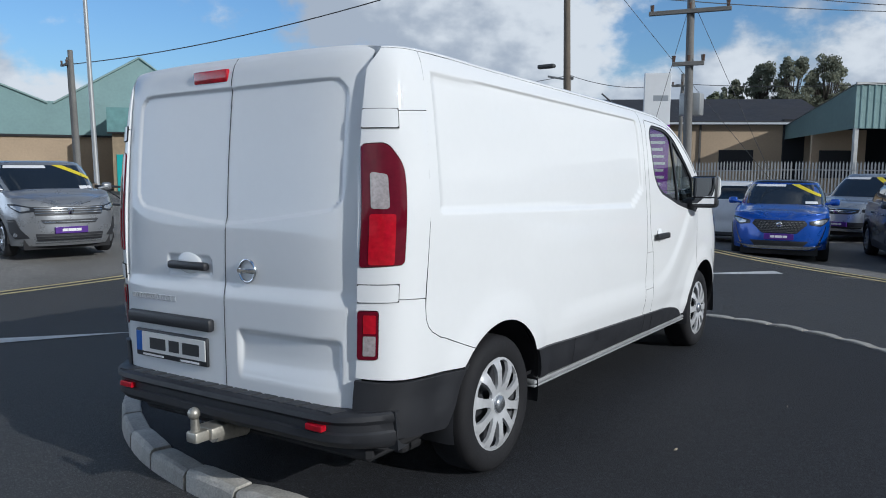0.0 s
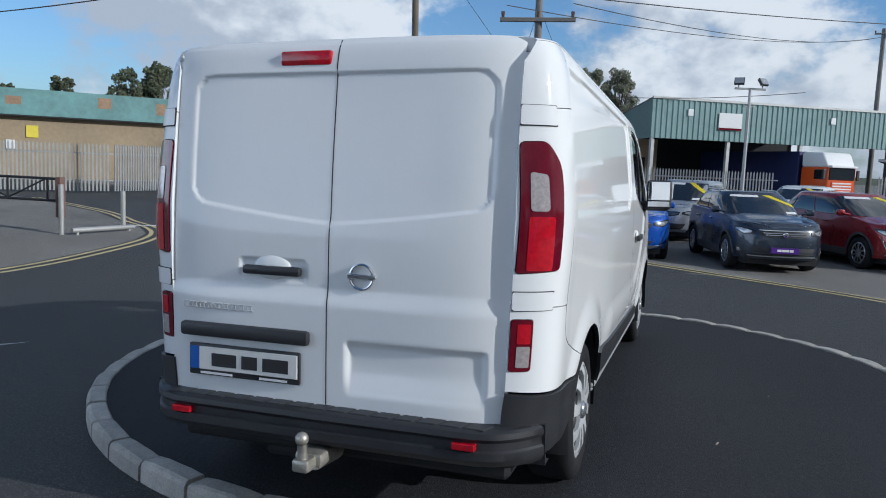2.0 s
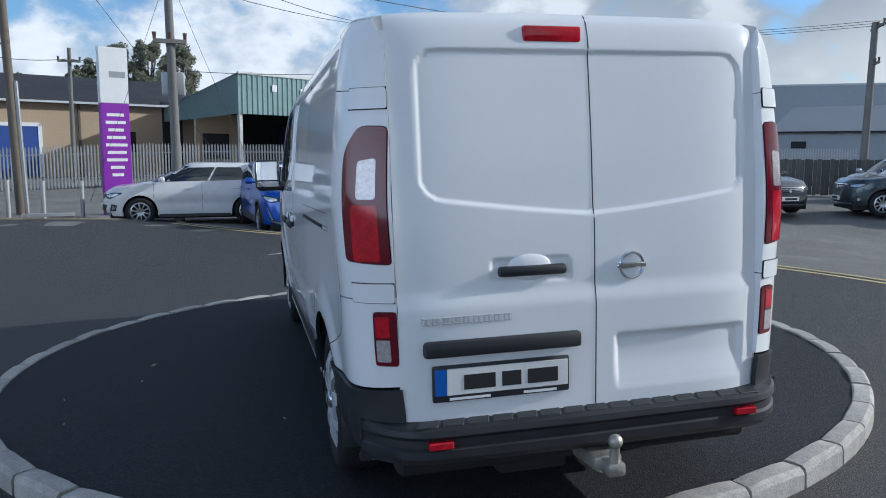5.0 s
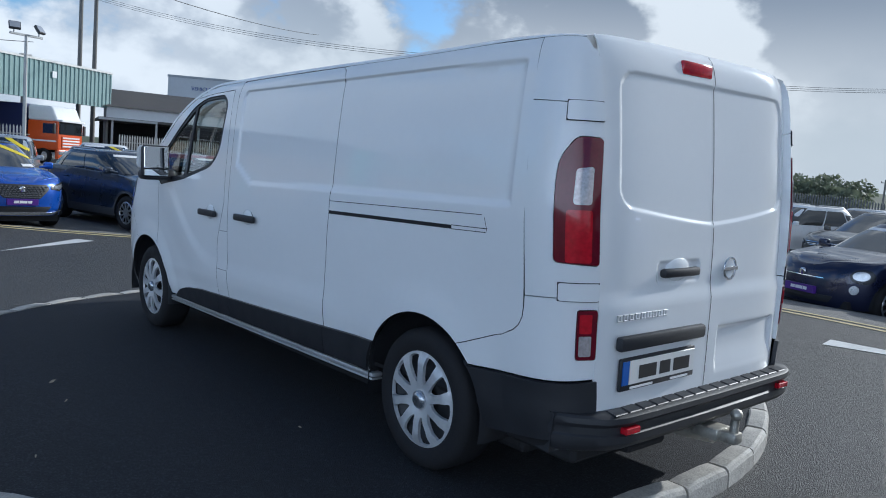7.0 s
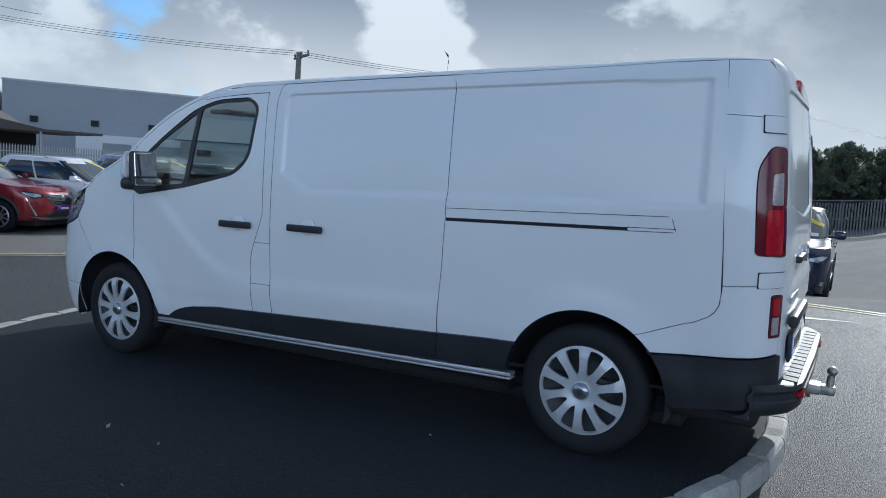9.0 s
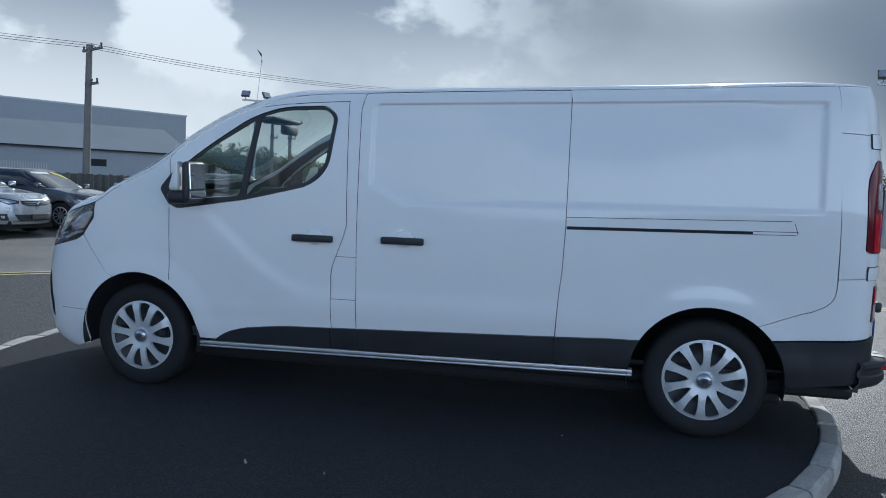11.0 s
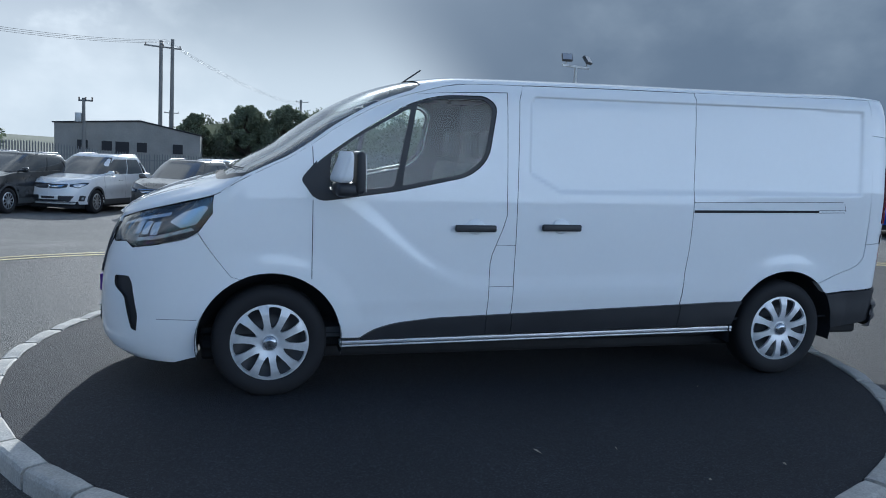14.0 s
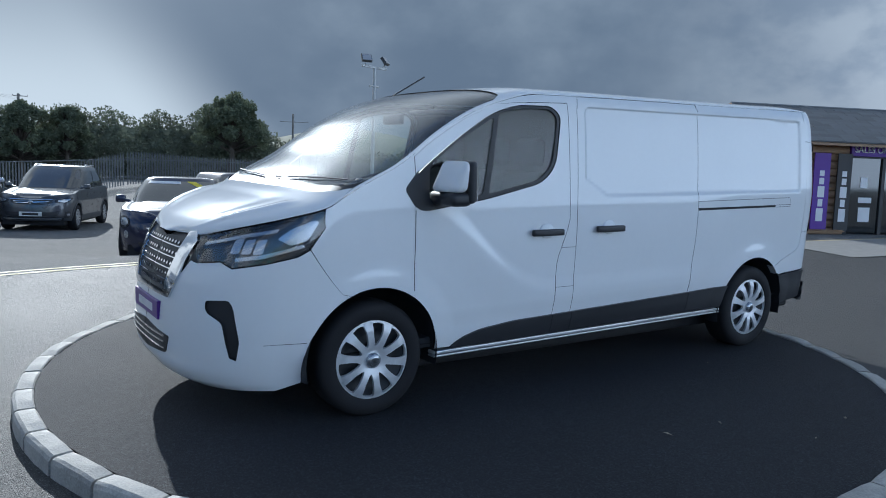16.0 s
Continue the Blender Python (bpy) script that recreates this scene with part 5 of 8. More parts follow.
CORNER = [(-13.5, 20.3), (-11.2, 18.6), (-9.6, 17.0), (-8.4, 16.1), (-6.6, 15.4), (-4.6, 15.0), (-3.2, 14.8)]
for line, s in ((smooth_line(EDGE_E), -1), (smooth_line(EDGE_W), -1), (smooth_line(CORNER), 1)):
    for d in (0.10, 0.30):
        stripe("yellow_line", offset_line(line, s * d), 0.085, M_YELLOW, 0.009, "double yellow line along the road's edge")


def arrow(x, y, turn, size=1.0):
    """A painted give-way or direction arrow head."""
    m = pose(x, y, 0, 0, 0, turn)
    pts = [m @ Vector(p) for p in ((-0.18 * size, -0.9 * size, 0), (0.18 * size, -0.9 * size, 0), (0.0, 1.0 * size, 0))]
    ob = link_mesh("road_arrow", [(p.x, p.y, ground_z(p.x, p.y) + 0.009) for p in pts], [(0, 1, 2)], M_WHITE)
    return tagged(ob, "white painted arrow on the road", "road marking", kind="structure")


# ---- the island: fresh asphalt inside a ring of kerb stones
V, F = [(0, 0, 0.004)], []
rings = [(0.8, 64), (1.6, 64), (2.4, 64), (R_IN, 64)]
for r, n in rings:
    V += [(r * math.cos(2 * math.pi * k / n), r * math.sin(2 * math.pi * k / n), 0.004 * (1 - (r / R_IN) ** 2)) for k in range(n)]
F = [(0, 1 + k, 1 + (k + 1) % 64) for k in range(64)]
for j in range(len(rings) - 1):
    F += [(1 + j * 64 + k, 1 + (j + 1) * 64 + k, 1 + (j + 1) * 64 + (k + 1) % 64, 1 + j * 64 + (k + 1) % 64) for k in range(64)]
island = link_mesh("traffic_island", V, F, M_ISLAND, None, "", True, ISLAND @ pose(CX, CY, -0.004))
tagged(island, "round raised traffic island of fresh black asphalt", "traffic island", kind="structure")
N_KERB = 48


def kerb_mesh(seed):
    rnd = random.Random(seed)
    a = math.pi / N_KERB
    g = 0.010
    prof = [(R_IN, -0.16), (R_IN, 0.006), (R_IN + 0.010, 0.014), (R_IN + 0.092, 0.013), (R_IN + 0.108, 0.004), (R_IN + 0.116, -0.016), (R_IN + KERB_W - 0.013, -0.2)]
    V, F, n, m = [], [], len(prof), 5
    for k in range(m):
        t = -a + g / R_IN + (2 * a - 2 * g / R_IN) * k / (m - 1)
        sink = 0.010 if k in (0, m - 1) else 0.0
        for r, z in prof:
            w = rnd.uniform(-0.002, 0.002)
            V.append(((r + w) * math.cos(t), (r + w) * math.sin(t), z + w - (sink if z > -0.1 else 0)))
    for k in range(m - 1):
        for i in range(n - 1):
            F.append((k * n + i, (k + 1) * n + i, (k + 1) * n + i + 1, k * n + i + 1))
    F += [tuple(range(n)), tuple((m - 1) * n + i for i in range(n))[::-1]]
    me = bpy.data.meshes.new("kerb_stone")
    me.from_pydata(V, [], [f[::-1] for f in F])
    me.update()
    me.materials.append(M_KERB)
    return me


kerb_meshes = [kerb_mesh(k) for k in range(6)]
rk = random.Random(4)
for k in range(N_KERB):
    ob = new("kerb_stone", kerb_meshes[rk.randrange(6)])
    ob.parent = island
    ob.matrix_local = pose(0, 0, rk.uniform(-0.003, 0.003), rk.uniform(-0.05, 0.05), rk.uniform(-0.05, 0.05), 360 * (k + 0.37) / N_KERB)

M_LITTER = material("dry_leaf", (0.42, 0.36, 0.26), 0.7, var=0.3, scale=30)
for x, y, turn, size in ((-1.95, 2.22, 30, 0.030), (-0.04, 0.44, 70, 0.045), (-2.40, 1.53, 100, 0.012), (-1.98, 1.80, 10, 0.010), (-2.30, 1.04, 60, 0.012), (1.55, 0.75, 40, 0.012), (1.9, 1.9, 110, 0.010), (-1.1, 0.75, 150, 0.010)):
    V = [(-size, 0, 0.004), (-size * 0.2, -size * 0.32, 0.003), (size, 0, 0.012), (-size * 0.1, size * 0.30, 0.010), (0, 0, 0.016)]
    lf = link_mesh("fallen_leaf", V, [(0, 1, 4), (1, 2, 4), (2, 3, 4), (3, 0, 4), (3, 2, 1, 0)], M_LITTER, None, "", False, ISLAND @ pose(x, y, 0.001, 0, 0, turn))
    tagged(lf, "small dry leaf lying on the black asphalt", "leaf", "fallen leaves on the island")
arrow(-4.75, 0.75, -35, 1.0)
arrow(-0.25, 9.65, 125, 0.9)
arrow(4.75, -0.35, 190, 0.9)

# give-way line and the worn word painted at the mouth of the side road
stripe("give_way_line", [(-10.25, 9.85), (-9.7, 10.7), (-9.06, 11.64), (-8.5, 12.5)], 0.16, M_WHITE, 0.009, "white give-way line at the side road")
for k in range(4):
    gx, gy = -9.35 + 0.20 * k, 9.85 + 0.43 * k
    stripe("painted_bar", [(gx - 0.24, gy + 0.05), (gx, gy + 0.12), (gx + 0.24, gy + 0.02)], 0.16, M_WHITE, 0.009, "worn white letter painted on the road")

# ---------------------------------------------------------------- parked cars
def paint(name, color, metal=0.35, rough=0.28):
    return material(name, color, rough, metal, var=0.05, scale=5, fine=60, coat=0.8)


M_CARGLASS = material("car_glass", (0.012, 0.015, 0.017), 0.05, var=0.0, coat=0.6, spec=0.8)
M_HEADLAMP = material("car_headlamp", (0.36, 0.38, 0.41), 0.15, 0.6, var=0.3, scale=14, coat=1.0)
M_STICKER = material("yellow_sticker", (0.72, 0.58, 0.02), 0.5, var=0.08)
M_ALLOY = material("alloy_rim", (0.50, 0.51, 0.53), 0.3, 0.8, var=0.08)
M_GREYPLASTIC = material("grey_plastic", (0.06, 0.062, 0.065), 0.6, var=0.2)


def wheel_meshes():
    """A car wheel of radius 1: tyre, rim and the dark drum behind."""
    V, F = lathe([(-0.30, 0.68), (-0.34, 0.80), (-0.30, 0.95), (-0.20, 1.0), (0.20, 1.0), (0.30, 0.95), (0.34, 0.80), (0.30, 0.68)], 40)
    tyre = bpy.data.meshes.new("tyre")
    tyre.from_pydata(V, [], F)
    tyre.polygons.foreach_set("use_smooth", [True] * len(F))
    tyre.materials.append(M_TYRE)

    def disc(u, v):
        r = np.hypot(u, v)
        return np.stack([-0.08 * smooth01((0.70 - r) / 0.12) + 0.06 * smooth01((0.4 - r) / 0.4), u, v], -1)

    holes = []
    for k in range(5):
        for off in (-0.30, 0.30):
            a = 2 * math.pi * k / 5 + off
            pts = rounded([(0.25, -0.045), (0.60, -0.135), (0.60, 0.135), (0.25, 0.045)], 0.04, 3)
            holes.append([(p * math.cos(a) - q * math.sin(a), p * math.sin(a) + q * math.cos(a)) for p, q in pts])
    ob = patch("rim", [(0.70 * math.cos(a), 0.70 * math.sin(a)) for a in np.linspace(0, 2 * math.pi, 40, endpoint=False)], disc, M_ALLOY, None, step=0.09, holes=holes, depth=0.05, flip=True)
    rim = ob.data
    bpy.data.objects.remove(ob)
    V, F = lathe([(-0.16, 0.0), (-0.16, 0.68), (0.2, 0.68), (0.2, 0.0)], 24)
    drum = bpy.data.meshes.new("drum")
    drum.from_pydata(V, [], F)
    drum.materials.append(M_GAP)
    return tyre, rim, drum


TYRE_ME, RIM_ME, DRUM_ME = wheel_meshes()


def build_car(name, label, front, heading, mat, L=4.3, W=1.78, H=1.55, wr=0.335, hood=0.98, lip=0.80, belt=1.03, tail_h=1.05, cowl=0.24, roof_f=0.03, roof_r=-0.36, tail_r=-0.485, clad=True,
              group="cars parked on the forecourts", plate=M_PURPLE, sticker=True, grille="bar", glassy=M_CARGLASS, rails=False, clearance=0.24, front_n=2.7, tumble=0.745, roof=None):
    """A car at its parking place: front is the middle of its nose on the ground, heading the degrees its nose points from +x towards +y."""
    h = radians(heading)
    dx, dy = math.cos(h), math.sin(h)
    cx, cy = front[0] - dx * L / 2, front[1] - dy * L / 2
    root = thing(name, pose(cx, cy, ground_z(cx, cy), 0, 0, heading - 90), label, "car", group)
    hl, hw = L / 2, W / 2
    ZN = np.array([0.15, clearance, 0.40, 0.60, lip - 0.06, lip + 0.03, hood + 0.1])
    YN = np.array([hl - 0.16, hl - 0.07, hl, hl - 0.01, hl - 0.05, hl - 0.13, hl - 0.55])
    ZT = np.array([0.15, clearance, 0.45, 0.7, tail_h, tail_h + 0.2])
    YT = np.array([-hl + 0.14, -hl + 0.07, -hl, -hl + 0.01, -hl + 0.10, -hl + 0.3])
    ZW = np.array([0.15, 0.30, 0.50, 0.72, 0.92, belt, belt + 0.2])
    XW = hw * np.array([0.93, 0.975, 0.995, 1.0, 0.975, 0.945, 0.90])
    yf, yr = hl - 0.80, -hl + 0.55
    wb_f, wb_r = hl - 0.86, -hl + 0.78
    n_f, n_r = front_n, 3.4
    pf, sf = wrap_table(0.80 / hw, n_f)
    pr, sr = wrap_table(0.55 / hw, n_r)
    sf, sr = sf * hw, sr * hw
    s_nose, s_tail = yf + sf[-1], yr - sr[-1]
    BY = np.array([-hl, -hl + 0.15, -hl + 0.6, 0.0, cowl * L, hl - 0.55, hl - 0.22, hl - 0.08])
    BZ = np.array([tail_h - 0.10, tail_h, belt + 0.03, belt, hood, hood - 0.085, lip + 0.055, lip - 0.02])

    def flank_of(side):
        def fn(s, z):
            s, z = np.asarray(s, float), np.asarray(z, float)
            y = np.clip(s, yr, yf)
            w = spline(z, ZW, XW)
            w = w - 0.022 * np.exp(-((z - 0.52) / 0.10) ** 2) * smooth01((yf - s) / 0.3) * smooth01((s - yr) / 0.3)
            a = np.interp(np.maximum(s - yf, 0), sf, pf)
            b = np.interp(np.maximum(yr - s, 0), sr, pr)
            fr, re = s > yf, s < yr
            x = w * np.where(fr, np.cos(a) ** (2 / n_f), np.where(re, np.cos(b) ** (2 / n_r), 1))
            yy = np.where(fr, yf + (spline(z, ZN, YN) - yf) * np.sin(a) ** (2 / n_f), np.where(re, yr - (yr - spline(z, ZT, YT)) * np.sin(b) ** (2 / n_r), y))
            return np.stack([side * x, yy, z + 0 * x], -1)
        return fn

    fl = {s: flank_of(s) for s in (-1, 1)}

    def nose(q, z):
        q = np.asarray(q, float)
        a, b = fl[-1](s_nose - np.abs(q), z), fl[1](s_nose - np.abs(q), z)
        return np.where((q < 0)[..., None], a, b)

    def belt_z(y):
        return spline(y, BY, BZ)

    y_tip = hl - 0.1                                            # where the bonnet meets the nose
    for _ in range(30):
        y_tip = 0.5 * y_tip + 0.5 * float(spline(belt_z(y_tip), ZN, YN))
    y_tip -= 0.004

    def deck(u, y):
        u, y = np.asarray(u, float), np.asarray(y, float)
        z = belt_z(y)
        ex = spline(z, ZW, XW)
        ft = np.clip((y - yf) / np.maximum(spline(z, ZN, YN) - yf, 0.1), 0, 0.999)
        rt = np.clip((yr - y) / np.maximum(yr - spline(z, ZT, YT), 0.1), 0, 0.999)
        ex = ex * (1 - ft**n_f) ** (1 / n_f) * (1 - rt**n_r) ** (1 / n_r)
        a = np.clip(u, -1, 1) * math.pi / 2
        return np.stack([ex * np.sign(np.sin(a)) * np.abs(np.sin(a)) ** 0.85, y, z + 0.055 * np.cos(a) ** 0.8 * smooth01((y_tip - y) / 0.30) - 0.018 * smooth01((np.abs(np.sin(a)) - 0.55) / 0.12) * smooth01((0.92 - np.abs(np.sin(a))) / 0.1) * smooth01((y_tip - y) / 0.3)], -1)

    def s_belt(n=14):
        """The upper rim of the flank along its run."""
        out = []
        for s in np.linspace(s_tail + 0.001, s_nose - 0.001, n * 2):
            z = 0.9
            for _ in range(6):
                z = float(belt_z(fl[1](np.array([s]), np.array([z]))[0, 1]))
            out.append((float(s), z))
        return out

    ar = wr + 0.055
    for side in (-1, 1):
        o = ([(s_nose - 0.001, clearance)] + [(wb_f + ar + 0.02, clearance)] + [p for p in arc(wb_f, wr, ar, -8, 188, 14) if p[1] > clearance] + [(wb_f - ar - 0.01, clearance), (wb_r + ar + 0.01, clearance)]
             + [p for p in arc(wb_r, wr, ar, -8, 188, 14) if p[1] > clearance] + [(wb_r - ar - 0.02, clearance), (s_tail + 0.001, clearance)] + s_belt())
        patch("body_side", o, fl[side], mat, root, step=0.10, depth=0.03, flip=side < 0)
        if clad:
            for c in (wb_f, wb_r):
                ring = arc(c, wr, ar + 0.045, 0, 180, 16) + arc(c, wr, ar - 0.004, 180, 0, 16)
                patch("arch_trim", ring, fl[side], M_GREYPLASTIC, root, step=0.09, lift=0.010, depth=0.012, flip=side < 0)
        patch("sill", [(wb_r + ar + 0.02, clearance - 0.03), (wb_f - ar - 0.02, clearance - 0.03), (wb_f - ar - 0.03, clearance + (0.12 if clad else 0.04)), (wb_r + ar + 0.03, clearance + (0.12 if clad else 0.04))], fl[side], M_GREYPLASTIC, root, step=0.2, lift=0.006, depth=0.02, flip=side < 0)
        for yy in np.array([0.02, -0.24]) * L:
            part("door_handle", boxed((min(side * hw * 0.985, side * (hw + 0.012)), yy - 0.09, belt - 0.17), (max(side * hw * 0.985, side * (hw + 0.012)), yy + 0.09, belt - 0.14), 0.008, 1), mat, root)
        for yy in np.array([0.215, -0.05, -0.30]) * L:
            patch("door_seam", [(yy - 0.004, clearance + 0.14), (yy + 0.004, clearance + 0.14), (yy + 0.004, belt - 0.01), (yy - 0.004, belt - 0.01)], fl[side], M_GAP, root, step=0.2, lift=0.002, depth=0, flip=side < 0)
        tl = rounded([(s_tail + hw * 0.45, tail_h - 0.20), (s_tail + hw * 1.0, tail_h - 0.20), (s_tail + hw * 1.1, tail_h - 0.06), (s_tail + hw * 0.45, tail_h - 0.08)], 0.02)
        patch("tail_lamp", tl, fl[side], M_RED, root, step=0.08, lift=0.01, depth=0.02, flip=side < 0)
        # mirror
        mx = side * (hw + 0.075)
        bm = boxed((mx - 0.085, cowl * L - 0.36, belt - 0.01), (mx + 0.085, cowl * L - 0.24, belt + 0.125), 0.04, 3)
        tube(bm, (side * (hw - 0.10), cowl * L - 0.24, belt + 0.02), (mx, cowl * L - 0.25, belt + 0.05), 0.025)
        part("door_mirror", bm, mat, root, smooth=True)
        for c in (wb_f, wb_r):
            w = new("wheel", TYRE_ME)
            w.parent = root
            w.matrix_local = pose(side * (hw - 0.115), c, wr, 40 * c, 0, 0 if side < 0 else 180) @ Matrix.Diagonal((wr, wr, wr, 1))
            for nm, me in (("rim", RIM_ME), ("drum", DRUM_ME)):
                r = new(nm, me)
                r.parent = w
                r.matrix_local = pose(-0.24 if nm == "rim" else 0, 0, 0)
            V, F = [], []
            for a in np.linspace(math.radians(-10), math.radians(190), 18):
                V += [(side * (hw - 0.02), c + ar * math.cos(a), wr + ar * math.sin(a)), (side * (hw - 0.35), c + ar * math.cos(a), wr + ar * math.sin(a)), (side * (hw - 0.36), c, wr)]
            for k in range(17):
                F += [(3 * k, 3 * k + 1, 3 * k + 4, 3 * k + 3), (3 * k + 1, 3 * k + 2, 3 * k + 4)]
            link_mesh("arch_liner", V, F, M_GAP, root)
    # bonnet and deck
    dk = [(-1, y) for y in np.linspace(-hl + 0.12, y_tip, 20)] + [(u, y_tip) for u in (-0.7, -0.35, 0, 0.35, 0.7)] + [(1, y) for y in np.linspace(y_tip, -hl + 0.12, 20)] + [(u, -hl + 0.12) for u in (0.7, 0.35, 0, -0.35, -0.7)]
    patch("bonnet", dk, deck, mat, root, step=0.10, depth=0.0)
    for sg in (-1, 1):
        patch("bonnet_seam", [(sg * 0.93, cowl * L), (sg * 0.945, cowl * L), (sg * 0.945, y_tip - 0.12), (sg * 0.93, y_tip - 0.12)], deck, M_GAP, root, step=0.2, lift=0.003, depth=0)
    part("underbody", boxed((-hw + 0.2, -hl + 0.2, 0.16), (hw - 0.2, hl - 0.2, 0.35)), M_GAP, root)
    # cabin with its panes
    yc0, yc1 = cowl * L, roof_f * L
    yt0, yt1 = tail_r * L, roof_r * L
    zb, zt = belt - 0.03, H - 0.05
    nn = 5.0

    def ring_dims(t):
        t = np.asarray(t, float)
        e = t * (1 - 0.10 * t * (1 - t))
        a = (hw * 0.93) * (1 - t) + (hw * tumble) * t + 0.035 * np.sin(math.pi * np.clip(t, 0, 1))
        return a, yc0 + (yc1 - yc0) * e, yt0 + (yt1 - yt0) * t, zb + (zt - zb) * t

    def screen_map(u, t):
        a, f, r, z = ring_dims(t)
        c, b = (f + r) / 2, (f - r) / 2
        return np.stack([u * a, c + b * (1 - np.clip(np.abs(u), 0, 0.999) ** nn) ** (1 / nn), z], -1)

    def back_map(u, t):
        p = screen_map(u, t)
        a, f, r, z = ring_dims(t)
        p[..., 1] = f + r - p[..., 1]
        return p

    def side_map(sd):
        def fn(v, t):
            a, f, r, z = ring_dims(t)
            c, b = (f + r) / 2, (f - r) / 2
            return np.stack([sd * a * (1 - np.clip(np.abs(v), 0, 0.999) ** nn) ** (1 / nn), c + v * b, z], -1)
        return fn

    V, F, ns, nt = [], [], 40, 7
    for j in range(nt):
        t = j / (nt - 1)
        a, f, r, z = (float(q) for q in ring_dims(t))
        for k in range(ns):
            th = 2 * math.pi * k / ns
            sx, cxx = math.sin(th), math.cos(th)
            V.append((a * math.copysign(abs(sx) ** (2 / nn), sx), (f + r) / 2 + (f - r) / 2 * math.copysign(abs(cxx) ** (2 / nn), cxx), z))
    base = (nt - 1) * ns
    for sc, dz in ((0.93, 0.026), (0.8, 0.042), (0.5, 0.05)):
        a, f, r, z = (float(q) for q in ring_dims(1.0))
        for k in range(ns):
            x, y, _ = V[base + k]
            V.append((x * sc, (f + r) / 2 + (y - (f + r) / 2) * (0.5 + 0.5 * sc), z + dz))
    for j in range(nt + 2):
        for k in range(ns):
            F.append((j * ns + k, (j + 1) * ns + k, (j + 1) * ns + (k + 1) % ns, j * ns + (k + 1) % ns))
    F.append(tuple((nt + 2) * ns + k for k in range(ns))[::-1])
    link_mesh("cabin", V, F, mat, root, "", True)
    if roof:
        rf = len(F) - 1 - ns * 3
        link_mesh("roof_skin", [(x, y, z + 0.004) for x, y, z in V[(nt - 1) * ns:]], [tuple(i - (nt - 1) * ns for i in q) for q in F[rf:]], roof, root, "", True)
    patch("windscreen", [(-0.93, 0.06), (0.93, 0.06), (0.90, 0.93), (-0.90, 0.93)], screen_map, glassy, root, "dark windscreen", step=0.15, lift=0.007, depth=0.004, flip=True)
    patch("rear_window", [(-0.85, 0.2), (0.85, 0.2), (0.82, 0.9), (-0.82, 0.9)], back_map, glassy, root, step=0.2, lift=0.007, depth=0.004)
    for sd in (-1, 1):
        for v0, v1, tt in ((-0.90, -0.56, 0.72), (-0.52, 0.10, 0.86), (0.14, 0.86, 0.86)):
            patch("side_window", rounded([(v0, 0.10), (v1, 0.08), (v1 - (0.06 if v1 > 0.5 else 0.0), tt if v1 < 0.5 else tt - 0.02), (v0 + (0.08 if v0 < -0.8 else 0), tt)], 0.04), side_map(sd), glassy, root, step=0.16, lift=0.006, depth=0.004, flip=sd < 0)
        if rails:
            pts = [side_map(sd)(np.array([v]), np.array([1.0]))[0] for v in np.linspace(-0.8, 0.6, 8)]
            curve_tube("roof_rail", [(p[0] * 0.96, p[1], p[2] + 0.06 - 0.05 * (k in (0, 7))) for k, p in enumerate(pts)], 0.018, M_ALLOY, root)
    if sticker:
        patch("price_banner", [(0.78, 0.82), (-0.05, 0.82), (-0.05, 0.92), (0.76, 0.92)], screen_map, M_WHITEINK, root, "white banner inside the windscreen", step=0.15, lift=0.010, depth=0, flip=True)
        patch("corner_sticker", [(-0.20, 0.93), (-0.42, 0.93), (-0.90, 0.50), (-0.88, 0.38)], screen_map, M_STICKER, root, "yellow sticker across the windscreen corner", step=0.15, lift=0.010, depth=0, flip=True)
        patch("price_card", [(-0.52, 0.10), (-0.80, 0.10), (-0.79, 0.20), (-0.52, 0.20)], screen_map, M_WHITEINK, root, step=0.15, lift=0.010, depth=0, flip=True)
    # face: pieces laid on the nose, mirrored about its middle
    def N(name, pts, mat_, label="", lift=0.010, depth=0.012, r=0.0, parent=root, both=False):
        for sg in ((1, -1) if both else (1,)):
            o = [(sg * a * hw, b) for a, b in pts]
            patch(name, rounded(o, r, 3) if r else o, nose, mat_, parent, label, step=0.06, lift=lift, depth=depth, flip=True)

    def bars(name, rows, mat_, lift=0.018, depth=0.010):
        for w, z0, z1 in rows:
            N(name, [(-w, z0), (w, z0), (w, z1), (-w, z1)], mat_, lift=lift, depth=depth)

    def studs(name, w0, w1, z0, z1, nx, nz, mat_):
        """A lattice of small bright studs over the grille."""
        bm = bmesh.new()
        for b in range(nz):
            f = (b + 0.5) / nz
            w = (w0 + (w1 - w0) * f) * hw
            for a in range(nx):
                q = -w + 2 * w * (a + 0.5 * (b % 2) + 0.25) / nx
                p = nose(np.array([q]), np.array([z0 + (z1 - z0) * f]))[0]
                box(bm, (p[0] - 0.020, p[1] - 0.012, p[2] - 0.009), (p[0] + 0.020, p[1] + 0.020, p[2] + 0.009))
        part(name, bm, mat_, root)

    lz = lip - 0.085
    lamp = [(0.60, lz - 0.045), (0.86, lz - 0.075), (1.16, lz + 0.035), (1.20, lz + 0.075), (0.98, lz + 0.075), (0.60, lz + 0.02)]
    if grille == "round":
        lamp = [(0.98 + 0.20 * math.cos(a), lz - 0.02 + 0.105 * math.sin(a)) for a in np.linspace(0, 2 * math.pi, 14, endpoint=False)]
    inner = [(0.88 + (a - 0.88) * 0.68, lz + (b - lz) * 0.62) for a, b in lamp]
    N("headlamp", lamp, M_LAMPDARK, "clear headlamp", 0.008, 0.015, 0.0 if grille == "round" else 0.02, both=True)
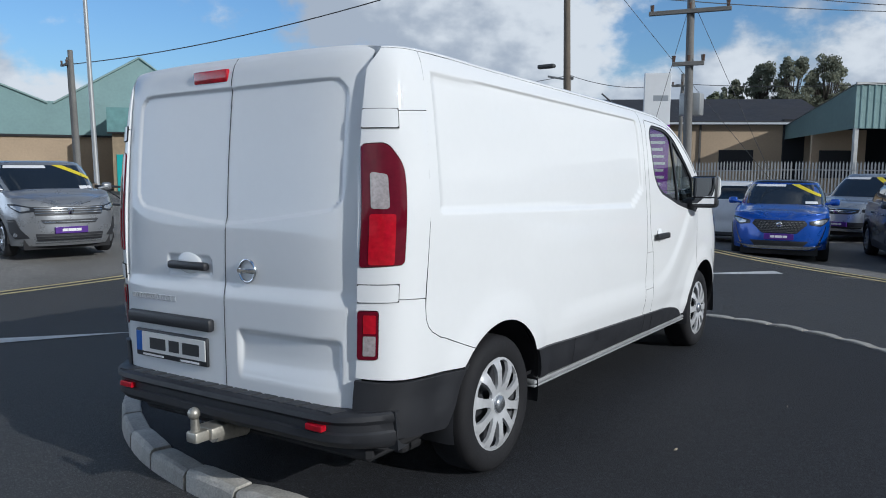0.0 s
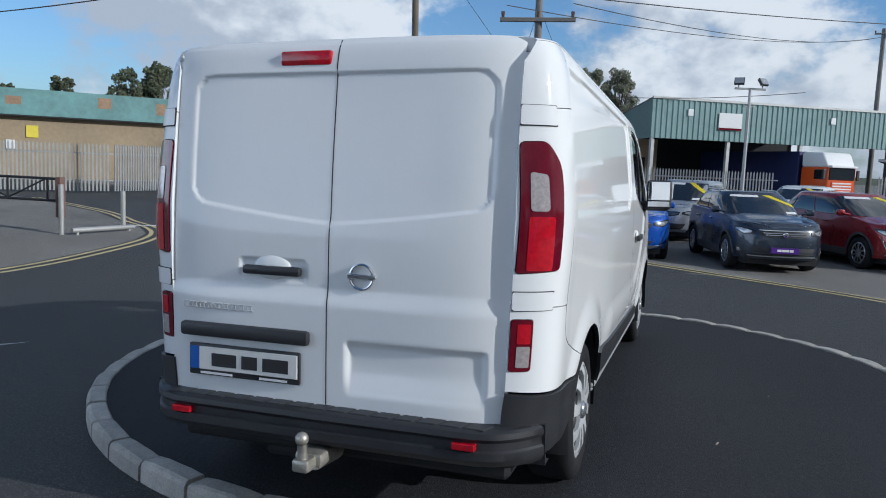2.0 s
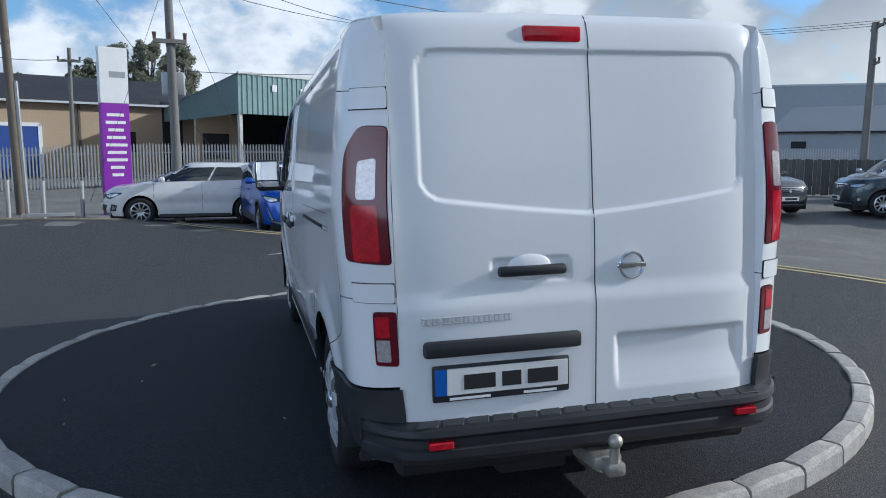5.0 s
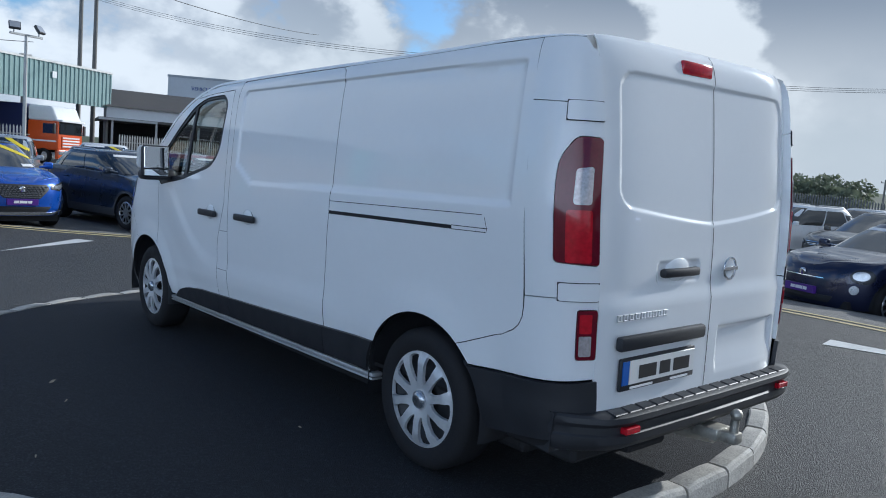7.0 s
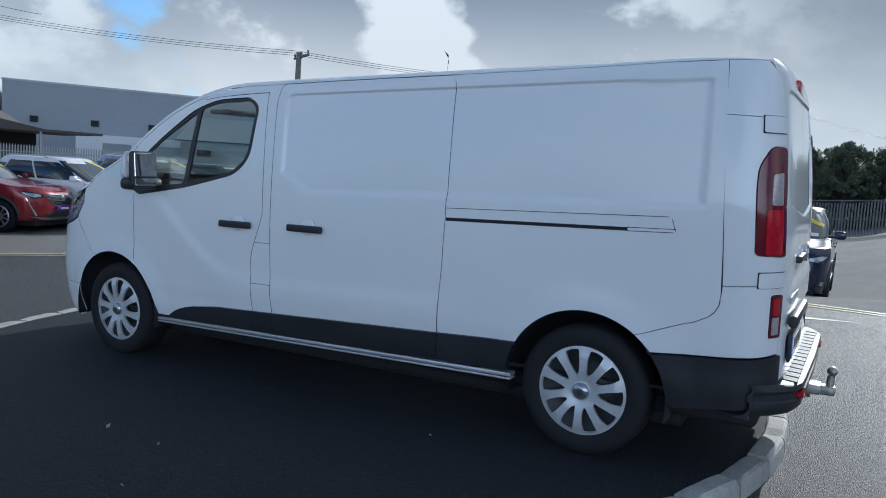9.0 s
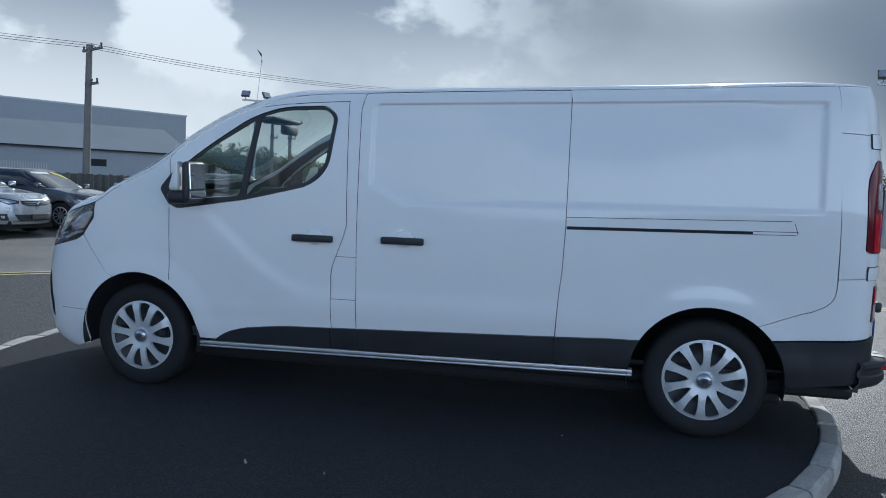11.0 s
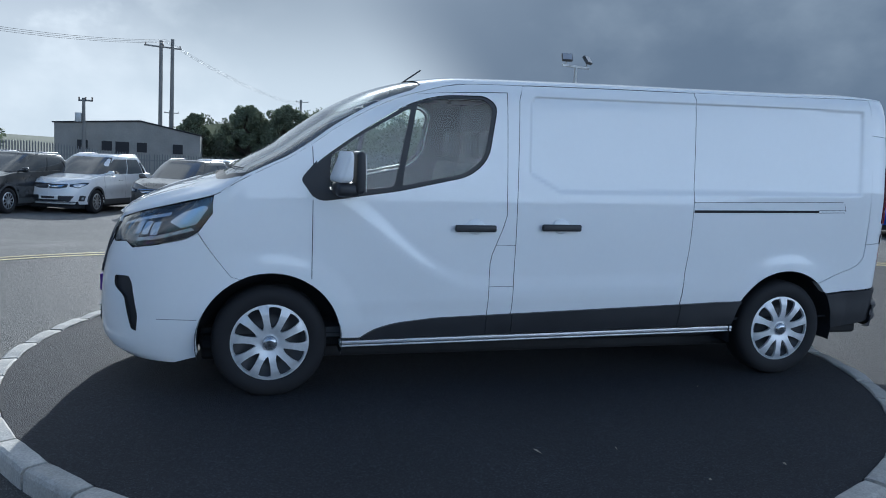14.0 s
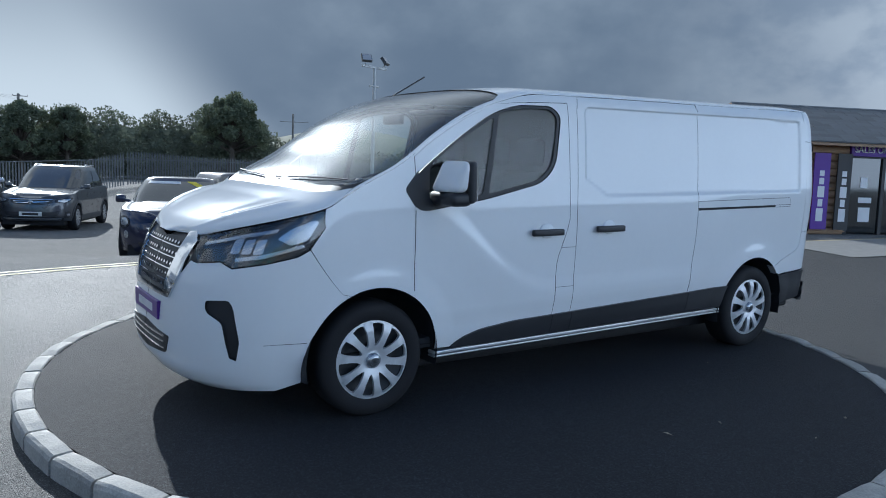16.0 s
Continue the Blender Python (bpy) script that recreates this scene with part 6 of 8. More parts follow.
    N("lamp_lens", inner, M_HEADLAMP, "", 0.014, 0.006, 0.015, both=True)
    pz, gz = 0.45, lip - 0.13
    if grille == "lattice":
        N("grille", [(-0.50, lip - 0.05), (0.50, lip - 0.05), (0.56, lip - 0.12), (0.34, lip - 0.30), (-0.34, lip - 0.30), (-0.56, lip - 0.12)], M_BLACK, "black grille with bright studs", 0.006, 0.012, 0.02)
        studs("grille_studs", 0.34, 0.52, lip - 0.285, lip - 0.07, 13, 7, M_CHROME)
        N("lower_grille", [(-0.60, 0.44), (0.60, 0.44), (0.50, clearance + 0.075), (-0.50, clearance + 0.075)], M_BLACK, "black lower grille", 0.006, 0.012, 0.02)
        N("light_slash", [(1.00, lip - 0.16), (1.03, lip - 0.15), (0.84, 0.37), (0.80, 0.38)], M_CHROME, "pale light slash", 0.014, 0.010, both=True)
        N("skid_trim", [(-0.98, clearance + 0.10), (-0.60, clearance + 0.02), (0.60, clearance + 0.02), (0.98, clearance + 0.10), (0.62, clearance + 0.075), (-0.62, clearance + 0.075)], M_LAMPSILVER, "bright bumper lip", 0.020, 0.014)
        pz = lip - 0.36
    elif grille == "van":
        N("grille", [(-0.66, lip - 0.055), (0.66, lip - 0.055), (0.60, lip - 0.20), (-0.60, lip - 0.20)], M_BLACK, "black grille with chrome bars", 0.006, 0.012, 0.02)
        bars("grille_bar", ((0.62, lip - 0.085, lip - 0.072), (0.61, lip - 0.125, lip - 0.112), (0.60, lip - 0.165, lip - 0.152)), M_CHROME)
        N("bumper_slot", [(-0.52, 0.66), (0.52, 0.66), (0.46, 0.59), (-0.46, 0.59)], M_BLACK, "", 0.006, 0.010, 0.015)
        bars("slot_bar", ((0.49, 0.618, 0.630),), M_CHROME)
        N("lower_grille", [(-0.62, 0.43), (0.62, 0.43), (0.60, 0.31), (-0.60, 0.31)], M_BLACK, "black lower grille", 0.006, 0.010, 0.015)
        bars("lower_bar", ((0.60, 0.385, 0.393), (0.60, 0.345, 0.353)), M_GREYPLASTIC)
        N("fog_panel", [(0.72, 0.36), (1.02, 0.34), (1.16, 0.46), (1.18, 0.66), (0.98, 0.67), (0.90, 0.52)], M_BLACK, "black fog lamp panel", 0.008, 0.012, 0.02, both=True)
        N("light_strip", [(1.02, 0.645), (1.16, 0.635), (1.16, 0.622), (1.02, 0.630)], M_CHROME, "", 0.018, 0.008, both=True)
        N("fog_lamp", [(1.0 + 0.05 * math.cos(a), 0.41 + 0.035 * math.sin(a)) for a in np.linspace(0, 2 * math.pi, 10, endpoint=False)], M_LAMPSILVER, "", 0.018, 0.008, both=True)
        N("skid_trim", [(-0.62, 0.285), (0.62, 0.285), (0.62, 0.30), (-0.62, 0.30)], M_LAMPSILVER, "pale bumper lip", 0.018, 0.012)
        pz = 0.485
    elif grille == "slots":
        N("grille", [(-0.56, lip - 0.05), (0.56, lip - 0.05), (0.50, lip - 0.20), (-0.50, lip - 0.20)], M_BLACK, "black slotted grille", 0.006, 0.012, 0.02)
        for k in range(6):
            a = -0.42 + k * 0.168
            N("grille_fin", [(a - 0.03, lip - 0.185), (a + 0.03, lip - 0.185), (a + 0.03, lip - 0.07), (a - 0.03, lip - 0.07)], M_CHROME, lift=0.020, depth=0.012)
        N("lower_grille", [(-0.70, 0.56), (0.70, 0.56), (0.60, clearance + 0.06), (-0.60, clearance + 0.06)], M_BLACK, "black lower grille", 0.006, 0.012, 0.03)
        bars("lower_bar", ((0.62, 0.40, 0.412), (0.62, 0.34, 0.352)), M_CHROME)
        N("fog_lamp", [(0.86, 0.46), (1.06, 0.44), (1.10, 0.58), (0.92, 0.60)], M_GREYPLASTIC, "", 0.010, 0.010, 0.02, both=True)
        pz = 0.50
    elif grille == "round":
        N("lower_grille", [(-0.60, 0.40), (0.60, 0.40), (0.52, clearance + 0.06), (-0.52, clearance + 0.06)], M_BLACK, "black lower grille", 0.006, 0.012, 0.03)
        bars("chrome_whisker", ((0.40, lip - 0.19, lip - 0.178),), M_CHROME)
        N("side_lamp", [(0.88 + 0.075 * math.cos(a), lip - 0.30 + 0.065 * math.sin(a)) for a in np.linspace(0, 2 * math.pi, 12, endpoint=False)], M_LAMPSILVER, "", 0.012, 0.01, both=True)
    else:
        N("grille", [(-0.56, lip - 0.055), (0.56, lip - 0.055), (0.52, lip - 0.15), (0.30, lip - 0.19), (-0.30, lip - 0.19), (-0.52, lip - 0.15)], M_BLACK, "black grille with a chrome rim", 0.006, 0.012, 0.015)
        bars("grille_bar", ((0.55, lip - 0.068, lip - 0.052), (0.46, lip - 0.115, lip - 0.105), (0.40, lip - 0.150, lip - 0.140)), M_CHROME)
        N("lower_grille", [(-0.74, 0.50), (0.74, 0.50), (0.62, clearance + 0.08), (-0.62, clearance + 0.08)], M_BLACK, "black lower grille", 0.006, 0.012, 0.03)
        bars("lower_bar", ((0.66, 0.385, 0.395),), M_GREYPLASTIC)
        N("fog_lamp", [(0.86, 0.36), (1.04, 0.36), (1.08, 0.50), (0.90, 0.52)], M_BLACK, "", 0.008, 0.010, 0.02, both=True)
        N("fog_lens", [(0.94, 0.40), (1.02, 0.40), (1.04, 0.46), (0.95, 0.47)], M_LAMPSILVER, "", 0.018, 0.006, 0.01, both=True)
        N("skid_trim", [(-0.80, clearance + 0.055), (0.80, clearance + 0.055), (0.76, clearance + 0.078), (-0.76, clearance + 0.078)], M_LAMPSILVER, "pale bumper lip", 0.018, 0.012)
    yb = float(nose(np.array([0.0]), np.array([gz]))[0, 1])
    V, F = lathe([(0.0, 0.0), (0.0, 0.055), (0.03, 0.050), (0.032, 0.0)], 16)
    link_mesh("badge", V, F, M_CHROME, root, "", True, pose(0, yb + 0.004, gz, 0, 0, 90))
    yb = float(nose(np.array([0.0]), np.array([pz]))[0, 1])
    pl = part("plate", boxed((-0.26, yb - 0.03, pz - 0.055), (0.26, yb + 0.036, pz + 0.055), 0.004, 1), plate, root, "purple dealer plate" if plate == M_PURPLE else "white number plate")
    if plate == M_PURPLE:
        for x0, x1 in ((-0.15, -0.08), (-0.07, 0.06), (0.07, 0.15)):
            part("plate_bar", boxed((x0, yb + 0.034, pz - 0.02), (x1, yb + 0.0385, pz + 0.025)), M_WHITEINK, pl)
    elif plate == M_PLATE:
        part("plate_bar", boxed((-0.19, yb + 0.034, pz - 0.03), (0.19, yb + 0.0385, pz + 0.03)), M_INK, pl)
    return root


P_BLUE = paint("blue_paint", (0.006, 0.075, 0.42))
P_RED = paint("red_paint", (0.24, 0.008, 0.014))
P_WHITE = paint("white_car_paint", (0.70, 0.70, 0.70), 0.0)
P_SILVER = paint("silver_paint", (0.42, 0.45, 0.49), 0.6)
P_GREY = paint("grey_paint", (0.075, 0.080, 0.090), 0.5)
P_NAVY = paint("navy_paint", (0.010, 0.014, 0.045), 0.4)
P_BLACK = paint("black_paint", (0.010, 0.011, 0.013), 0.3)
P_BROWN = paint("brown_grey_paint", (0.085, 0.078, 0.070), 0.5)
SUV = dict(H=1.60, hood=1.03, lip=0.88, belt=1.08, tail_h=1.10, clearance=0.27)
build_car("small_suv", "bright blue small crossover with a yellow windscreen sticker", (-0.02, 12.43), -82, P_BLUE, 4.30, 1.77, **{**SUV, "H": 1.55}, grille="lattice", roof=P_BLACK)
build_car("small_suv", "dark grey-blue crossover with a purple dealer plate", (2.94, 12.21), -75, paint("slate_paint", (0.030, 0.042, 0.065), 0.5), 4.14, 1.76, **{**SUV, "H": 1.52}, rails=True)
build_car("small_suv", "dark red crossover with a wide grille", (5.71, 13.88), -64, P_RED, 4.30, 1.77, **{**SUV, "H": 1.55}, grille="lattice")
build_car("small_suv", "white compact off-roader parked in the row", (7.58, 13.29), -72, P_WHITE, 4.18, 1.775, **SUV, rails=True, plate=M_PLATE, grille="slots")
build_car("large_suv", "silver family off-roader with roof rails", (10.32, 13.89), -86, P_SILVER, 4.60, 1.845, **{**SUV, "H": 1.68, "belt": 1.12}, rails=True, plate=M_GAP)
build_car("small_suv", "dark blue-grey crossover at the end of the row", (12.6, 13.6), -88, P_GREY, 4.42, 1.80, H=1.50, belt=1.02, plate=M_PLATE)
build_car("large_suv", "silver-grey off-roader behind the first row", (0.35, 17.7), -105, P_SILVER, 4.5, 1.84, **{**SUV, "H": 1.66})
build_car("hatchback", "white hatchback parked beside the tall sign", (-4.55, 16.3), 184, P_WHITE, 4.10, 1.75, H=1.48, clad=False, plate=M_PLATE, sticker=False)
build_car("hatchback", "white hatchback behind the second row", (3.6, 20.6), -110, P_WHITE, 4.10, 1.75, H=1.46, clad=False)
build_car("saloon_car", "black saloon waiting at the side road", (-8.75, 13.15), -52, P_BLACK, 4.78, 1.84, H=1.40, hood=0.92, lip=0.74, belt=0.94, tail_h=1.0, clad=False, plate=M_PLATE, sticker=False, group="cars on the road")
build_car("hatchback", "dark navy hatchback with oval headlamps and a dealer plate", (8.12, 2.32), 160, P_NAVY, 4.06, 1.72, H=1.45, hood=0.98, lip=0.82, belt=1.0, clad=False, front_n=2.3, grille="round")
build_car("small_suv", "dark blue crossover facing the road", (7.95, 0.2), 181, P_NAVY, 4.23, 1.82, **{**SUV, "H": 1.57})
build_car("large_suv", "dark grey off-roader with roof rails in the back row", (17.25, 3.40), 157, P_GREY, 4.53, 1.84, **{**SUV, "H": 1.70}, rails=True, plate=M_PLATE, sticker=False)
build_car("people_carrier", "dark brown-grey people carrier with roof rails", (17.1, 5.98), 160, P_BROWN, 4.38, 1.83, H=1.62, hood=1.02, lip=0.82, belt=1.04, cowl=0.27, roof_f=0.05, clad=False, rails=True, plate=M_PLATEBLUE, sticker=False)
build_car("large_suv", "white off-roader with a dark roof in the back row", (17.5, 8.72), 160, P_WHITE, 4.50, 1.84, **{**SUV, "H": 1.67}, rails=True, plate=M_PLATE, sticker=False)
build_car("small_suv", "black crossover with a bright V grille in the back row", (16.2, 10.62), 160, P_BLACK, 4.38, 1.81, **SUV, rails=True, plate=M_PLATE, sticker=False)
build_car("saloon_car", "silver saloon parked far back on the forecourt", (17.6, 16.4), 200, P_SILVER, 4.60, 1.82, H=1.42, belt=0.96, hood=0.92, lip=0.74, clad=False, plate=M_PLATE, sticker=False)
build_car("small_suv", "blue crossover parked beside the sales cabin", (11.5, -10.8), -14.5, P_BLUE, 4.3, 1.80, **SUV)
build_car("small_suv", "blue-grey crossover in the back row", (15.5, 12.25), 160, paint("blue_grey_paint", (0.11, 0.135, 0.165), 0.5), 4.38, 1.81, **SUV, rails=True, plate=M_PLATE, sticker=False)
build_car("small_suv", "dark teal crossover at the end of the back row", (14.3, 13.9), 157, paint("teal_grey_paint", (0.035, 0.055, 0.065), 0.5), 4.38, 1.81, **SUV, rails=True, plate=M_PLATE, sticker=False)
build_car("large_suv", "pale grey off-roader far back by the fence", (24.0, 8.2), 184, P_SILVER, 4.5, 1.84, **{**SUV, "H": 1.66}, plate=M_PLATE, sticker=False)
build_car("large_suv", "silver off-roader far back by the fence", (23.0, 4.4), 184, P_SILVER, 4.5, 1.84, **{**SUV, "H": 1.66}, plate=M_PLATE, sticker=False)
# grey delivery van on the far side of the road
build_car("panel_van", "grey delivery van with a purple dealer plate", (-9.72, 4.10), -14, paint("van_grey_paint", (0.26, 0.27, 0.285), 0.5), 4.60, 1.78, H=1.64, wr=0.315, hood=1.10, lip=0.93, belt=1.12, tail_h=1.15, cowl=0.33, roof_f=0.14, roof_r=-0.47, tail_r=-0.492, clad=False, clearance=0.22, grille="van", tumble=0.89)

# ---------------------------------------------------------------- buildings
M_BEIGE = material("beige_render", (0.40, 0.305, 0.21), 0.9, var=0.14, scale=0.35, fine=9, bump=0.1)
M_SLATE = material("dark_roof_sheets", (0.030, 0.030, 0.034), 0.7, var=0.25, scale=0.5, fine=6)
M_TEAL = material("teal_cladding", (0.19, 0.30, 0.30), 0.55, var=0.12, scale=0.5, fine=7)
M_TEALPALE = material("pale_teal_sheet", (0.24, 0.34, 0.33), 0.6, var=0.12, scale=0.4, fine=5)
M_TURQ = material("turquoise_door", (0.02, 0.36, 0.36), 0.6, var=0.1, scale=0.8)
M_BLUEDOOR = material("blue_door", (0.02, 0.06, 0.26), 0.6, var=0.1, scale=0.8)
M_GREYCLAD = material("grey_cladding", (0.30, 0.325, 0.35), 0.6, var=0.08, scale=0.2, fine=3)
M_PALECLAD = material("pale_grey_cladding", (0.46, 0.49, 0.52), 0.6, var=0.06, scale=0.2, fine=3)
# near-black for panes and trim; on open sheds' backs it stands for shade
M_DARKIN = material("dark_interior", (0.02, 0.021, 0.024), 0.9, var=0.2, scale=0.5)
M_OLDROOF = material("weathered_roof", (0.085, 0.078, 0.072), 0.85, var=0.3, scale=0.4, fine=5)
M_GALV = material("galvanised_steel", (0.40, 0.41, 0.41), 0.5, 0.5, var=0.15, scale=3, fine=30)
M_LOG = material("timber_log", (0.34, 0.225, 0.14), 0.75, var=0.3, scale=1.5, fine=18, bump=0.2, random_tint=0.2)
M_SHINGLE = material("felt_shingle", (0.13, 0.135, 0.14), 0.9, var=0.25, scale=2, fine=14, random_tint=0.18)
M_PURPLESIGN = material("purple_banner", (0.10, 0.022, 0.30), 0.5, var=0.06)
M_MAGENTA = material("magenta_sign", (0.22, 0.02, 0.36), 0.45, var=0.06)
M_SIGNWHITE = material("white_sign_panel", (0.72, 0.73, 0.74), 0.5, var=0.04)
M_SIGNYELLOW = material("yellow_sign", (0.70, 0.58, 0.06), 0.5, var=0.06)
M_TRUCKBLUE = material("navy_tarpaulin", (0.010, 0.018, 0.085), 0.55, var=0.15, scale=0.8)
M_ORANGE = material("orange_paint", (0.62, 0.085, 0.010), 0.35, var=0.05, coat=0.5)
M_CONCRETE = material("grey_block_wall", (0.22, 0.215, 0.20), 0.9, var=0.2, scale=1.0, fine=12)


def frame_of(a, b):
    """A pose with x along the wall from a to b, y into the building, at ground level; and the wall's length."""
    d = Vector((b[0] - a[0], b[1] - a[1], 0))
    return pose(a[0], a[1], ground_z(*a), 0, 0, math.degrees(math.atan2(d.y, d.x))), d.length


def prism(parent, name, mat, outline, y0, y1, label=""):
    """A solid from an (x, z) outline pushed from y0 to y1."""
    n = len(outline)
    V = [(x, y0, z) for x, z in outline] + [(x, y1, z) for x, z in outline]
    F = [tuple(range(n)), tuple(range(2 * n - 1, n - 1, -1))] + [(k, n + k, n + (k + 1) % n, (k + 1) % n) for k in range(n)]
    bm = bmesh.new()
    vs = [bm.verts.new(v) for v in V]
    for f in F:
        bm.faces.new([vs[i] for i in f])
    bmesh.ops.recalc_face_normals(bm, faces=bm.faces)
    return part(name, bm, mat, parent, label)


def block(parent, name, mat, lo, hi, bevel=0.0, label=""):
    return part(name, boxed(lo, hi, bevel, 1), mat, parent, label)


def ribs(parent, name, mat, x0, x1, y, z0, z1, pitch=0.3, depth=0.04, label=""):
    """A sheet of ribbed cladding in the plane of the wall."""
    V, F, k = [], [], 0
    x = x0
    while x < x1 - 1e-6:
        for xx, yy in ((x, y), (x + pitch * 0.55, y), (x + pitch * 0.65, y - depth), (x + pitch * 0.9, y - depth)):
            V += [(min(xx, x1), yy, z0), (min(xx, x1), yy, z1)]
        x += pitch
    V += [(x1, y, z0), (x1, y, z1)]
    F = [(2 * i, 2 * i + 2, 2 * i + 3, 2 * i + 1) for i in range(len(V) // 2 - 1)]
    return link_mesh(name, V, F, mat, parent, label)


def text_on(name, words, m, size, mat, parent, label="", depth=0.01):
    cu = bpy.data.curves.new(name, "FONT")
    cu.body, cu.size, cu.extrude, cu.align_x, cu.align_y = words, size, depth, "CENTER", "CENTER"
    cu.materials.append(mat)
    ob = new(name, cu)
    ob.parent = parent
    ob.matrix_local = m
    if label:
        tagged(ob, label)
    return ob


FACE = Euler((radians(90), 0, 0)).to_matrix().to_4x4()          # lays lettering on a wall's face


def wall_thing(name, a, b, label, category="building"):
    m, n = frame_of(a, b)
    return thing(name, m, label, category), n


# beige warehouse with a black roof, along the far side of the yard
wh, n = wall_thing("warehouse", (-24.6, 37.1), (-3.6, 47.6), "long beige warehouse with a black pitched roof behind the fence")
block(wh, "wall", M_BEIGE, (0, 0, 0), (n, 14, 4.35))
prism(wh, "roof", M_SLATE, [(-0.3, 4.30), (-0.3, 4.5), (-0.3, 4.5), (n + 0.3, 4.5), (n + 0.3, 4.3)], -0.35, 14, "black sheet roof")
V = [(-0.4, -0.4, 4.42), (n + 0.4, -0.4, 4.42), (n + 0.4, 6.5, 6.35), (-0.4, 6.5, 6.35), (-0.4, 14.4, 4.42), (n + 0.4, 14.4, 4.42)]
link_mesh("roof_slope", V, [(0, 1, 2, 3), (3, 2, 5, 4), (0, 3, 4), (1, 5, 2)], M_SLATE, wh)
block(wh, "gutter", M_PALECLAD, (-0.4, -0.52, 4.30), (n + 0.4, -0.40, 4.42))
block(wh, "corner_pipe", M_SIGNWHITE, (-0.02, -0.10, 0), (0.12, -0.02, 4.3))
for x in (6.3, 9.1, 16.0):
    block(wh, "down_pipe", M_OLDROOF, (x, -0.12, 0), (x + 0.12, -0.02, 4.3))
d = block(wh, "door", M_TURQ, (5.55, -0.06, 0), (6.55, 0.05, 2.05), label="turquoise side door")
block(wh, "blue_shutter", M_BLUEDOOR, (9.7, -0.05, 0), (13.9, 0.05, 3.0), label="blue roller shutter")
for lo, hi in (((9.5, -0.08, 0), (9.7, 0.02, 3.2)), ((13.9, -0.08, 0), (14.1, 0.02, 3.2)), ((9.5, -0.08, 3.0), (14.1, 0.02, 3.2))):
    block(wh, "shutter_frame", M_SIGNWHITE, lo, hi)
block(wh, "window", M_DARKIN, (17.2, -0.04, 1.6), (19.2, 0.04, 2.8), label="dark window")

# open teal shed with a deep clad fascia
sh, n = wall_thing("canopy_shed", (-1.4, 38.5), (11.8, 46.9), "teal clad open shed with a deep fascia over dark bays")
ribs(sh, "fascia", M_TEAL, 0, n, 0.0, 3.45, 5.55, 0.32, 0.05, "ribbed teal fascia")
block(sh, "fascia_trim", M_GALV, (-0.05, -0.08, 5.50), (n + 0.05, 0.05, 5.62))
# near-black sheet: the shade behind the fascia is in its colour
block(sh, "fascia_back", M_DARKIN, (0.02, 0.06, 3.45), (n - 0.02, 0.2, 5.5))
prism(sh, "side_fascia", M_TEALPALE, [(0, 3.45), (0, 5.55), (-0.02, 5.55), (-0.02, 3.45)], 0, 0.02)
V = [(0, 0, 3.45), (0, 0, 5.55), (0.5, 9.5, 3.9), (0.5, 9.5, 3.2)]
link_mesh("side_cladding", V, [(0, 1, 2, 3), (3, 2, 1, 0)], M_TEALPALE, sh, "pale teal side cladding")
link_mesh("roof_sheet", [(-0.1, -0.05, 5.56), (n, -0.05, 5.56), (n, 12, 4.6), (0.5, 9.5, 3.95)], [(0, 1, 2, 3), (3, 2, 1, 0)], M_GREYCLAD, sh)
# wall coloured near-black in place of the shade inside the bays
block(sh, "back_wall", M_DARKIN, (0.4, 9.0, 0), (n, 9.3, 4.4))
block(sh, "side_wall", M_BEIGE, (0.3, 5.0, 0), (3.2, 5.2, 3.6))
block(sh, "dark_window", M_DARKIN, (0.7, 4.92, 1.0), (2.4, 5.02, 2.5))
for x in (0.05, 4.6, 9.2, n - 0.25):
    block(sh, "post", M_GALV, (x, 0.05, 0), (x + 0.18, 0.25, 3.5))
block(sh, "notice", M_SIGNWHITE, (2.05, -0.09, 4.70), (2.35, -0.06, 5.05))
sg = block(sh, "sign_board", M_SIGNWHITE, (3.9, -0.12, 4.05), (5.3, -0.07, 4.95), label="white sign board with a red and green foot")
block(sh, "sign_foot", M_RED, (3.9, -0.125, 4.05), (5.3, -0.115, 4.16))
block(sh, "notice", M_SIGNWHITE, (11.0, -0.09, 4.70), (11.3, -0.06, 5.05))

# lorry standing in front of the shed
lorry = thing("lorry", pose(8.46, 42.1, ground_z(8.46, 42.1), 0, 0, -52) @ Matrix.Diagonal((0.83, 0.83, 0.83, 1)), "lorry with an orange and white cab and navy curtain-sided trailer", "lorry")
bm = boxed((-12.8, -1.25, 1.05), (-2.6, 1.25, 3.75), 0.05, 2)
part("trailer", bm, M_TRUCKBLUE, lorry, "navy curtain-sided trailer")
bm = bmesh.new()
box(bm, (-2.4, -1.2, 0.9), (-0.15, 1.2, 2.75), 0.12, 3)
part("cab", bm, M_ORANGE, lorry, "orange cab", smooth=True)
bm = boxed((-2.4, -1.2, 2.72), (-0.25, 1.2, 3.70), 0.16, 3)
for v in bm.verts:                                              # the fairing slopes back over the screen
    if v.co.z > 3.1:
        v.co.x -= 0.75 * (v.co.z - 3.1) * max(0.0, (v.co.x + 2.4) / 2.15)
part("cab_roof", bm, M_SIGNWHITE, lorry, "white roof fairing", smooth=True)
part("windscreen", boxed((-0.30, -1.08, 1.92), (-0.10, 1.08, 2.72), 0.06, 3), M_CARGLASS, lorry)
part("sun_visor", boxed((-0.35, -1.10, 2.72), (0.08, 1.10, 2.86), 0.03, 2), M_SIGNWHITE, lorry)
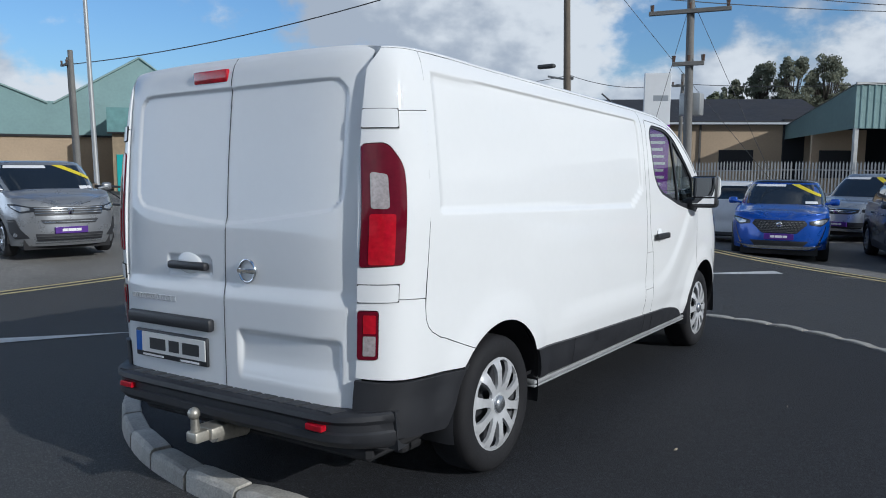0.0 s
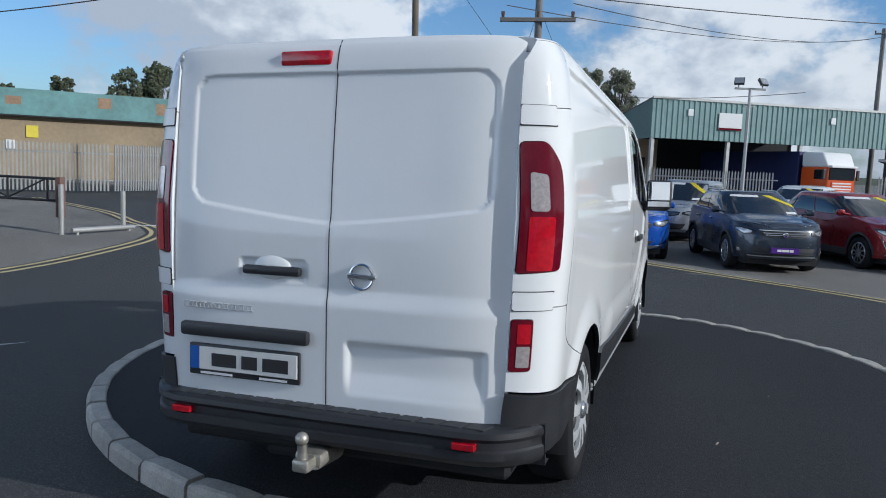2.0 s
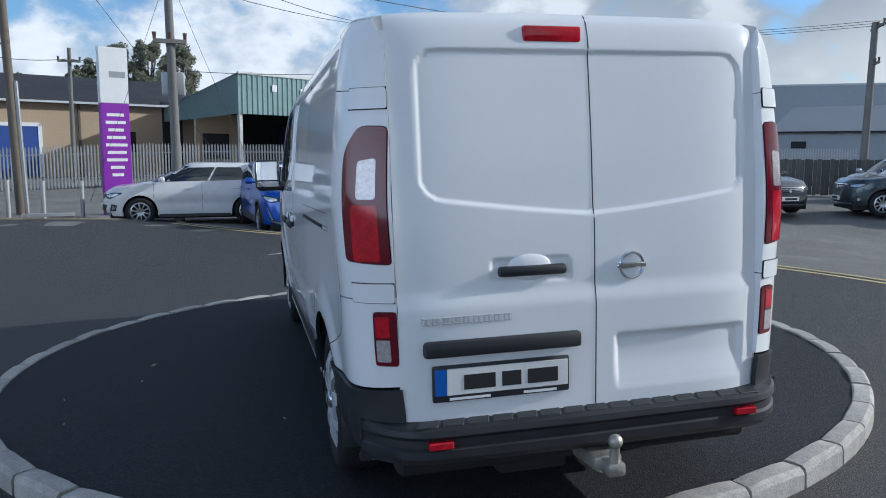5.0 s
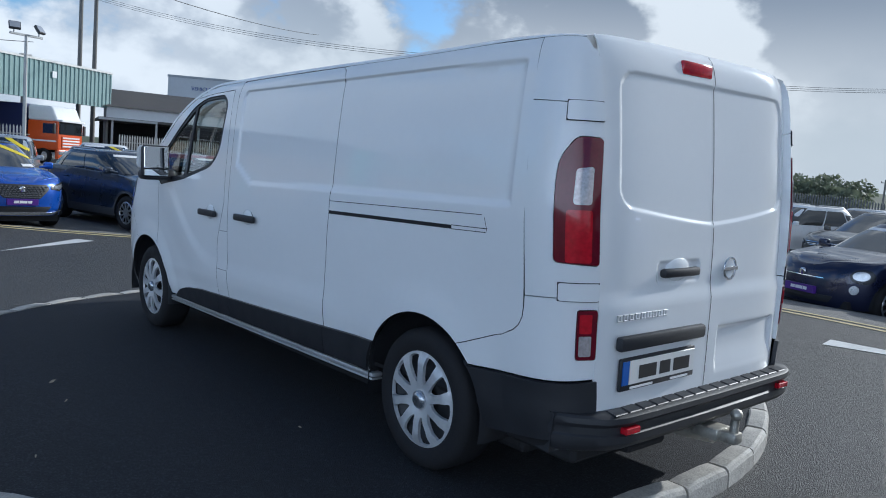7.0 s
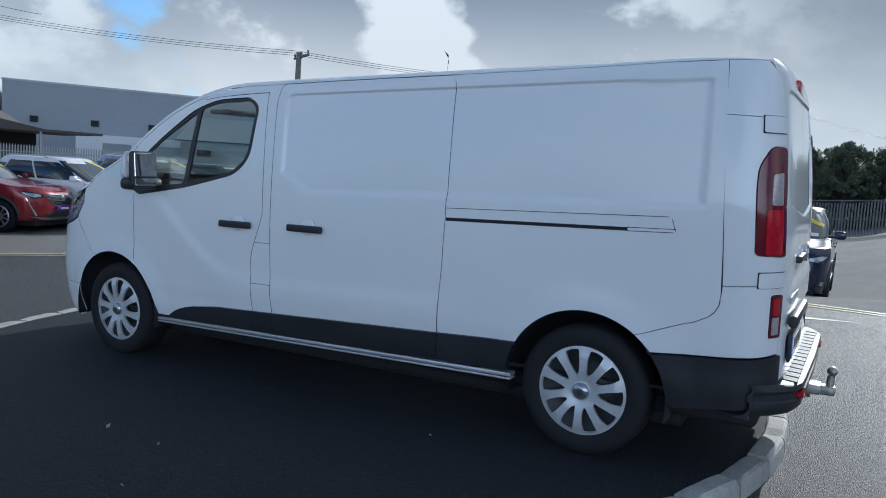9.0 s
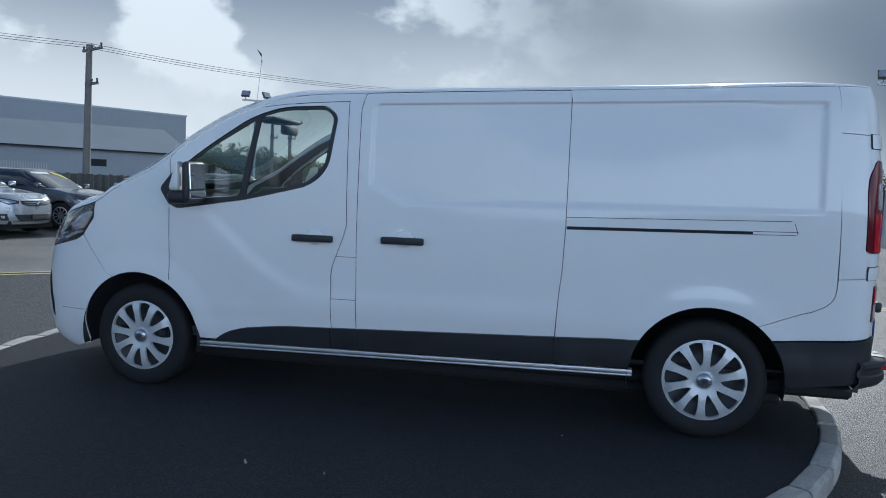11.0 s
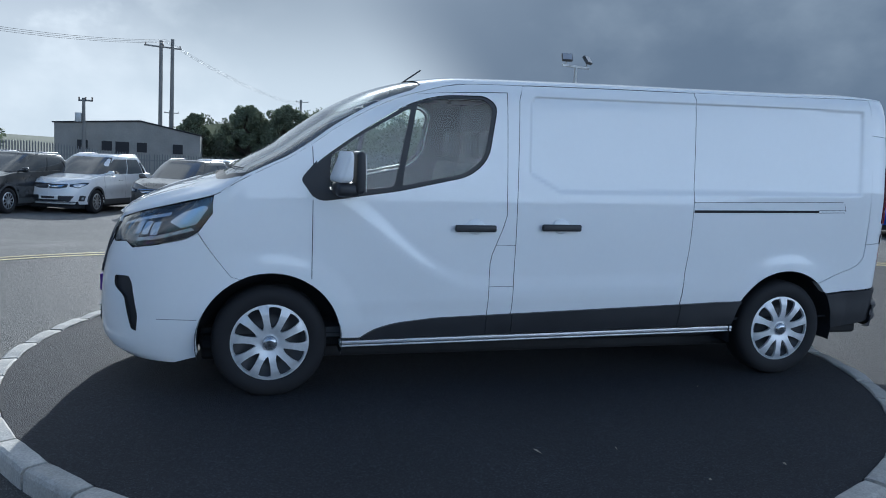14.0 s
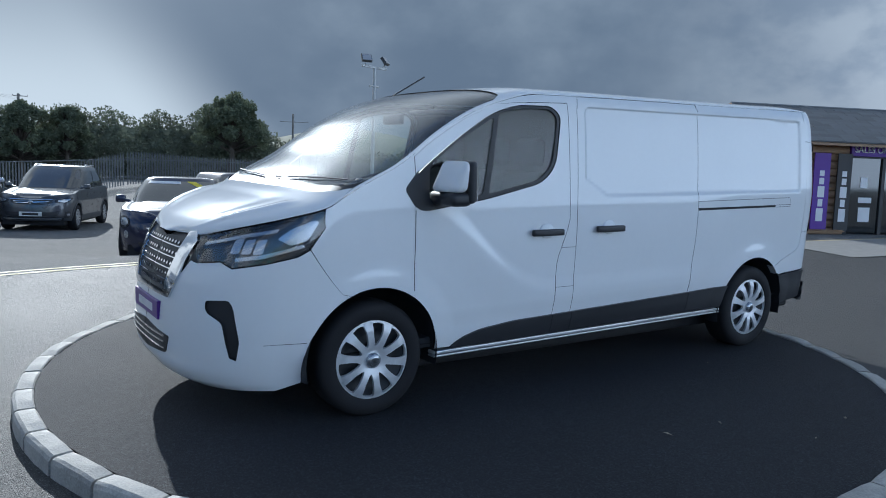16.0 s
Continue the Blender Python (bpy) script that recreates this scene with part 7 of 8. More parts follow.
for sd in (-1, 1):
    part("side_window", boxed((-1.25, sd * 1.2 - 0.02, 1.95), (-0.42, sd * 1.2 + 0.02, 2.58), 0.02, 1), M_CARGLASS, lorry)
    part("side_stripe", boxed((-2.35, sd * 1.205 - 0.012, 1.42), (-0.25, sd * 1.205 + 0.012, 1.52)), M_SIGNWHITE, lorry)
    part("wing_mirror", boxed((-0.30, sd * 1.42 - 0.10, 1.95), (-0.16, sd * 1.42 + 0.10, 2.60), 0.04, 2), M_BLACK, lorry)
    part("headlamp", boxed((-0.12, sd * 0.92 - 0.22, 0.62), (-0.02, sd * 0.92 + 0.22, 0.86), 0.03, 2), M_HEADLAMP, lorry)
part("grille", boxed((-0.2, -0.85, 1.05), (-0.09, 0.85, 1.82), 0.03, 1), M_ORANGE, lorry)
for z in (1.12, 1.30, 1.48, 1.66):
    part("grille_slat", boxed((-0.12, -0.80, z), (-0.06, 0.80, z + 0.10), 0.02, 1), M_SIGNWHITE, lorry)
part("bumper", boxed((-0.35, -1.2, 0.35), (-0.05, 1.2, 0.95), 0.08, 2), M_ORANGE, lorry, smooth=True)
part("chassis", boxed((-12.5, -0.5, 0.75), (-0.6, 0.5, 1.05)), M_GAP, lorry)
for x in (-11.5, -10.2, -8.9, -3.9, -1.2):
    for sd in (-1, 1):
        w = new("wheel", TYRE_ME)
        w.parent = lorry
        w.matrix_local = pose(x, sd * 1.08, 0.5, 0, 0, 90 if sd > 0 else -90) @ Matrix.Diagonal((0.5, 0.5, 0.5, 1))

# old low building with a dark roof
old, n = wall_thing("old_store", (11.2, 46.2), (25.5, 42.6), "low old store with a weathered dark roof and open front")
# near-black wall imitates the shade under the open front
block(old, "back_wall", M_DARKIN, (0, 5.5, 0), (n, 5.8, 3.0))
block(old, "canopy", M_OLDROOF, (-0.3, -1.5, 2.72), (n + 1.5, 5.6, 2.86), label="dark lean-to canopy")
block(old, "canopy_edge", M_GALV, (-0.3, -1.56, 2.70), (n * 0.2, -1.49, 2.84))
block(old, "clerestory", M_SIGNWHITE, (0.2, 0.6, 2.86), (n * 0.66, 0.9, 3.62))
prism(old, "gable", M_OLDROOF, [(n * 0.66, 2.86), (n * 0.95, 2.86), (n * 0.66, 3.62)], 0.7, 0.9)
link_mesh("roof", [(0, 0.3, 3.58), (n * 0.68, 0.3, 3.58), (n * 0.74, 5, 4.9), (-0.4, 5, 4.9), (n * 0.97, 6, 3.2)], [(0, 1, 2, 3), (1, 4, 2)], M_OLDROOF, old, "weathered dark roof")
for k in range(6):
    block(old, "post", M_GALV, (0.4 + k * n / 6, -1.3, 0), (0.52 + k * n / 6, -1.18, 2.75))

# the pale test hall and the great grey hall behind
vt, n = wall_thing("test_hall", (23.2, 68.2), (31.7, 62.1), "pale grey metal-clad hall with lettering along its front")
block(vt, "wall", M_PALECLAD, (0, 0, 0), (n, 16, 7.85))
block(vt, "parapet", M_GREYCLAD, (-0.05, -0.06, 7.75), (n + 0.05, 0.1, 7.95))
text_on("lettering", "VEHICLE TESTING CENTRE", Matrix.Translation((n * 0.47, -0.03, 6.85)) @ FACE, 0.47, M_BLUEDOOR, vt, "dark blue lettering")
block(vt, "canopy", M_DARKIN, (1.0, -0.6, 5.0), (n * 0.85, 0, 5.35))
gh, n = wall_thing("great_hall", (32.5, 61.4), (62.0, 41.6), "huge grey metal-clad warehouse hall")
block(gh, "wall", M_GREYCLAD, (0, 0, 0), (n, 30, 7.3))
block(gh, "parapet", M_PALECLAD, (-0.06, -0.06, 7.25), (n + 0.06, 0.1, 7.4))
block(gh, "low_annex", M_SIGNWHITE, (5.4, -3.0, 0), (18.5, 0, 3.25), label="white low annex")
block(gh, "annex_door", M_GREYCLAD, (7.4, -3.06, 0), (9.6, -2.9, 2.6))
block(gh, "annex_door", M_GREYCLAD, (11.4, -3.06, 0), (13.6, -2.9, 2.6))
for x in (2.0, 6.6, 11.2):
    block(gh, "vent", M_DARKIN, (x, -0.2, 4.0), (x + 0.6, 0, 4.5))

# shed with a grey pitched roof to the east
es, n = wall_thing("farm_shed", (36.0, 44.5), (46.2, 31.6), "broad grey shed with a shallow pitched roof")
block(es, "wall", M_GREYCLAD, (0, 0, 0), (n, 12, 3.1))
link_mesh("roof", [(-0.3, -0.4, 3.05), (n + 0.3, -0.4, 3.05), (n - 1.2, 7, 5.2), (-0.3, 7, 5.2), (n + 0.3, 14, 3.05), (-0.3, 14, 3.05)], [(0, 1, 2, 3), (3, 2, 4, 5), (1, 4, 2)], material("slate_blue_roof", (0.20, 0.225, 0.25), 0.7, var=0.1, scale=0.4), es, "slate-blue sheet roof")
block(es, "gutter", M_DARKIN, (-0.3, -0.5, 3.0), (n + 0.3, -0.4, 3.1))
for x in (1.2, 9.8):
    block(es, "vent", M_DARKIN, (x, -0.05, 1.9), (x + 1.0, 0.05, 2.4))
# grey block unit among the back rows
un, n = wall_thing("low_unit", (46.5, 14.75), (46.6, 6.2), "low grey industrial unit with a shallow roof")
block(un, "wall", M_CONCRETE, (0, 0, 0), (n, 10, 2.55))
prism(un, "gable", M_CONCRETE, [(0, 2.55), (n, 2.55), (n, 2.62), (n * 0.58, 3.33), (0, 2.98)], 0, 10, "grey gable and roof")
for a, b in (((-0.1, 2.99), (n * 0.58, 3.36)), ((n * 0.58, 3.36), (n + 0.1, 2.64))):
    part("roof_trim", tubed((a[0], -0.10, a[1]), (b[0], -0.10, b[1]), 0.045, None, 6), M_DARKIN, un)
for x in (1.3, 2.7, 4.75, 6.9):
    block(un, "window", M_DARKIN, (x, -0.05, 1.4), (x + 0.6, 0.05, 2.0), label="dark window")
block(un, "door", M_DARKIN, (3.5, -0.05, 0), (4.3, 0.05, 2.0))

# teal works to the west
tw, n = wall_thing("teal_works", (-35.3, 21.6), (-24.5, 34.3), "long works with a teal fascia over a beige wall")
block(tw, "wall", material("brown_render", (0.30, 0.235, 0.155), 0.9, var=0.3, scale=0.3, fine=5, bump=0.1), (0, 0, 0), (n, 12, 3.25))
M_RUST = material("rusty_sheet", (0.30, 0.20, 0.13), 0.8, var=0.35, scale=1.5, fine=9)
for x0, x1, z0, z1 in ((9.7, 10.35, 3.75, 4.3), (12.6, 13.1, 3.6, 4.2), (14.9, 15.35, 3.9, 4.35), (5.5, 6.2, 3.7, 4.1)):
    block(tw, "rust_patch", M_RUST, (x0, -0.356, z0), (x1, -0.345, z1), label="rusted bare sheet")
block(tw, "fascia", material("rusty_teal_fascia", (0.14, 0.28, 0.28), 0.6, var=0.35, scale=0.5, fine=3), (-0.2, -0.35, 3.2), (n + 0.2, 12, 4.5), label="rust-streaked teal fascia")
block(tw, "fascia_edge", M_DARKIN, (-0.2, -0.36, 3.12), (n + 0.2, 0, 3.2))
block(tw, "shutter", M_TURQ, (2.6, -0.05, 0), (5.2, 0.06, 2.75), label="turquoise roller door")
block(tw, "door", M_TURQ, (0.2, -0.05, 0), (1.1, 0.06, 2.0))
block(tw, "sign", M_SIGNYELLOW, (6.4, -0.06, 2.1), (6.95, 0.01, 2.7), label="yellow warning sign")
block(tw, "notice", M_SIGNWHITE, (5.5, -0.06, 1.5), (5.9, 0.01, 1.95))
tank = thing("storage_tank", pose(-24.0, 34.6, ground_z(-24.0, 34.6)), "round teal storage tank between the works and the warehouse", "tank")
V, F = lathe([(0.9, 0.0), (0.9, 0.84), (5.15, 0.84), (5.22, 0.80), (5.30, 0.30), (5.32, 0.0)], 32, axis="x")
link_mesh("shell", V, F, M_TURQ, tank, "teal painted shell", True, pose(0, 0, 0, 0, -90, 0))
for z in (1.0, 3.0, 5.1):
    V, F = lathe([(z, 0.80), (z, 0.865), (z + 0.05, 0.865), (z + 0.05, 0.80)], 32, axis="x")
    link_mesh("hoop", V, F, M_TURQ, tank, "", False, pose(0, 0, 0, 0, -90, 0))
part("plinth", boxed((-1.2, -1.2, 0), (1.2, 1.2, 0.95), 0.03, 1), M_CONCRETE, tank, "grey block plinth")
gw, n = wall_thing("gabled_works", (-46.0, 12.0), (-36.4, 27.6), "teal sheet works with two gables over a beige wall")
block(gw, "wall", M_BEIGE, (0, 0, 0), (n, 14, 3.1))
block(gw, "cladding", M_TEAL, (0, -0.12, 3.1), (n, 13.9, 5.0), label="teal cladding")
for x0, x1, zt in ((0.0, 10.6, 6.9), (10.9, n + 1.0, 7.7)):
    prism(gw, "gable", M_TEAL, [(x0, 4.9), (x1, 4.9), ((x0 + x1) / 2 + 0.4, zt)], -0.13, 12, "teal gable")
    for a, b in (((x0, 4.9), ((x0 + x1) / 2 + 0.4, zt)), (((x0 + x1) / 2 + 0.4, zt), (x1, 4.9))):
        part("verge", tubed((a[0], -0.2, a[1]), (b[0], -0.2, b[1]), 0.06, None, 6), M_TEALPALE, gw)
block(gw, "band", M_DARKIN, (0, -0.16, 3.0), (n, 0, 3.12))
for x in (1.5, 3.2):
    block(gw, "panel", M_TEALPALE, (x, -0.05, 0.5), (x + 0.8, 0.02, 3.0))

# log-built sales cabin: x runs along the front away from the gable, y into the cabin
C0 = (4.84, -10.36)
cab, n = wall_thing("sales_cabin", C0, (C0[0] - 0.42 * 12, C0[1] - 0.907 * 12), "log-built sales office with a shingled roof and purple banners")
CW, EV, RG = 5.6, 2.10, 2.98
block(cab, "core", M_DARKIN, (0.1, 0.1, 0), (n - 0.1, CW - 0.1, EV))
logs = 13
r = EV / logs / 2
for k in range(logs):
    z = k * EV / logs + r
    for x0, x1 in ((-0.12, 1.0), (6.6, n)):
        part("log", tubed((x0, 0.02, z), (x1, 0.02, z), r * 1.04, None, 8), M_LOG, cab)
    for y0, y1 in ((-0.12, 1.9), (1.9, CW + 0.12)):
        if not (y0 < 1.0 and 0.62 < z < 1.72):
            part("log", tubed((0.02, y0, z), (0.02, y1, z), r * 1.04, None, 8), M_LOG, cab)
for k in range(6):
    z = EV + k * 2 * r + r
    half = CW / 2 * (1 - (z - EV) / (RG - EV)) + 0.05
    if half > 0.1:
        part("gable_log", tubed((0.02, CW / 2 - half, z), (0.02, CW / 2 + half, z), r * 1.04, None, 8), M_LOG, cab)
for y in (0.0, 2.05, CW / 2 + 0.55, CW):
    part("post", boxed((-0.12, y - 0.09, 0), (-0.02, y + 0.09, EV + (0.3 if 0 < y < CW else 0)), 0.01, 1), M_LOG, cab)
slope = math.degrees(math.atan2(RG + 0.06 - EV + 0.10, CW / 2 + 0.45))
me = bpy.data.meshes.new("shingle")
me.from_pydata([(0, 0, 0.03), (0.44, 0, 0.03), (0.44, 0.26, 0.045), (0, 0.26, 0.045), (0, 0, 0), (0.44, 0, 0), (0.44, 0.26, 0.012), (0, 0.26, 0.012)], [], [(0, 1, 2, 3), (4, 5, 1, 0), (4, 0, 3, 7), (1, 5, 6, 2)])
me.materials.append(M_SHINGLE)
for sd, y0 in ((-1, -0.45), (1, CW + 0.45)):
    V = [(-0.28, y0, EV - 0.12), (n + 0.4, y0, EV - 0.12), (n + 0.4, CW / 2, RG + 0.04), (-0.28, CW / 2, RG + 0.04)]
    link_mesh("roof_board", V + [(x, y, z - 0.05) for x, y, z in V], [(0, 1, 2, 3), (7, 6, 5, 4), (0, 4, 5, 1), (3, 7, 4, 0)], M_LOG, cab)
    for row in range(13):
        for c in range(20 if sd < 0 else 1):
            ob = new("shingle", me)
            ob.parent = cab
            d = row * 0.255
            x = -0.28 + c * 0.456 + (row % 2) * 0.1 - 0.05
            if sd < 0:
                ob.matrix_local = pose(x, y0 + d * math.cos(radians(slope)), EV - 0.105 + d * math.sin(radians(slope)), slope, 0, 0)
            else:
                ob.matrix_local = pose(x + 0.44, y0 - d * math.cos(radians(slope)), EV - 0.105 + d * math.sin(radians(slope)), slope, 0, 180)
    part("barge_board", boxed((-0.34, -0.02, -0.11), (-0.28, math.hypot(CW / 2 + 0.45, RG - EV + 0.16), 0.03), 0.01, 1, Matrix.Translation((0, y0, EV - 0.10)) @ (Matrix.Identity(4) if sd < 0 else Matrix.Diagonal((1, -1, 1, 1))) @ Euler((radians(slope), 0, 0)).to_matrix().to_4x4()), M_LOG, cab)
part("ridge", tubed((-0.30, CW / 2, RG + 0.07), (n + 0.4, CW / 2, RG + 0.07), 0.06, None, 6), M_SHINGLE, cab)
block(cab, "shopfront", M_CARGLASS, (1.0, -0.02, 0.06), (6.6, 0.06, 1.72), label="dark glazed shopfront")
for x in (1.0, 1.85, 2.75, 3.7, 4.7, 5.6, 6.6):
    block(cab, "mullion", M_BLACK, (x - 0.04, -0.06, 0.0), (x + 0.04, 0.08, 1.74))
block(cab, "head_rail", M_BLACK, (0.96, -0.06, 1.70), (6.64, 0.06, 1.78))
block(cab, "sign", M_PURPLESIGN, (0.98, -0.12, 1.74), (3.9, -0.05, 2.02), label="purple sign board")
text_on("lettering", "SALES OFFICE", Matrix.Translation((1.62, -0.135, 1.875)) @ FACE, 0.19, M_WHITEINK, cab, "white lettering")
block(cab, "notice", M_WHITEINK, (1.32, -0.03, 1.05), (1.50, -0.022, 1.28))
block(cab, "notice", M_WHITEINK, (1.30, -0.03, 0.72), (1.62, -0.022, 0.84))
block(cab, "notice", M_WHITEINK, (1.32, -0.03, 0.30), (1.60, -0.022, 0.62))
for x0, x1, mt in ((0.08, 0.46, M_PURPLESIGN), (0.64, 0.98, M_INK)):
    b = block(cab, "banner", mt, (x0, -0.17, 0.12), (x1, -0.14, 1.78), label="upright banner with pale lettering")
    for z0, z1, w in ((0.30, 0.58, 0.16), (0.62, 0.78, 0.11), (0.82, 1.06, 0.16), (1.10, 1.24, 0.11), (1.28, 1.40, 0.11)):
        part("banner_bar", boxed(((x0 + x1) / 2 - w / 2, -0.177, z0), ((x0 + x1) / 2 + w / 2, -0.171, z1)), M_WHITEINK, b)
# signs and window on the gable
V = [(-0.20, 1.45, 1.72), (-0.20, 3.35, 1.72), (-0.20, 3.35, 2.38), (-0.20, 1.25, 2.38)]
gs = link_mesh("gable_sign", V + [(x + 0.06, y, z) for x, y, z in V], [(3, 2, 1, 0), (4, 5, 6, 7), (1, 5, 4, 0), (2, 6, 5, 1), (3, 7, 6, 2), (0, 4, 7, 3)], M_SIGNWHITE, cab, "white sign board on the gable")
for y, w, hh in ((2.98, 0.26, 0.40), (2.66, 0.22, 0.28), (2.32, 0.26, 0.40), (2.02, 0.22, 0.28), (1.76, 0.18, 0.28)):
    part("sign_bar", boxed((-0.207, y, 1.85), (-0.199, y + w, 1.85 + hh), 0.0), M_PURPLESIGN, gs)
part("flag", boxed((-0.30, -0.17, 0.0), (-0.28, 0.17, 1.25), 0.0, 1, Matrix.Translation((0, 3.80, 1.05)) @ Euler((radians(20), 0, 0)).to_matrix().to_4x4()), M_PURPLESIGN, cab, "purple leaning banner")
part("window", boxed((-0.10, 1.0, 0.62), (-0.03, 1.92, 1.70), 0.01, 1), M_CARGLASS, cab, "dark gable window")
for y in (0.96, 1.90):
    part("window_jamb", boxed((-0.14, y, 0.58), (-0.02, y + 0.07, 1.74)), M_LOG, cab)
flat_sheet("pavement", [(4.2, -8.2), (1.4, -18.5), (-0.4, -18.0), (2.4, -7.9)], material("pale_paving", (0.28, 0.27, 0.25), 0.85, var=0.15), 0.014, "pale paving in front of the sales cabin", "pavement", 0.8)

# tall dealer's sign by the road
tot = thing("totem_sign", pose(-4.6, 18.9, ground_z(-4.6, 18.9), 0, 0, 26), "tall white and magenta dealer's sign standing by the road", "sign")
block(tot, "lower_panel", M_MAGENTA, (-0.37, -0.10, 0), (0.37, 0.10, 3.00), 0.01, "magenta lower panel")
block(tot, "upper_panel", M_SIGNWHITE, (-0.37, -0.10, 3.005), (0.37, 0.10, 4.47), 0.01, "white upper panel")
block(tot, "logo_bar", M_GREYCLAD, (-0.12, -0.105, 3.68), (0.30, -0.098, 3.84))
for k in range(9):
    w = (0.22, 0.26, 0.20, 0.24, 0.28, 0.25, 0.27, 0.18, 0.15)[k]
    block(tot, "text_bar", M_WHITEINK, (-w, -0.105, 2.66 - k * 0.2), (w, -0.098, 2.74 - k * 0.2))


# ---- palisade fencing
def palisade(name, pts, height=1.85, label="grey steel palisade fence", mat=M_GALV):
    V, F = [], []
    for a, b in zip(pts[:-1], pts[1:]):
        d = Vector((b[0] - a[0], b[1] - a[1]))
        nrm = Vector((-d.y, d.x)).normalized()
        u = d.normalized()
        for k in range(int(d.length / 0.13)):
            p = Vector(a) + u * (k * 0.13)
            z = ground_z(p.x, p.y)
            i = len(V)
            for off in (0.0, 0.03):
                for q, zz in ((-0.031, 0.08), (0.031, 0.08), (0.031, height - 0.1), (0.0, height), (-0.031, height - 0.1)):
                    r = p + u * q + nrm * off
                    V.append((r.x, r.y, z + zz))
            F += [tuple(range(i, i + 5)), tuple(range(i + 9, i + 4, -1))] + [(i + j, i + 5 + j, i + 5 + (j + 1) % 5, i + (j + 1) % 5) for j in range(5)]
        for zz in (0.45, height - 0.40):
            i = len(V)
            for p in (Vector(a), Vector(b)):
                for q, dz in ((0.04, 0), (0.09, 0), (0.09, 0.05), (0.04, 0.05)):
                    r = p + nrm * q
                    V.append((r.x, r.y, ground_z(p.x, p.y) + zz + dz))
            F += [(i + j, i + 4 + j, i + 4 + (j + 1) % 4, i + (j + 1) % 4) for j in range(4)]
    ob = link_mesh(name, V, F, mat)
    return tagged(ob, label, "fence", kind="stuff")


palisade("palisade_fence", [(-24.0, 15.2), (-19.6, 19.8), (-19.2, 26.6), (-11.4, 30.9), (-3.0, 32.9), (4.5, 33.2)])
palisade("palisade_fence", [(9.0, 36.0), (16.5, 37.2), (23.0, 35.0), (30.5, 30.5)])
palisade("palisade_fence", [(36.5, 22.0), (37.2, 8.0), (37.0, -3.0), (33.5, -16.0), (28.0, -24.0)], 1.75, "dull steel palisade fence before the trees", material("dull_steel", (0.15, 0.155, 0.155), 0.6, 0.4, var=0.25, scale=3, fine=30))
# close-boarded fence behind the back rows
bf = thing("board_fence", frame_of((17.0, 21.5), (30.0, 14.0))[0], "weathered close-boarded timber fence", "fence")
M_BOARD = material("weathered_board", (0.10, 0.095, 0.085), 0.85, var=0.3, scale=2, random_tint=0.25)
me = bpy.data.meshes.new("fence_board")
bmb = boxed((0, 0, 0.05), (0.135, 0.025, 1.35), 0.004, 1)
bmb.to_mesh(me)
bmb.free()
me.materials.append(M_BOARD)
for k in range(104):
    ob = new("fence_board", me)
    ob.parent = bf
    ob.matrix_local = pose(k * 0.144, 0.02 * (k % 2), 0.02 * math.sin(k * 2.3))
for z in (0.4, 1.1):
    block(bf, "rail", M_BOARD, (0, 0.04, z), (15.0, 0.09, z + 0.08))

# ---------------------------------------------------------------- poles, lamps, wires, gate, bollards
M_POLE = material("tarred_pole", (0.14, 0.115, 0.09), 0.85, var=0.3, scale=2, fine=20, bump=0.2)
M_POLEGREY = material("grey_pole", (0.17, 0.165, 0.155), 0.85, var=0.3, scale=2, fine=20, bump=0.2)
M_WIRE = material("overhead_cable", (0.07, 0.07, 0.072), 0.6, var=0.0)
M_INSUL = material("brown_insulator", (0.08, 0.045, 0.03), 0.3, var=0.1)


def wood_pole(x, y, height, r, label, arms=(), lean=(0.0, 0.0), mat=M_POLEGREY, turn=0.0, box_at=None):
    """A timber pole with its crossarms: arms are rows of height and half-length."""
    root = thing("utility_pole", pose(x, y, ground_z(x, y), lean[0], lean[1], 0), label, "utility pole", "utility poles")
    part("pole", tubed((0, 0, -0.3), (0, 0, height), r * 1.15, r * 0.85, 12), mat, root, smooth=True)
    for z, half in arms:
        a = part("crossarm", boxed((-half, -0.05, z - 0.05), (half, 0.05, z + 0.05), 0.008, 1), mat, root, matrix=pose(0, -r, 0, 0, 0, turn))
        for q in (-half * 0.92, 0.0, half * 0.92):
            part("insulator", tubed((q, 0, z + 0.04), (q, 0, z + 0.20), 0.035, 0.05, 8), M_INSUL, a)
    if box_at:
        part("transformer", boxed((-0.26, 0.10, box_at), (0.26, 0.45, box_at + 0.55), 0.04, 2), M_GALV, root, "grey pole transformer", smooth=True)
    return root


def wire(pts, r=0.017, sag=0.3, label="dark overhead cable between the poles"):
    """A hanging cable through the points."""
    out = []
    for a, b in zip(pts[:-1], pts[1:]):
        a, b = Vector(a), Vector(b)
        for k in range(16):
            f = k / 16
            p = a.lerp(b, f)
            p.z -= sag * 4 * f * (1 - f)
            out.append(p)
    out.append(Vector(pts[-1]))
    ob = curve_tube("overhead_wire", out, r, M_WIRE, None, 0)
    return tagged(ob, label, "cable", "overhead cables")


# by the road to the north
tp = wood_pole(-2.80, 15.95, 6.15, 0.105, "grey timber pole with a crossarm and a transformer", ((5.52, 0.95), (4.28, 0.37)), (0.0, -0.8), M_POLEGREY, 12, box_at=3.05)
lp = wood_pole(-6.60, 17.3, 8.6, 0.10, "brown leaning timber pole with a street lamp", (), (0.0, -1.5), M_POLE)
bm = tubed((0, 0, 4.05), (-0.55, -0.1, 4.18), 0.03, None, 8)
lm = part("lamp_arm", bm, M_GALV, lp)
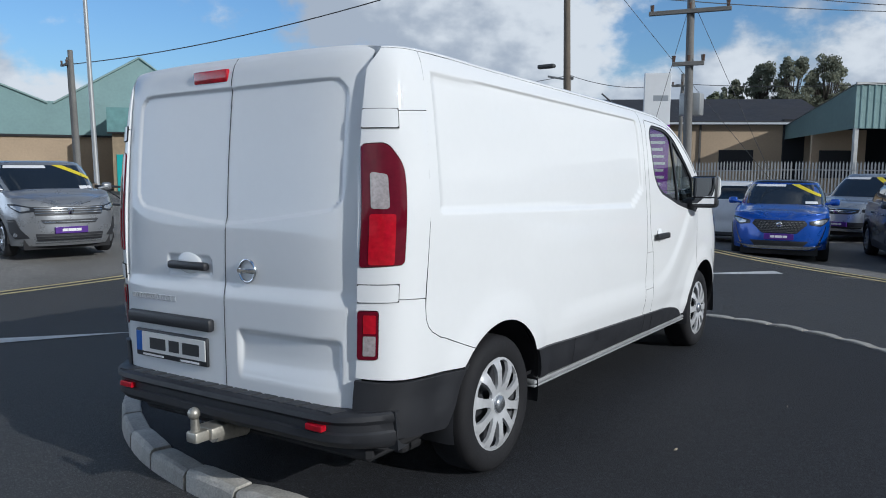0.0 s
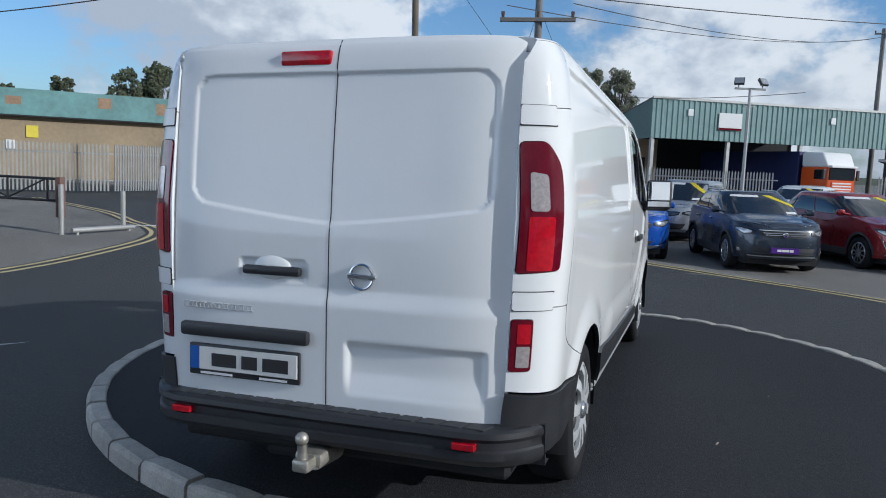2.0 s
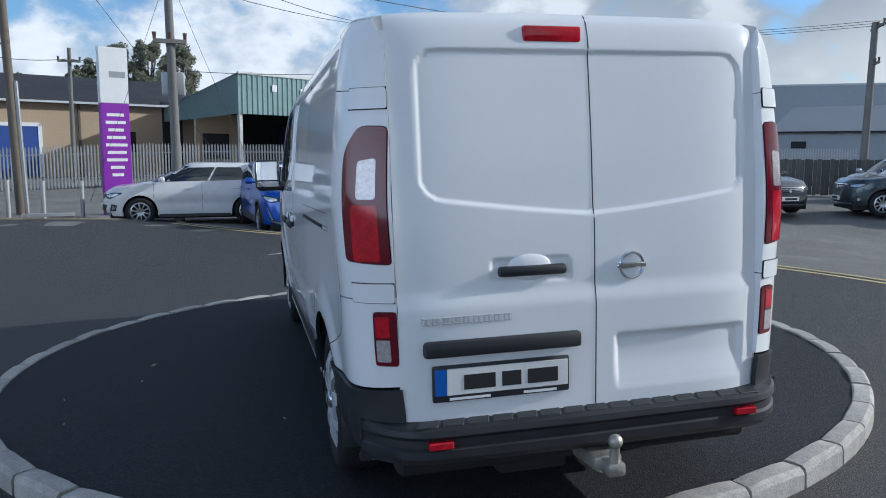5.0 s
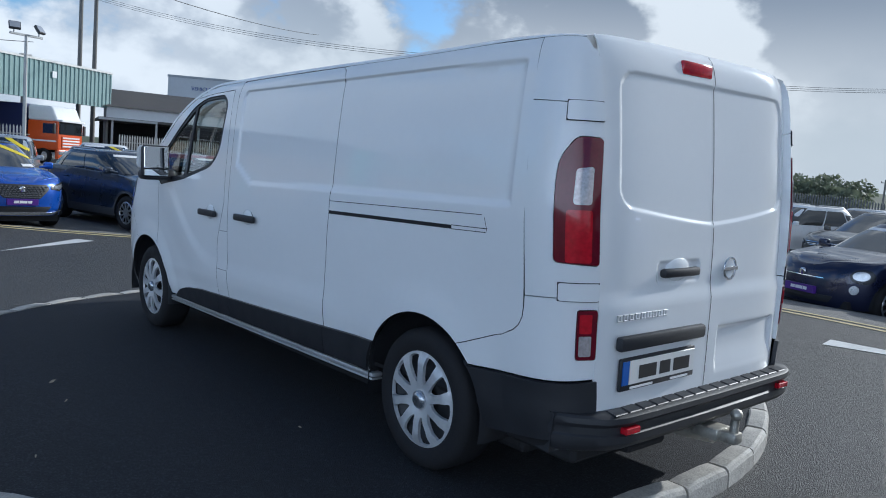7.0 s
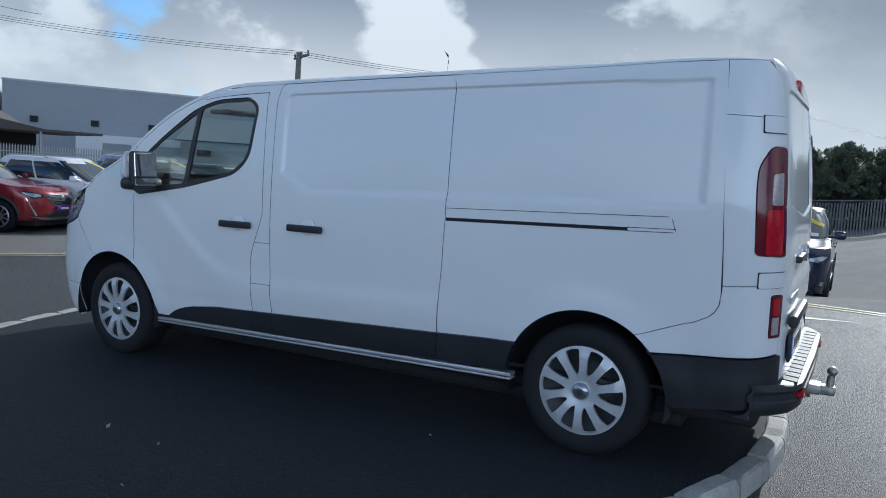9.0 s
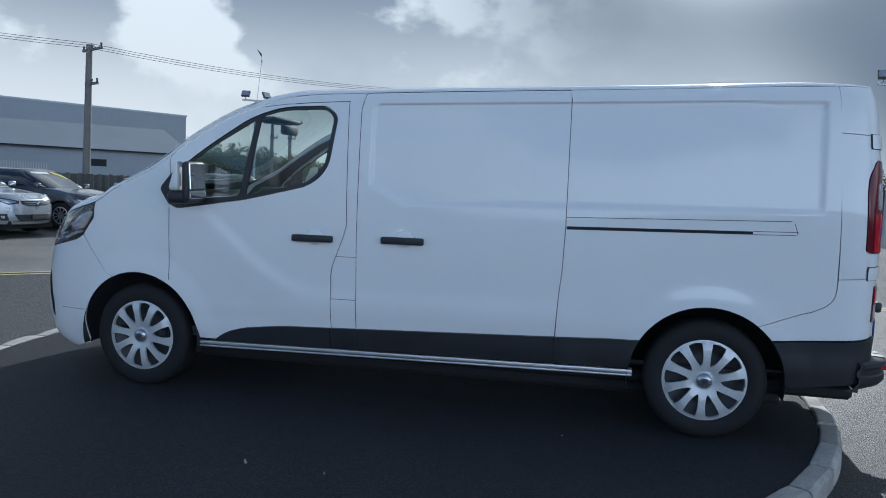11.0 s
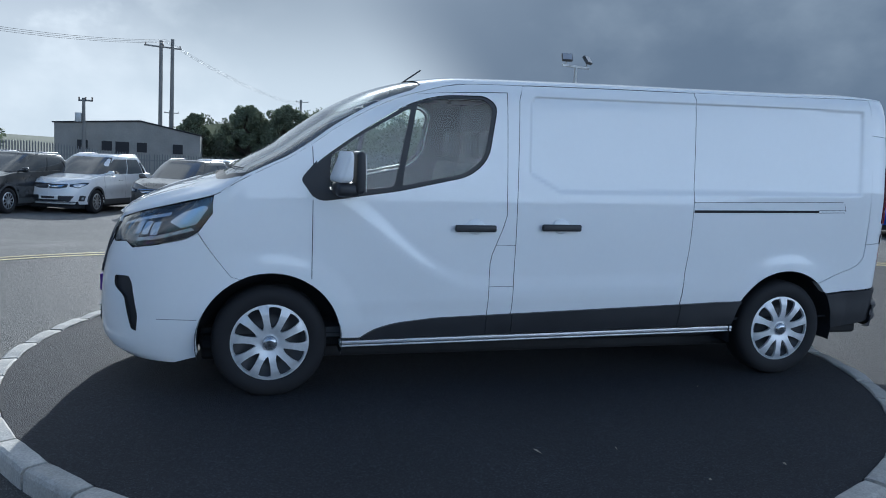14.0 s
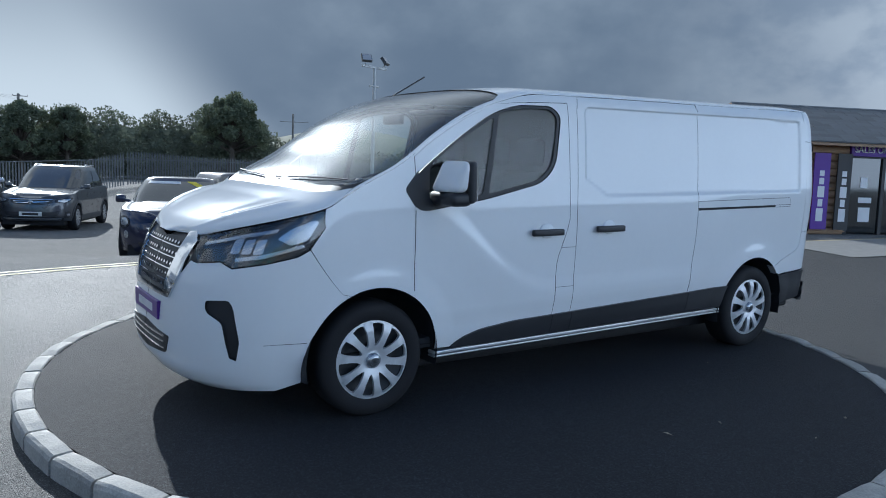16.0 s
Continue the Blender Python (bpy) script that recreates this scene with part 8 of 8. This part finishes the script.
part("lamp_head", boxed((-0.85, -0.22, 4.40), (-0.32, -0.02, 4.52), 0.05, 3), M_GREYPLASTIC, lp, "grey street lamp head", smooth=True)
part("pole_guard", boxed((0.10, -0.05, 0), (0.18, 0.05, 3.2), 0.01, 1), M_GALV, lp)
wood_pole(-9.0, 36.0, 6.2, 0.10, "far timber pole with short arms", ((5.6, 0.5),), (0, 0.5))
wood_pole(-28.6, 15.6, 6.0, 0.14, "leaning timber pole before the teal works", ((5.7, 0.4),), (0, -3.2))
wood_pole(-27.9, 15.2, 6.2, 0.12, "paired timber pole before the teal works", (), (0, -2.6))
wood_pole(-24.5, 16.6, 4.6, 0.09, "short timber pole with a lamp bracket", ((4.2, 0.3),), (0, -1.8))
for x, y, hh, lab in ((11.82, 53.88, 11.55, "tall grey pole behind the shed"), (12.78, 53.93, 11.45, "tall grey pole beside its twin")):
    wood_pole(x, y, hh, 0.15, lab, ((hh - 0.35, 0.55),))
for x, y in ((51.6, 27.6), (51.9, 26.2)):
    wood_pole(x, y, 6.35, 0.14, "timber pole of a far twin support", ((6.1, 1.3), (4.9, 0.5)), turn=60)
wood_pole(23.6, 22.9, 6.85, 0.15, "tall grey timber pole with two crossarms", ((6.65, 0.95), (5.2, 0.6)), (0.2, 0.5), turn=60)
wood_pole(53.9, 9.33, 9.8, 0.14, "grey pole of a twin support", ((9.35, 1.3),), (0, 0.6), turn=110)
wood_pole(53.85, 8.55, 9.95, 0.14, "grey pole beside its twin", (), (0, 0.6), turn=75)
wood_pole(45.5, 12.9, 4.55, 0.11, "short pole carrying a transformer", ((4.4, 0.45),), turn=70, box_at=3.1)
wood_pole(100.0, 12.5, 7.0, 0.16, "small far pole on the skyline", ((6.7, 0.9),), turn=80)
wood_pole(112.0, 38.5, 4.9, 0.14, "small far pole on the skyline", ((4.5, 0.9),), turn=70)
wood_pole(150.0, -59.6, 13.0, 0.25, "far pole with a wide crossarm above the field", ((11.3, 3.0),), turn=70)
wood_pole(120.0, -5.5, 10.5, 0.2, "small far pole above the trees", ((10.2, 1.0),), turn=80)


def flood_post(x, y, h, turn, label):
    root = thing("flood_light", pose(x, y, ground_z(x, y), 0, 0, turn), label, "lamp post", "flood light posts")
    part("post", tubed((0, 0, 0), (0, 0, h), 0.07, 0.05, 10), M_GALV, root, smooth=True)
    part("crossbar", boxed((-0.55, -0.03, h - 0.02), (0.55, 0.03, h + 0.05), 0.006, 1), M_GALV, root)
    part("bracket", boxed((-0.2, -0.03, h - 0.62), (0.2, 0.03, h - 0.57), 0.006, 1), M_GALV, root)
    for sx, yaw in ((-0.42, -25), (0.42, 25)):
        hd = part("flood_head", boxed((-0.17, -0.05, -0.14), (0.17, 0.05, 0.14), 0.01, 1), M_GREYPLASTIC, root, "square flood light head", matrix=pose(sx, -0.05, h + 0.26, -35, 0, yaw))
        part("lamp_face", boxed((-0.15, -0.056, -0.12), (0.15, -0.049, 0.12)), M_ALLOY, hd)
        part("yoke", tubed((sx, 0, h), (sx, -0.02, h + 0.2), 0.02, None, 6), M_GALV, root)
    return root


flood_post(2.70, 25.6, 4.65, 20, "tall twin flood light post on the car lot")
flood_post(24.2, 15.35, 4.70, -55, "tall twin flood light post among the parked cars")
flood_post(17.8, -6.7, 4.42, -75, "tall twin flood light post behind the sales yard")
lw = thing("street_lamp", pose(-21.5, 12.0, ground_z(-21.5, 12.0), 0, -2.4, 0), "tall thin grey lamp column before the works", "lamp post")
part("column", tubed((0, 0, 0), (0, 0, 9.5), 0.09, 0.06, 10), M_GALV, lw, smooth=True)
le = thing("street_lamp", pose(-15.2, 36.2, ground_z(-15.2, 36.2)), "grey lamp column beside the warehouse", "lamp post")
part("column", tubed((0, 0, 0), (0, 0, 6.5), 0.13, 0.08, 10), M_GALV, le, smooth=True)
part("lamp_head", boxed((-0.16, -0.2, 6.45), (0.16, 0.2, 6.62), 0.05, 2), M_GREYPLASTIC, le, smooth=True)
# tattered kite-shaped bird scarer on a thin mast
sc = thing("bird_scarer", pose(24.25, 15.4, ground_z(24.25, 15.4)), "torn dark bird-scarer kite on a thin leaning mast", "bird scarer")
part("mast", tubed((0, 0, 4.0), (0.06, -0.20, 6.35), 0.010, 0.008, 6), M_GALV, sc)
link_mesh("kite", [(0.06, -0.2, 6.5), (0.0, 0.02, 6.86), (0.08, -0.18, 6.66), (0.05, -0.24, 6.28), (0.09, -0.16, 6.34)], [(0, 1, 2), (0, 3, 4), (2, 1, 0), (4, 3, 0)], M_INK, sc)

# wires
for dz, dx in ((0, -0.85), (0, 0.85)):
    wire([(-2.85 + dx, 15.9, 5.60), (11.8, 53.8, 10.9)], 0.012, 0.6)
wire([(-28.6, 15.6, 5.6), (-6.8, 17.3, 7.8)], 0.02, 0.5)
wire([(-6.8, 17.3, 8.2), (-2.85, 15.95, 5.9), (22.0, 40.0, 9.0)], 0.014, 0.5)
wire([(-6.8, 17.3, 8.1), (-1.4, 22.0, 0.4)], 0.008, 0.05)
wire([(-2.85, 15.95, 5.5), (-0.7, 18.2, 0.1)], 0.007, 0.03)
wire([(-2.85, 15.95, 5.6), (-5.2, 18.4, 0.1)], 0.007, 0.03)
wire([(-34, 40.5, 6.4), (-15.2, 36.2, 6.4), (-9.0, 36.0, 5.6), (6.0, 40.0, 5.9)], 0.016, 0.4)
for k in range(3):
    wire([(12.3, 53.9, 10.9 + 0.12 * k), (23.6, 22.9, 6.6 + 0.1 * k), (53.9, 9.0, 9.2 + 0.10 * k), (120.0, -5.5, 10.0 + 0.2 * k)], 0.010, 0.8)

# bollards, railing and gate
M_RUSTPOST = material("rusted_brown_steel", (0.17, 0.10, 0.08), 0.8, var=0.35, scale=6, fine=40, bump=0.15)
M_BOLLARD = material("galvanised_bollard", (0.45, 0.45, 0.44), 0.45, 0.5, var=0.15, scale=4)


def bollard(x, y, h=0.85, r=0.05):
    root = tagged(part("bollard", tubed((0, 0, 0), (0, 0, h), r, None, 12), M_BOLLARD, None, smooth=True), "grey galvanised steel bollard at the road's edge", "bollard", "bollards by the road")
    root.matrix_world = pose(x, y, ground_z(x, y))
    return root


for x, y in ((-6.84, 15.81), (-6.51, 15.92), (-5.67, 15.48), (-5.03, 16.4)):
    bollard(x, y)
for x, y, hh in ((-10.7, 6.65, 0.92), (-10.2, 7.88, 0.96), (-9.95, 9.25, 0.80)):
    bollard(x, y, hh)
bar = thing("low_rail", pose(-5.6, 15.2, ground_z(-5.6, 15.2), 0, 0, 8), "low galvanised hoop rail beside the bollards", "rail")
part("rail", boxed((-0.45, -0.04, 0.06), (0.6, 0.04, 0.14), 0.01, 1), M_BOLLARD, bar)
bar = thing("low_rail", frame_of((-10.1, 7.95), (-9.85, 9.35))[0], "low galvanised rail between two bollards beside the gate", "rail")
part("rail", tubed((0, -0.10, 0.09), (1.42, -0.10, 0.09), 0.05, None, 12), M_BOLLARD, bar, smooth=True)
for x in (0.12, 1.30):
    part("foot", tubed((x, -0.10, -0.02), (x, -0.10, 0.09), 0.03, None, 8), M_BOLLARD, bar)
gate = thing("lattice_barrier", frame_of((-13.05, 7.55), (-10.3, 7.98))[0], "dark lattice road barrier standing open beside the yard", "barrier")
for z in (0.62, 1.04):
    part("rail", tubed((-1.2, 0, z), (2.75, 0, z - 0.02), 0.026, None, 8), M_INK, gate)
for k in range(5):
    x = -0.95 + k * 0.86
    part("upright", tubed((x, 0, 0.62), (x, 0, 1.03), 0.02, None, 6), M_INK, gate)
    if k < 4:
        a, b = (0.62, 1.03) if k % 2 else (1.03, 0.62)
        part("diagonal", tubed((x, 0, a), (x + 0.86, 0, b), 0.017, None, 6), M_INK, gate)
part("latch_post", boxed((2.70, -0.07, 0.28), (2.84, 0.07, 1.06), 0.02, 1), M_RUSTPOST, gate, "rusty brown end post of the barrier")
part("hinge_post", boxed((-1.35, -0.07, -0.02), (-1.18, 0.07, 1.10), 0.01, 1), M_POLE, gate)

# ---------------------------------------------------------------- trees, hedges, far hills
M_LEAF = material("dark_foliage", (0.145, 0.168, 0.105), 0.75, var=0.35, scale=0.6, fine=5, island=True)
M_LEAFGREY = material("grey_green_foliage", (0.20, 0.215, 0.155), 0.75, var=0.3, scale=0.6, fine=5, island=True)
M_HEDGE = material("hedge_foliage", (0.155, 0.172, 0.118), 0.85, var=0.4, scale=0.3, fine=3, island=True)
for leaf in (M_LEAF, M_LEAFGREY, M_HEDGE):
    translucent(leaf)
M_BARK = material("bark", (0.07, 0.058, 0.045), 0.9, var=0.3, scale=3, bump=0.3)
M_FIELD = material("far_field", (0.065, 0.08, 0.038), 0.95, var=0.2, scale=0.02, fine=0.2)


def leaves(rnd, lobes, count, size):
    """Small leaf sprays scattered through ball-shaped lobes, denser at their rims."""
    V, F = [], []
    weights = [l[3] ** 2 for l in lobes]
    for _ in range(count):
        cx, cy, cz, r, sq = rnd.choices(lobes, weights)[0]
        v = Vector((rnd.gauss(0, 1), rnd.gauss(0, 1), rnd.gauss(0, 1))).normalized() * r * rnd.uniform(0.55, 1.06)
        p = Vector((cx + v.x, cy + v.y, cz + v.z * sq))
        a = Vector((rnd.gauss(0, 1), rnd.gauss(0, 1), rnd.gauss(0, 1))).normalized()
        b = a.orthogonal().normalized()
        s = size * rnd.uniform(0.5, 1.3)
        i = len(V)
        V += [p + a * s, p + b * s * 0.6, p - a * s * 0.8, p - b * s * 0.6]
        F.append((i, i + 1, i + 2, i + 3))
    return V, F


def tree(x, y, height, spread, seed, label, mat=M_LEAF, count=2600, size=0.24, base=0.3, conifer=False, dome=False):
    rnd = random.Random(seed)
    z0 = ground_z(x, y)
    root = thing("tree", pose(x, y, z0), label, "tree", "trees beyond the yards")
    bm = tubed((0, 0, -0.2), (0.05 * height * rnd.uniform(-1, 1), 0, height * 0.55), spread * 0.09, spread * 0.05, 8)
    lobes = []
    for k in range(60 if conifer else 110):
        a = rnd.uniform(0, 2 * math.pi)
        f = rnd.uniform(0.0 if dome else 0.15, 1.0)
        zz = height * (base + (0.95 - base) * f)
        rr = spread * (0.75 - 0.45 * f if conifer else math.sqrt(max(0.02, 1 - f * f)) * rnd.uniform(0.6, 1.0) if dome else 0.62 * math.sin(math.pi * (0.15 + 0.75 * f))) * rnd.uniform(0.5, 1.0)
        p = (rr * math.cos(a), rr * math.sin(a), zz)
        lobes.append((*p, spread * (rnd.uniform(0.08, 0.22) if conifer else rnd.uniform(0.05, 0.17)), rnd.uniform(0.8, 1.3)))
        tube(bm, (0, 0, height * (base * 0.8 + 0.25 * f)), p, spread * 0.016, spread * 0.006, 4)
    part("trunk", bm, M_BARK, root, smooth=True)
    V, F = leaves(rnd, lobes, count, size)
    link_mesh("crown", V, F, mat, root)
    return root


for k, (x, y, hh, sp) in enumerate(((-13.6, 66, 9.2, 2.4), (-11.2, 67, 10.6, 3.0), (-8.8, 66, 10.9, 3.0), (-6.4, 67, 11.0, 3.0), (-15.0, 69, 8.2, 2.0))):
    tree(x, y, hh, sp, 20 + k, "tall grey-green tree standing behind the warehouses", M_LEAFGREY, 9000, 0.12)
for k, (x, y, hh, sp) in enumerate(((-44.9, 49.1, 9.2, 2.7), (-43.0, 50.8, 9.5, 2.8), (-48.5, 46.0, 7.6, 2.2))):
    tree(x, y, hh, sp, 40 + k, "dark conifer standing behind the teal works", M_LEAF, 6000, 0.15, conifer=True)
for k, (x, y, hh, sp) in enumerate(((-40.1, 53.0, 7.7, 2.2), (-13, 58, 7.5, 1.6), (-16.5, 58, 7.1, 1.3), (-52, 44, 6.8, 1.8))):
    tree(x, y, hh, sp, 60 + k, "small tree showing over the roofs", M_LEAF, 4500, 0.13)


def thicket(name, pts, depth, count, seed, label, mat=M_HEDGE, size=0.115):
    """A belt of scrub: rows of (x, y, height) along its front."""
    rnd = random.Random(seed)
    V, F, lobes = [], [], []
    P = np.array(pts, float)
    seg = np.concatenate([[0], np.cumsum(np.hypot(*np.diff(P[:, :2], axis=0).T))])
    for s in np.arange(0, seg[-1], 0.8):
        x, y, h = (float(np.interp(s, seg, P[:, i])) for i in range(3))
        nx, ny = x / math.hypot(x, y), y / math.hypot(x, y)
        for j in range(3):
            f = j / 2
            hh = (h + 0.3) * rnd.uniform(0.87, 1.05) * (0.55 + 0.45 * f)
            for q in (0.18, 0.40, 0.62, 0.80, 0.95):
                r = rnd.uniform(0.45, 1.15)
                lobes.append((x + nx * depth * f + rnd.uniform(-0.5, 0.5), y + ny * depth * f + rnd.uniform(-0.5, 0.5), ground_z(x, y) + hh * q - 0.35, r, 0.8))
    V, F = leaves(rnd, lobes, count, size)
    # solid dark heart behind the leaves
    for s in np.arange(0, seg[-1], 2.2):
        x, y, h = (float(np.interp(s, seg, P[:, i])) for i in range(3))
        x2, y2, h2 = (float(np.interp(min(s + 2.2, seg[-1]), seg, P[:, i])) for i in range(3))
        nx, ny = x / math.hypot(x, y), y / math.hypot(x, y)
        i = len(V)
        V += [(x + nx * 0.8, y + ny * 0.8, -0.3), (x2 + nx * 0.8, y2 + ny * 0.8, -0.3), (x2 + nx * 1.9, y2 + ny * 1.9, h2 * 0.80), (x + nx * 1.9, y + ny * 1.9, h * 0.80)]
        F.append((i, i + 1, i + 2, i + 3))
    ob = link_mesh(name, V, F, mat)
    return tagged(ob, label, "hedge", kind="stuff")


thicket("scrub_belt", [(52, 8.5, 3.6), (52.5, 5.5, 4.6), (52, 2, 5.0), (51.5, -2, 4.8), (51, -6, 4.9), (50.5, -9, 4.9), (49.5, -12, 5.0), (48.7, -14.2, 4.6), (47.8, -15.8, 3.2), (45, -20.5, 2.4), (42, -25, 2.4), (36, -32, 2.4), (26, -38, 2.4)], 4.0, 230000, 5, "dark belt of trees and scrub behind the fence")
for k, (x, y, hh, sp) in enumerate(((50.6, 3.2, 5.3, 2.3), (50.4, 0.6, 5.5, 2.7), (50.2, -2.0, 5.0, 2.0), (48.6, -12.3, 6.1, 3.2), (51.5, 6.8, 4.6, 1.7))):
    tree(x, y, hh, sp, 80 + k, "rounded dark tree rising out of the scrub belt", M_LEAF, 20000, 0.095, base=0.40, dome=True)
thicket("far_hedge", [(62, 22.5, 3.0), (72, 34, 4.0), (84, 46, 5.6), (86, 54, 6.4), (84, 64, 6.6)], 5.0, 26000, 6, "dark far belt of trees on the skyline", M_LEAF, 0.28)
# low hills that close the view
V, F, seg = [], [], 120
rh = random.Random(8)
for k in range(seg + 1):
    a = 2 * math.pi * k / seg
    e = math.cos(a - 0.35)
    top_z = 3.5 + 4.0 * noise.noise((2.2 * math.cos(a), 2.2 * math.sin(a), 0.3)) + 2.0 * max(0, math.cos(a + 0.35)) + 1.2 * noise.noise((16 * math.cos(a), 16 * math.sin(a), 2.0))
    top_z += 27.0 * math.exp(-((math.degrees(math.atan2(math.sin(a), math.cos(a))) + 27.0) / 9.0) ** 2)      # a field climbing behind the belt
    for r, z in ((330, -1.0), (420, top_z * 0.55), (520, top_z), (700, top_z * 0.3)):
        V.append((r * math.cos(a), r * math.sin(a), z))
F = [(4 * k + i, 4 * k + 4 + i, 4 * k + 5 + i, 4 * k + 1 + i) for k in range(seg) for i in range(3)]
tagged(link_mesh("far_hills", V, [f[::-1] for f in F], M_FIELD, None, "", True), "low green hills on the horizon", "hills", kind="structure")
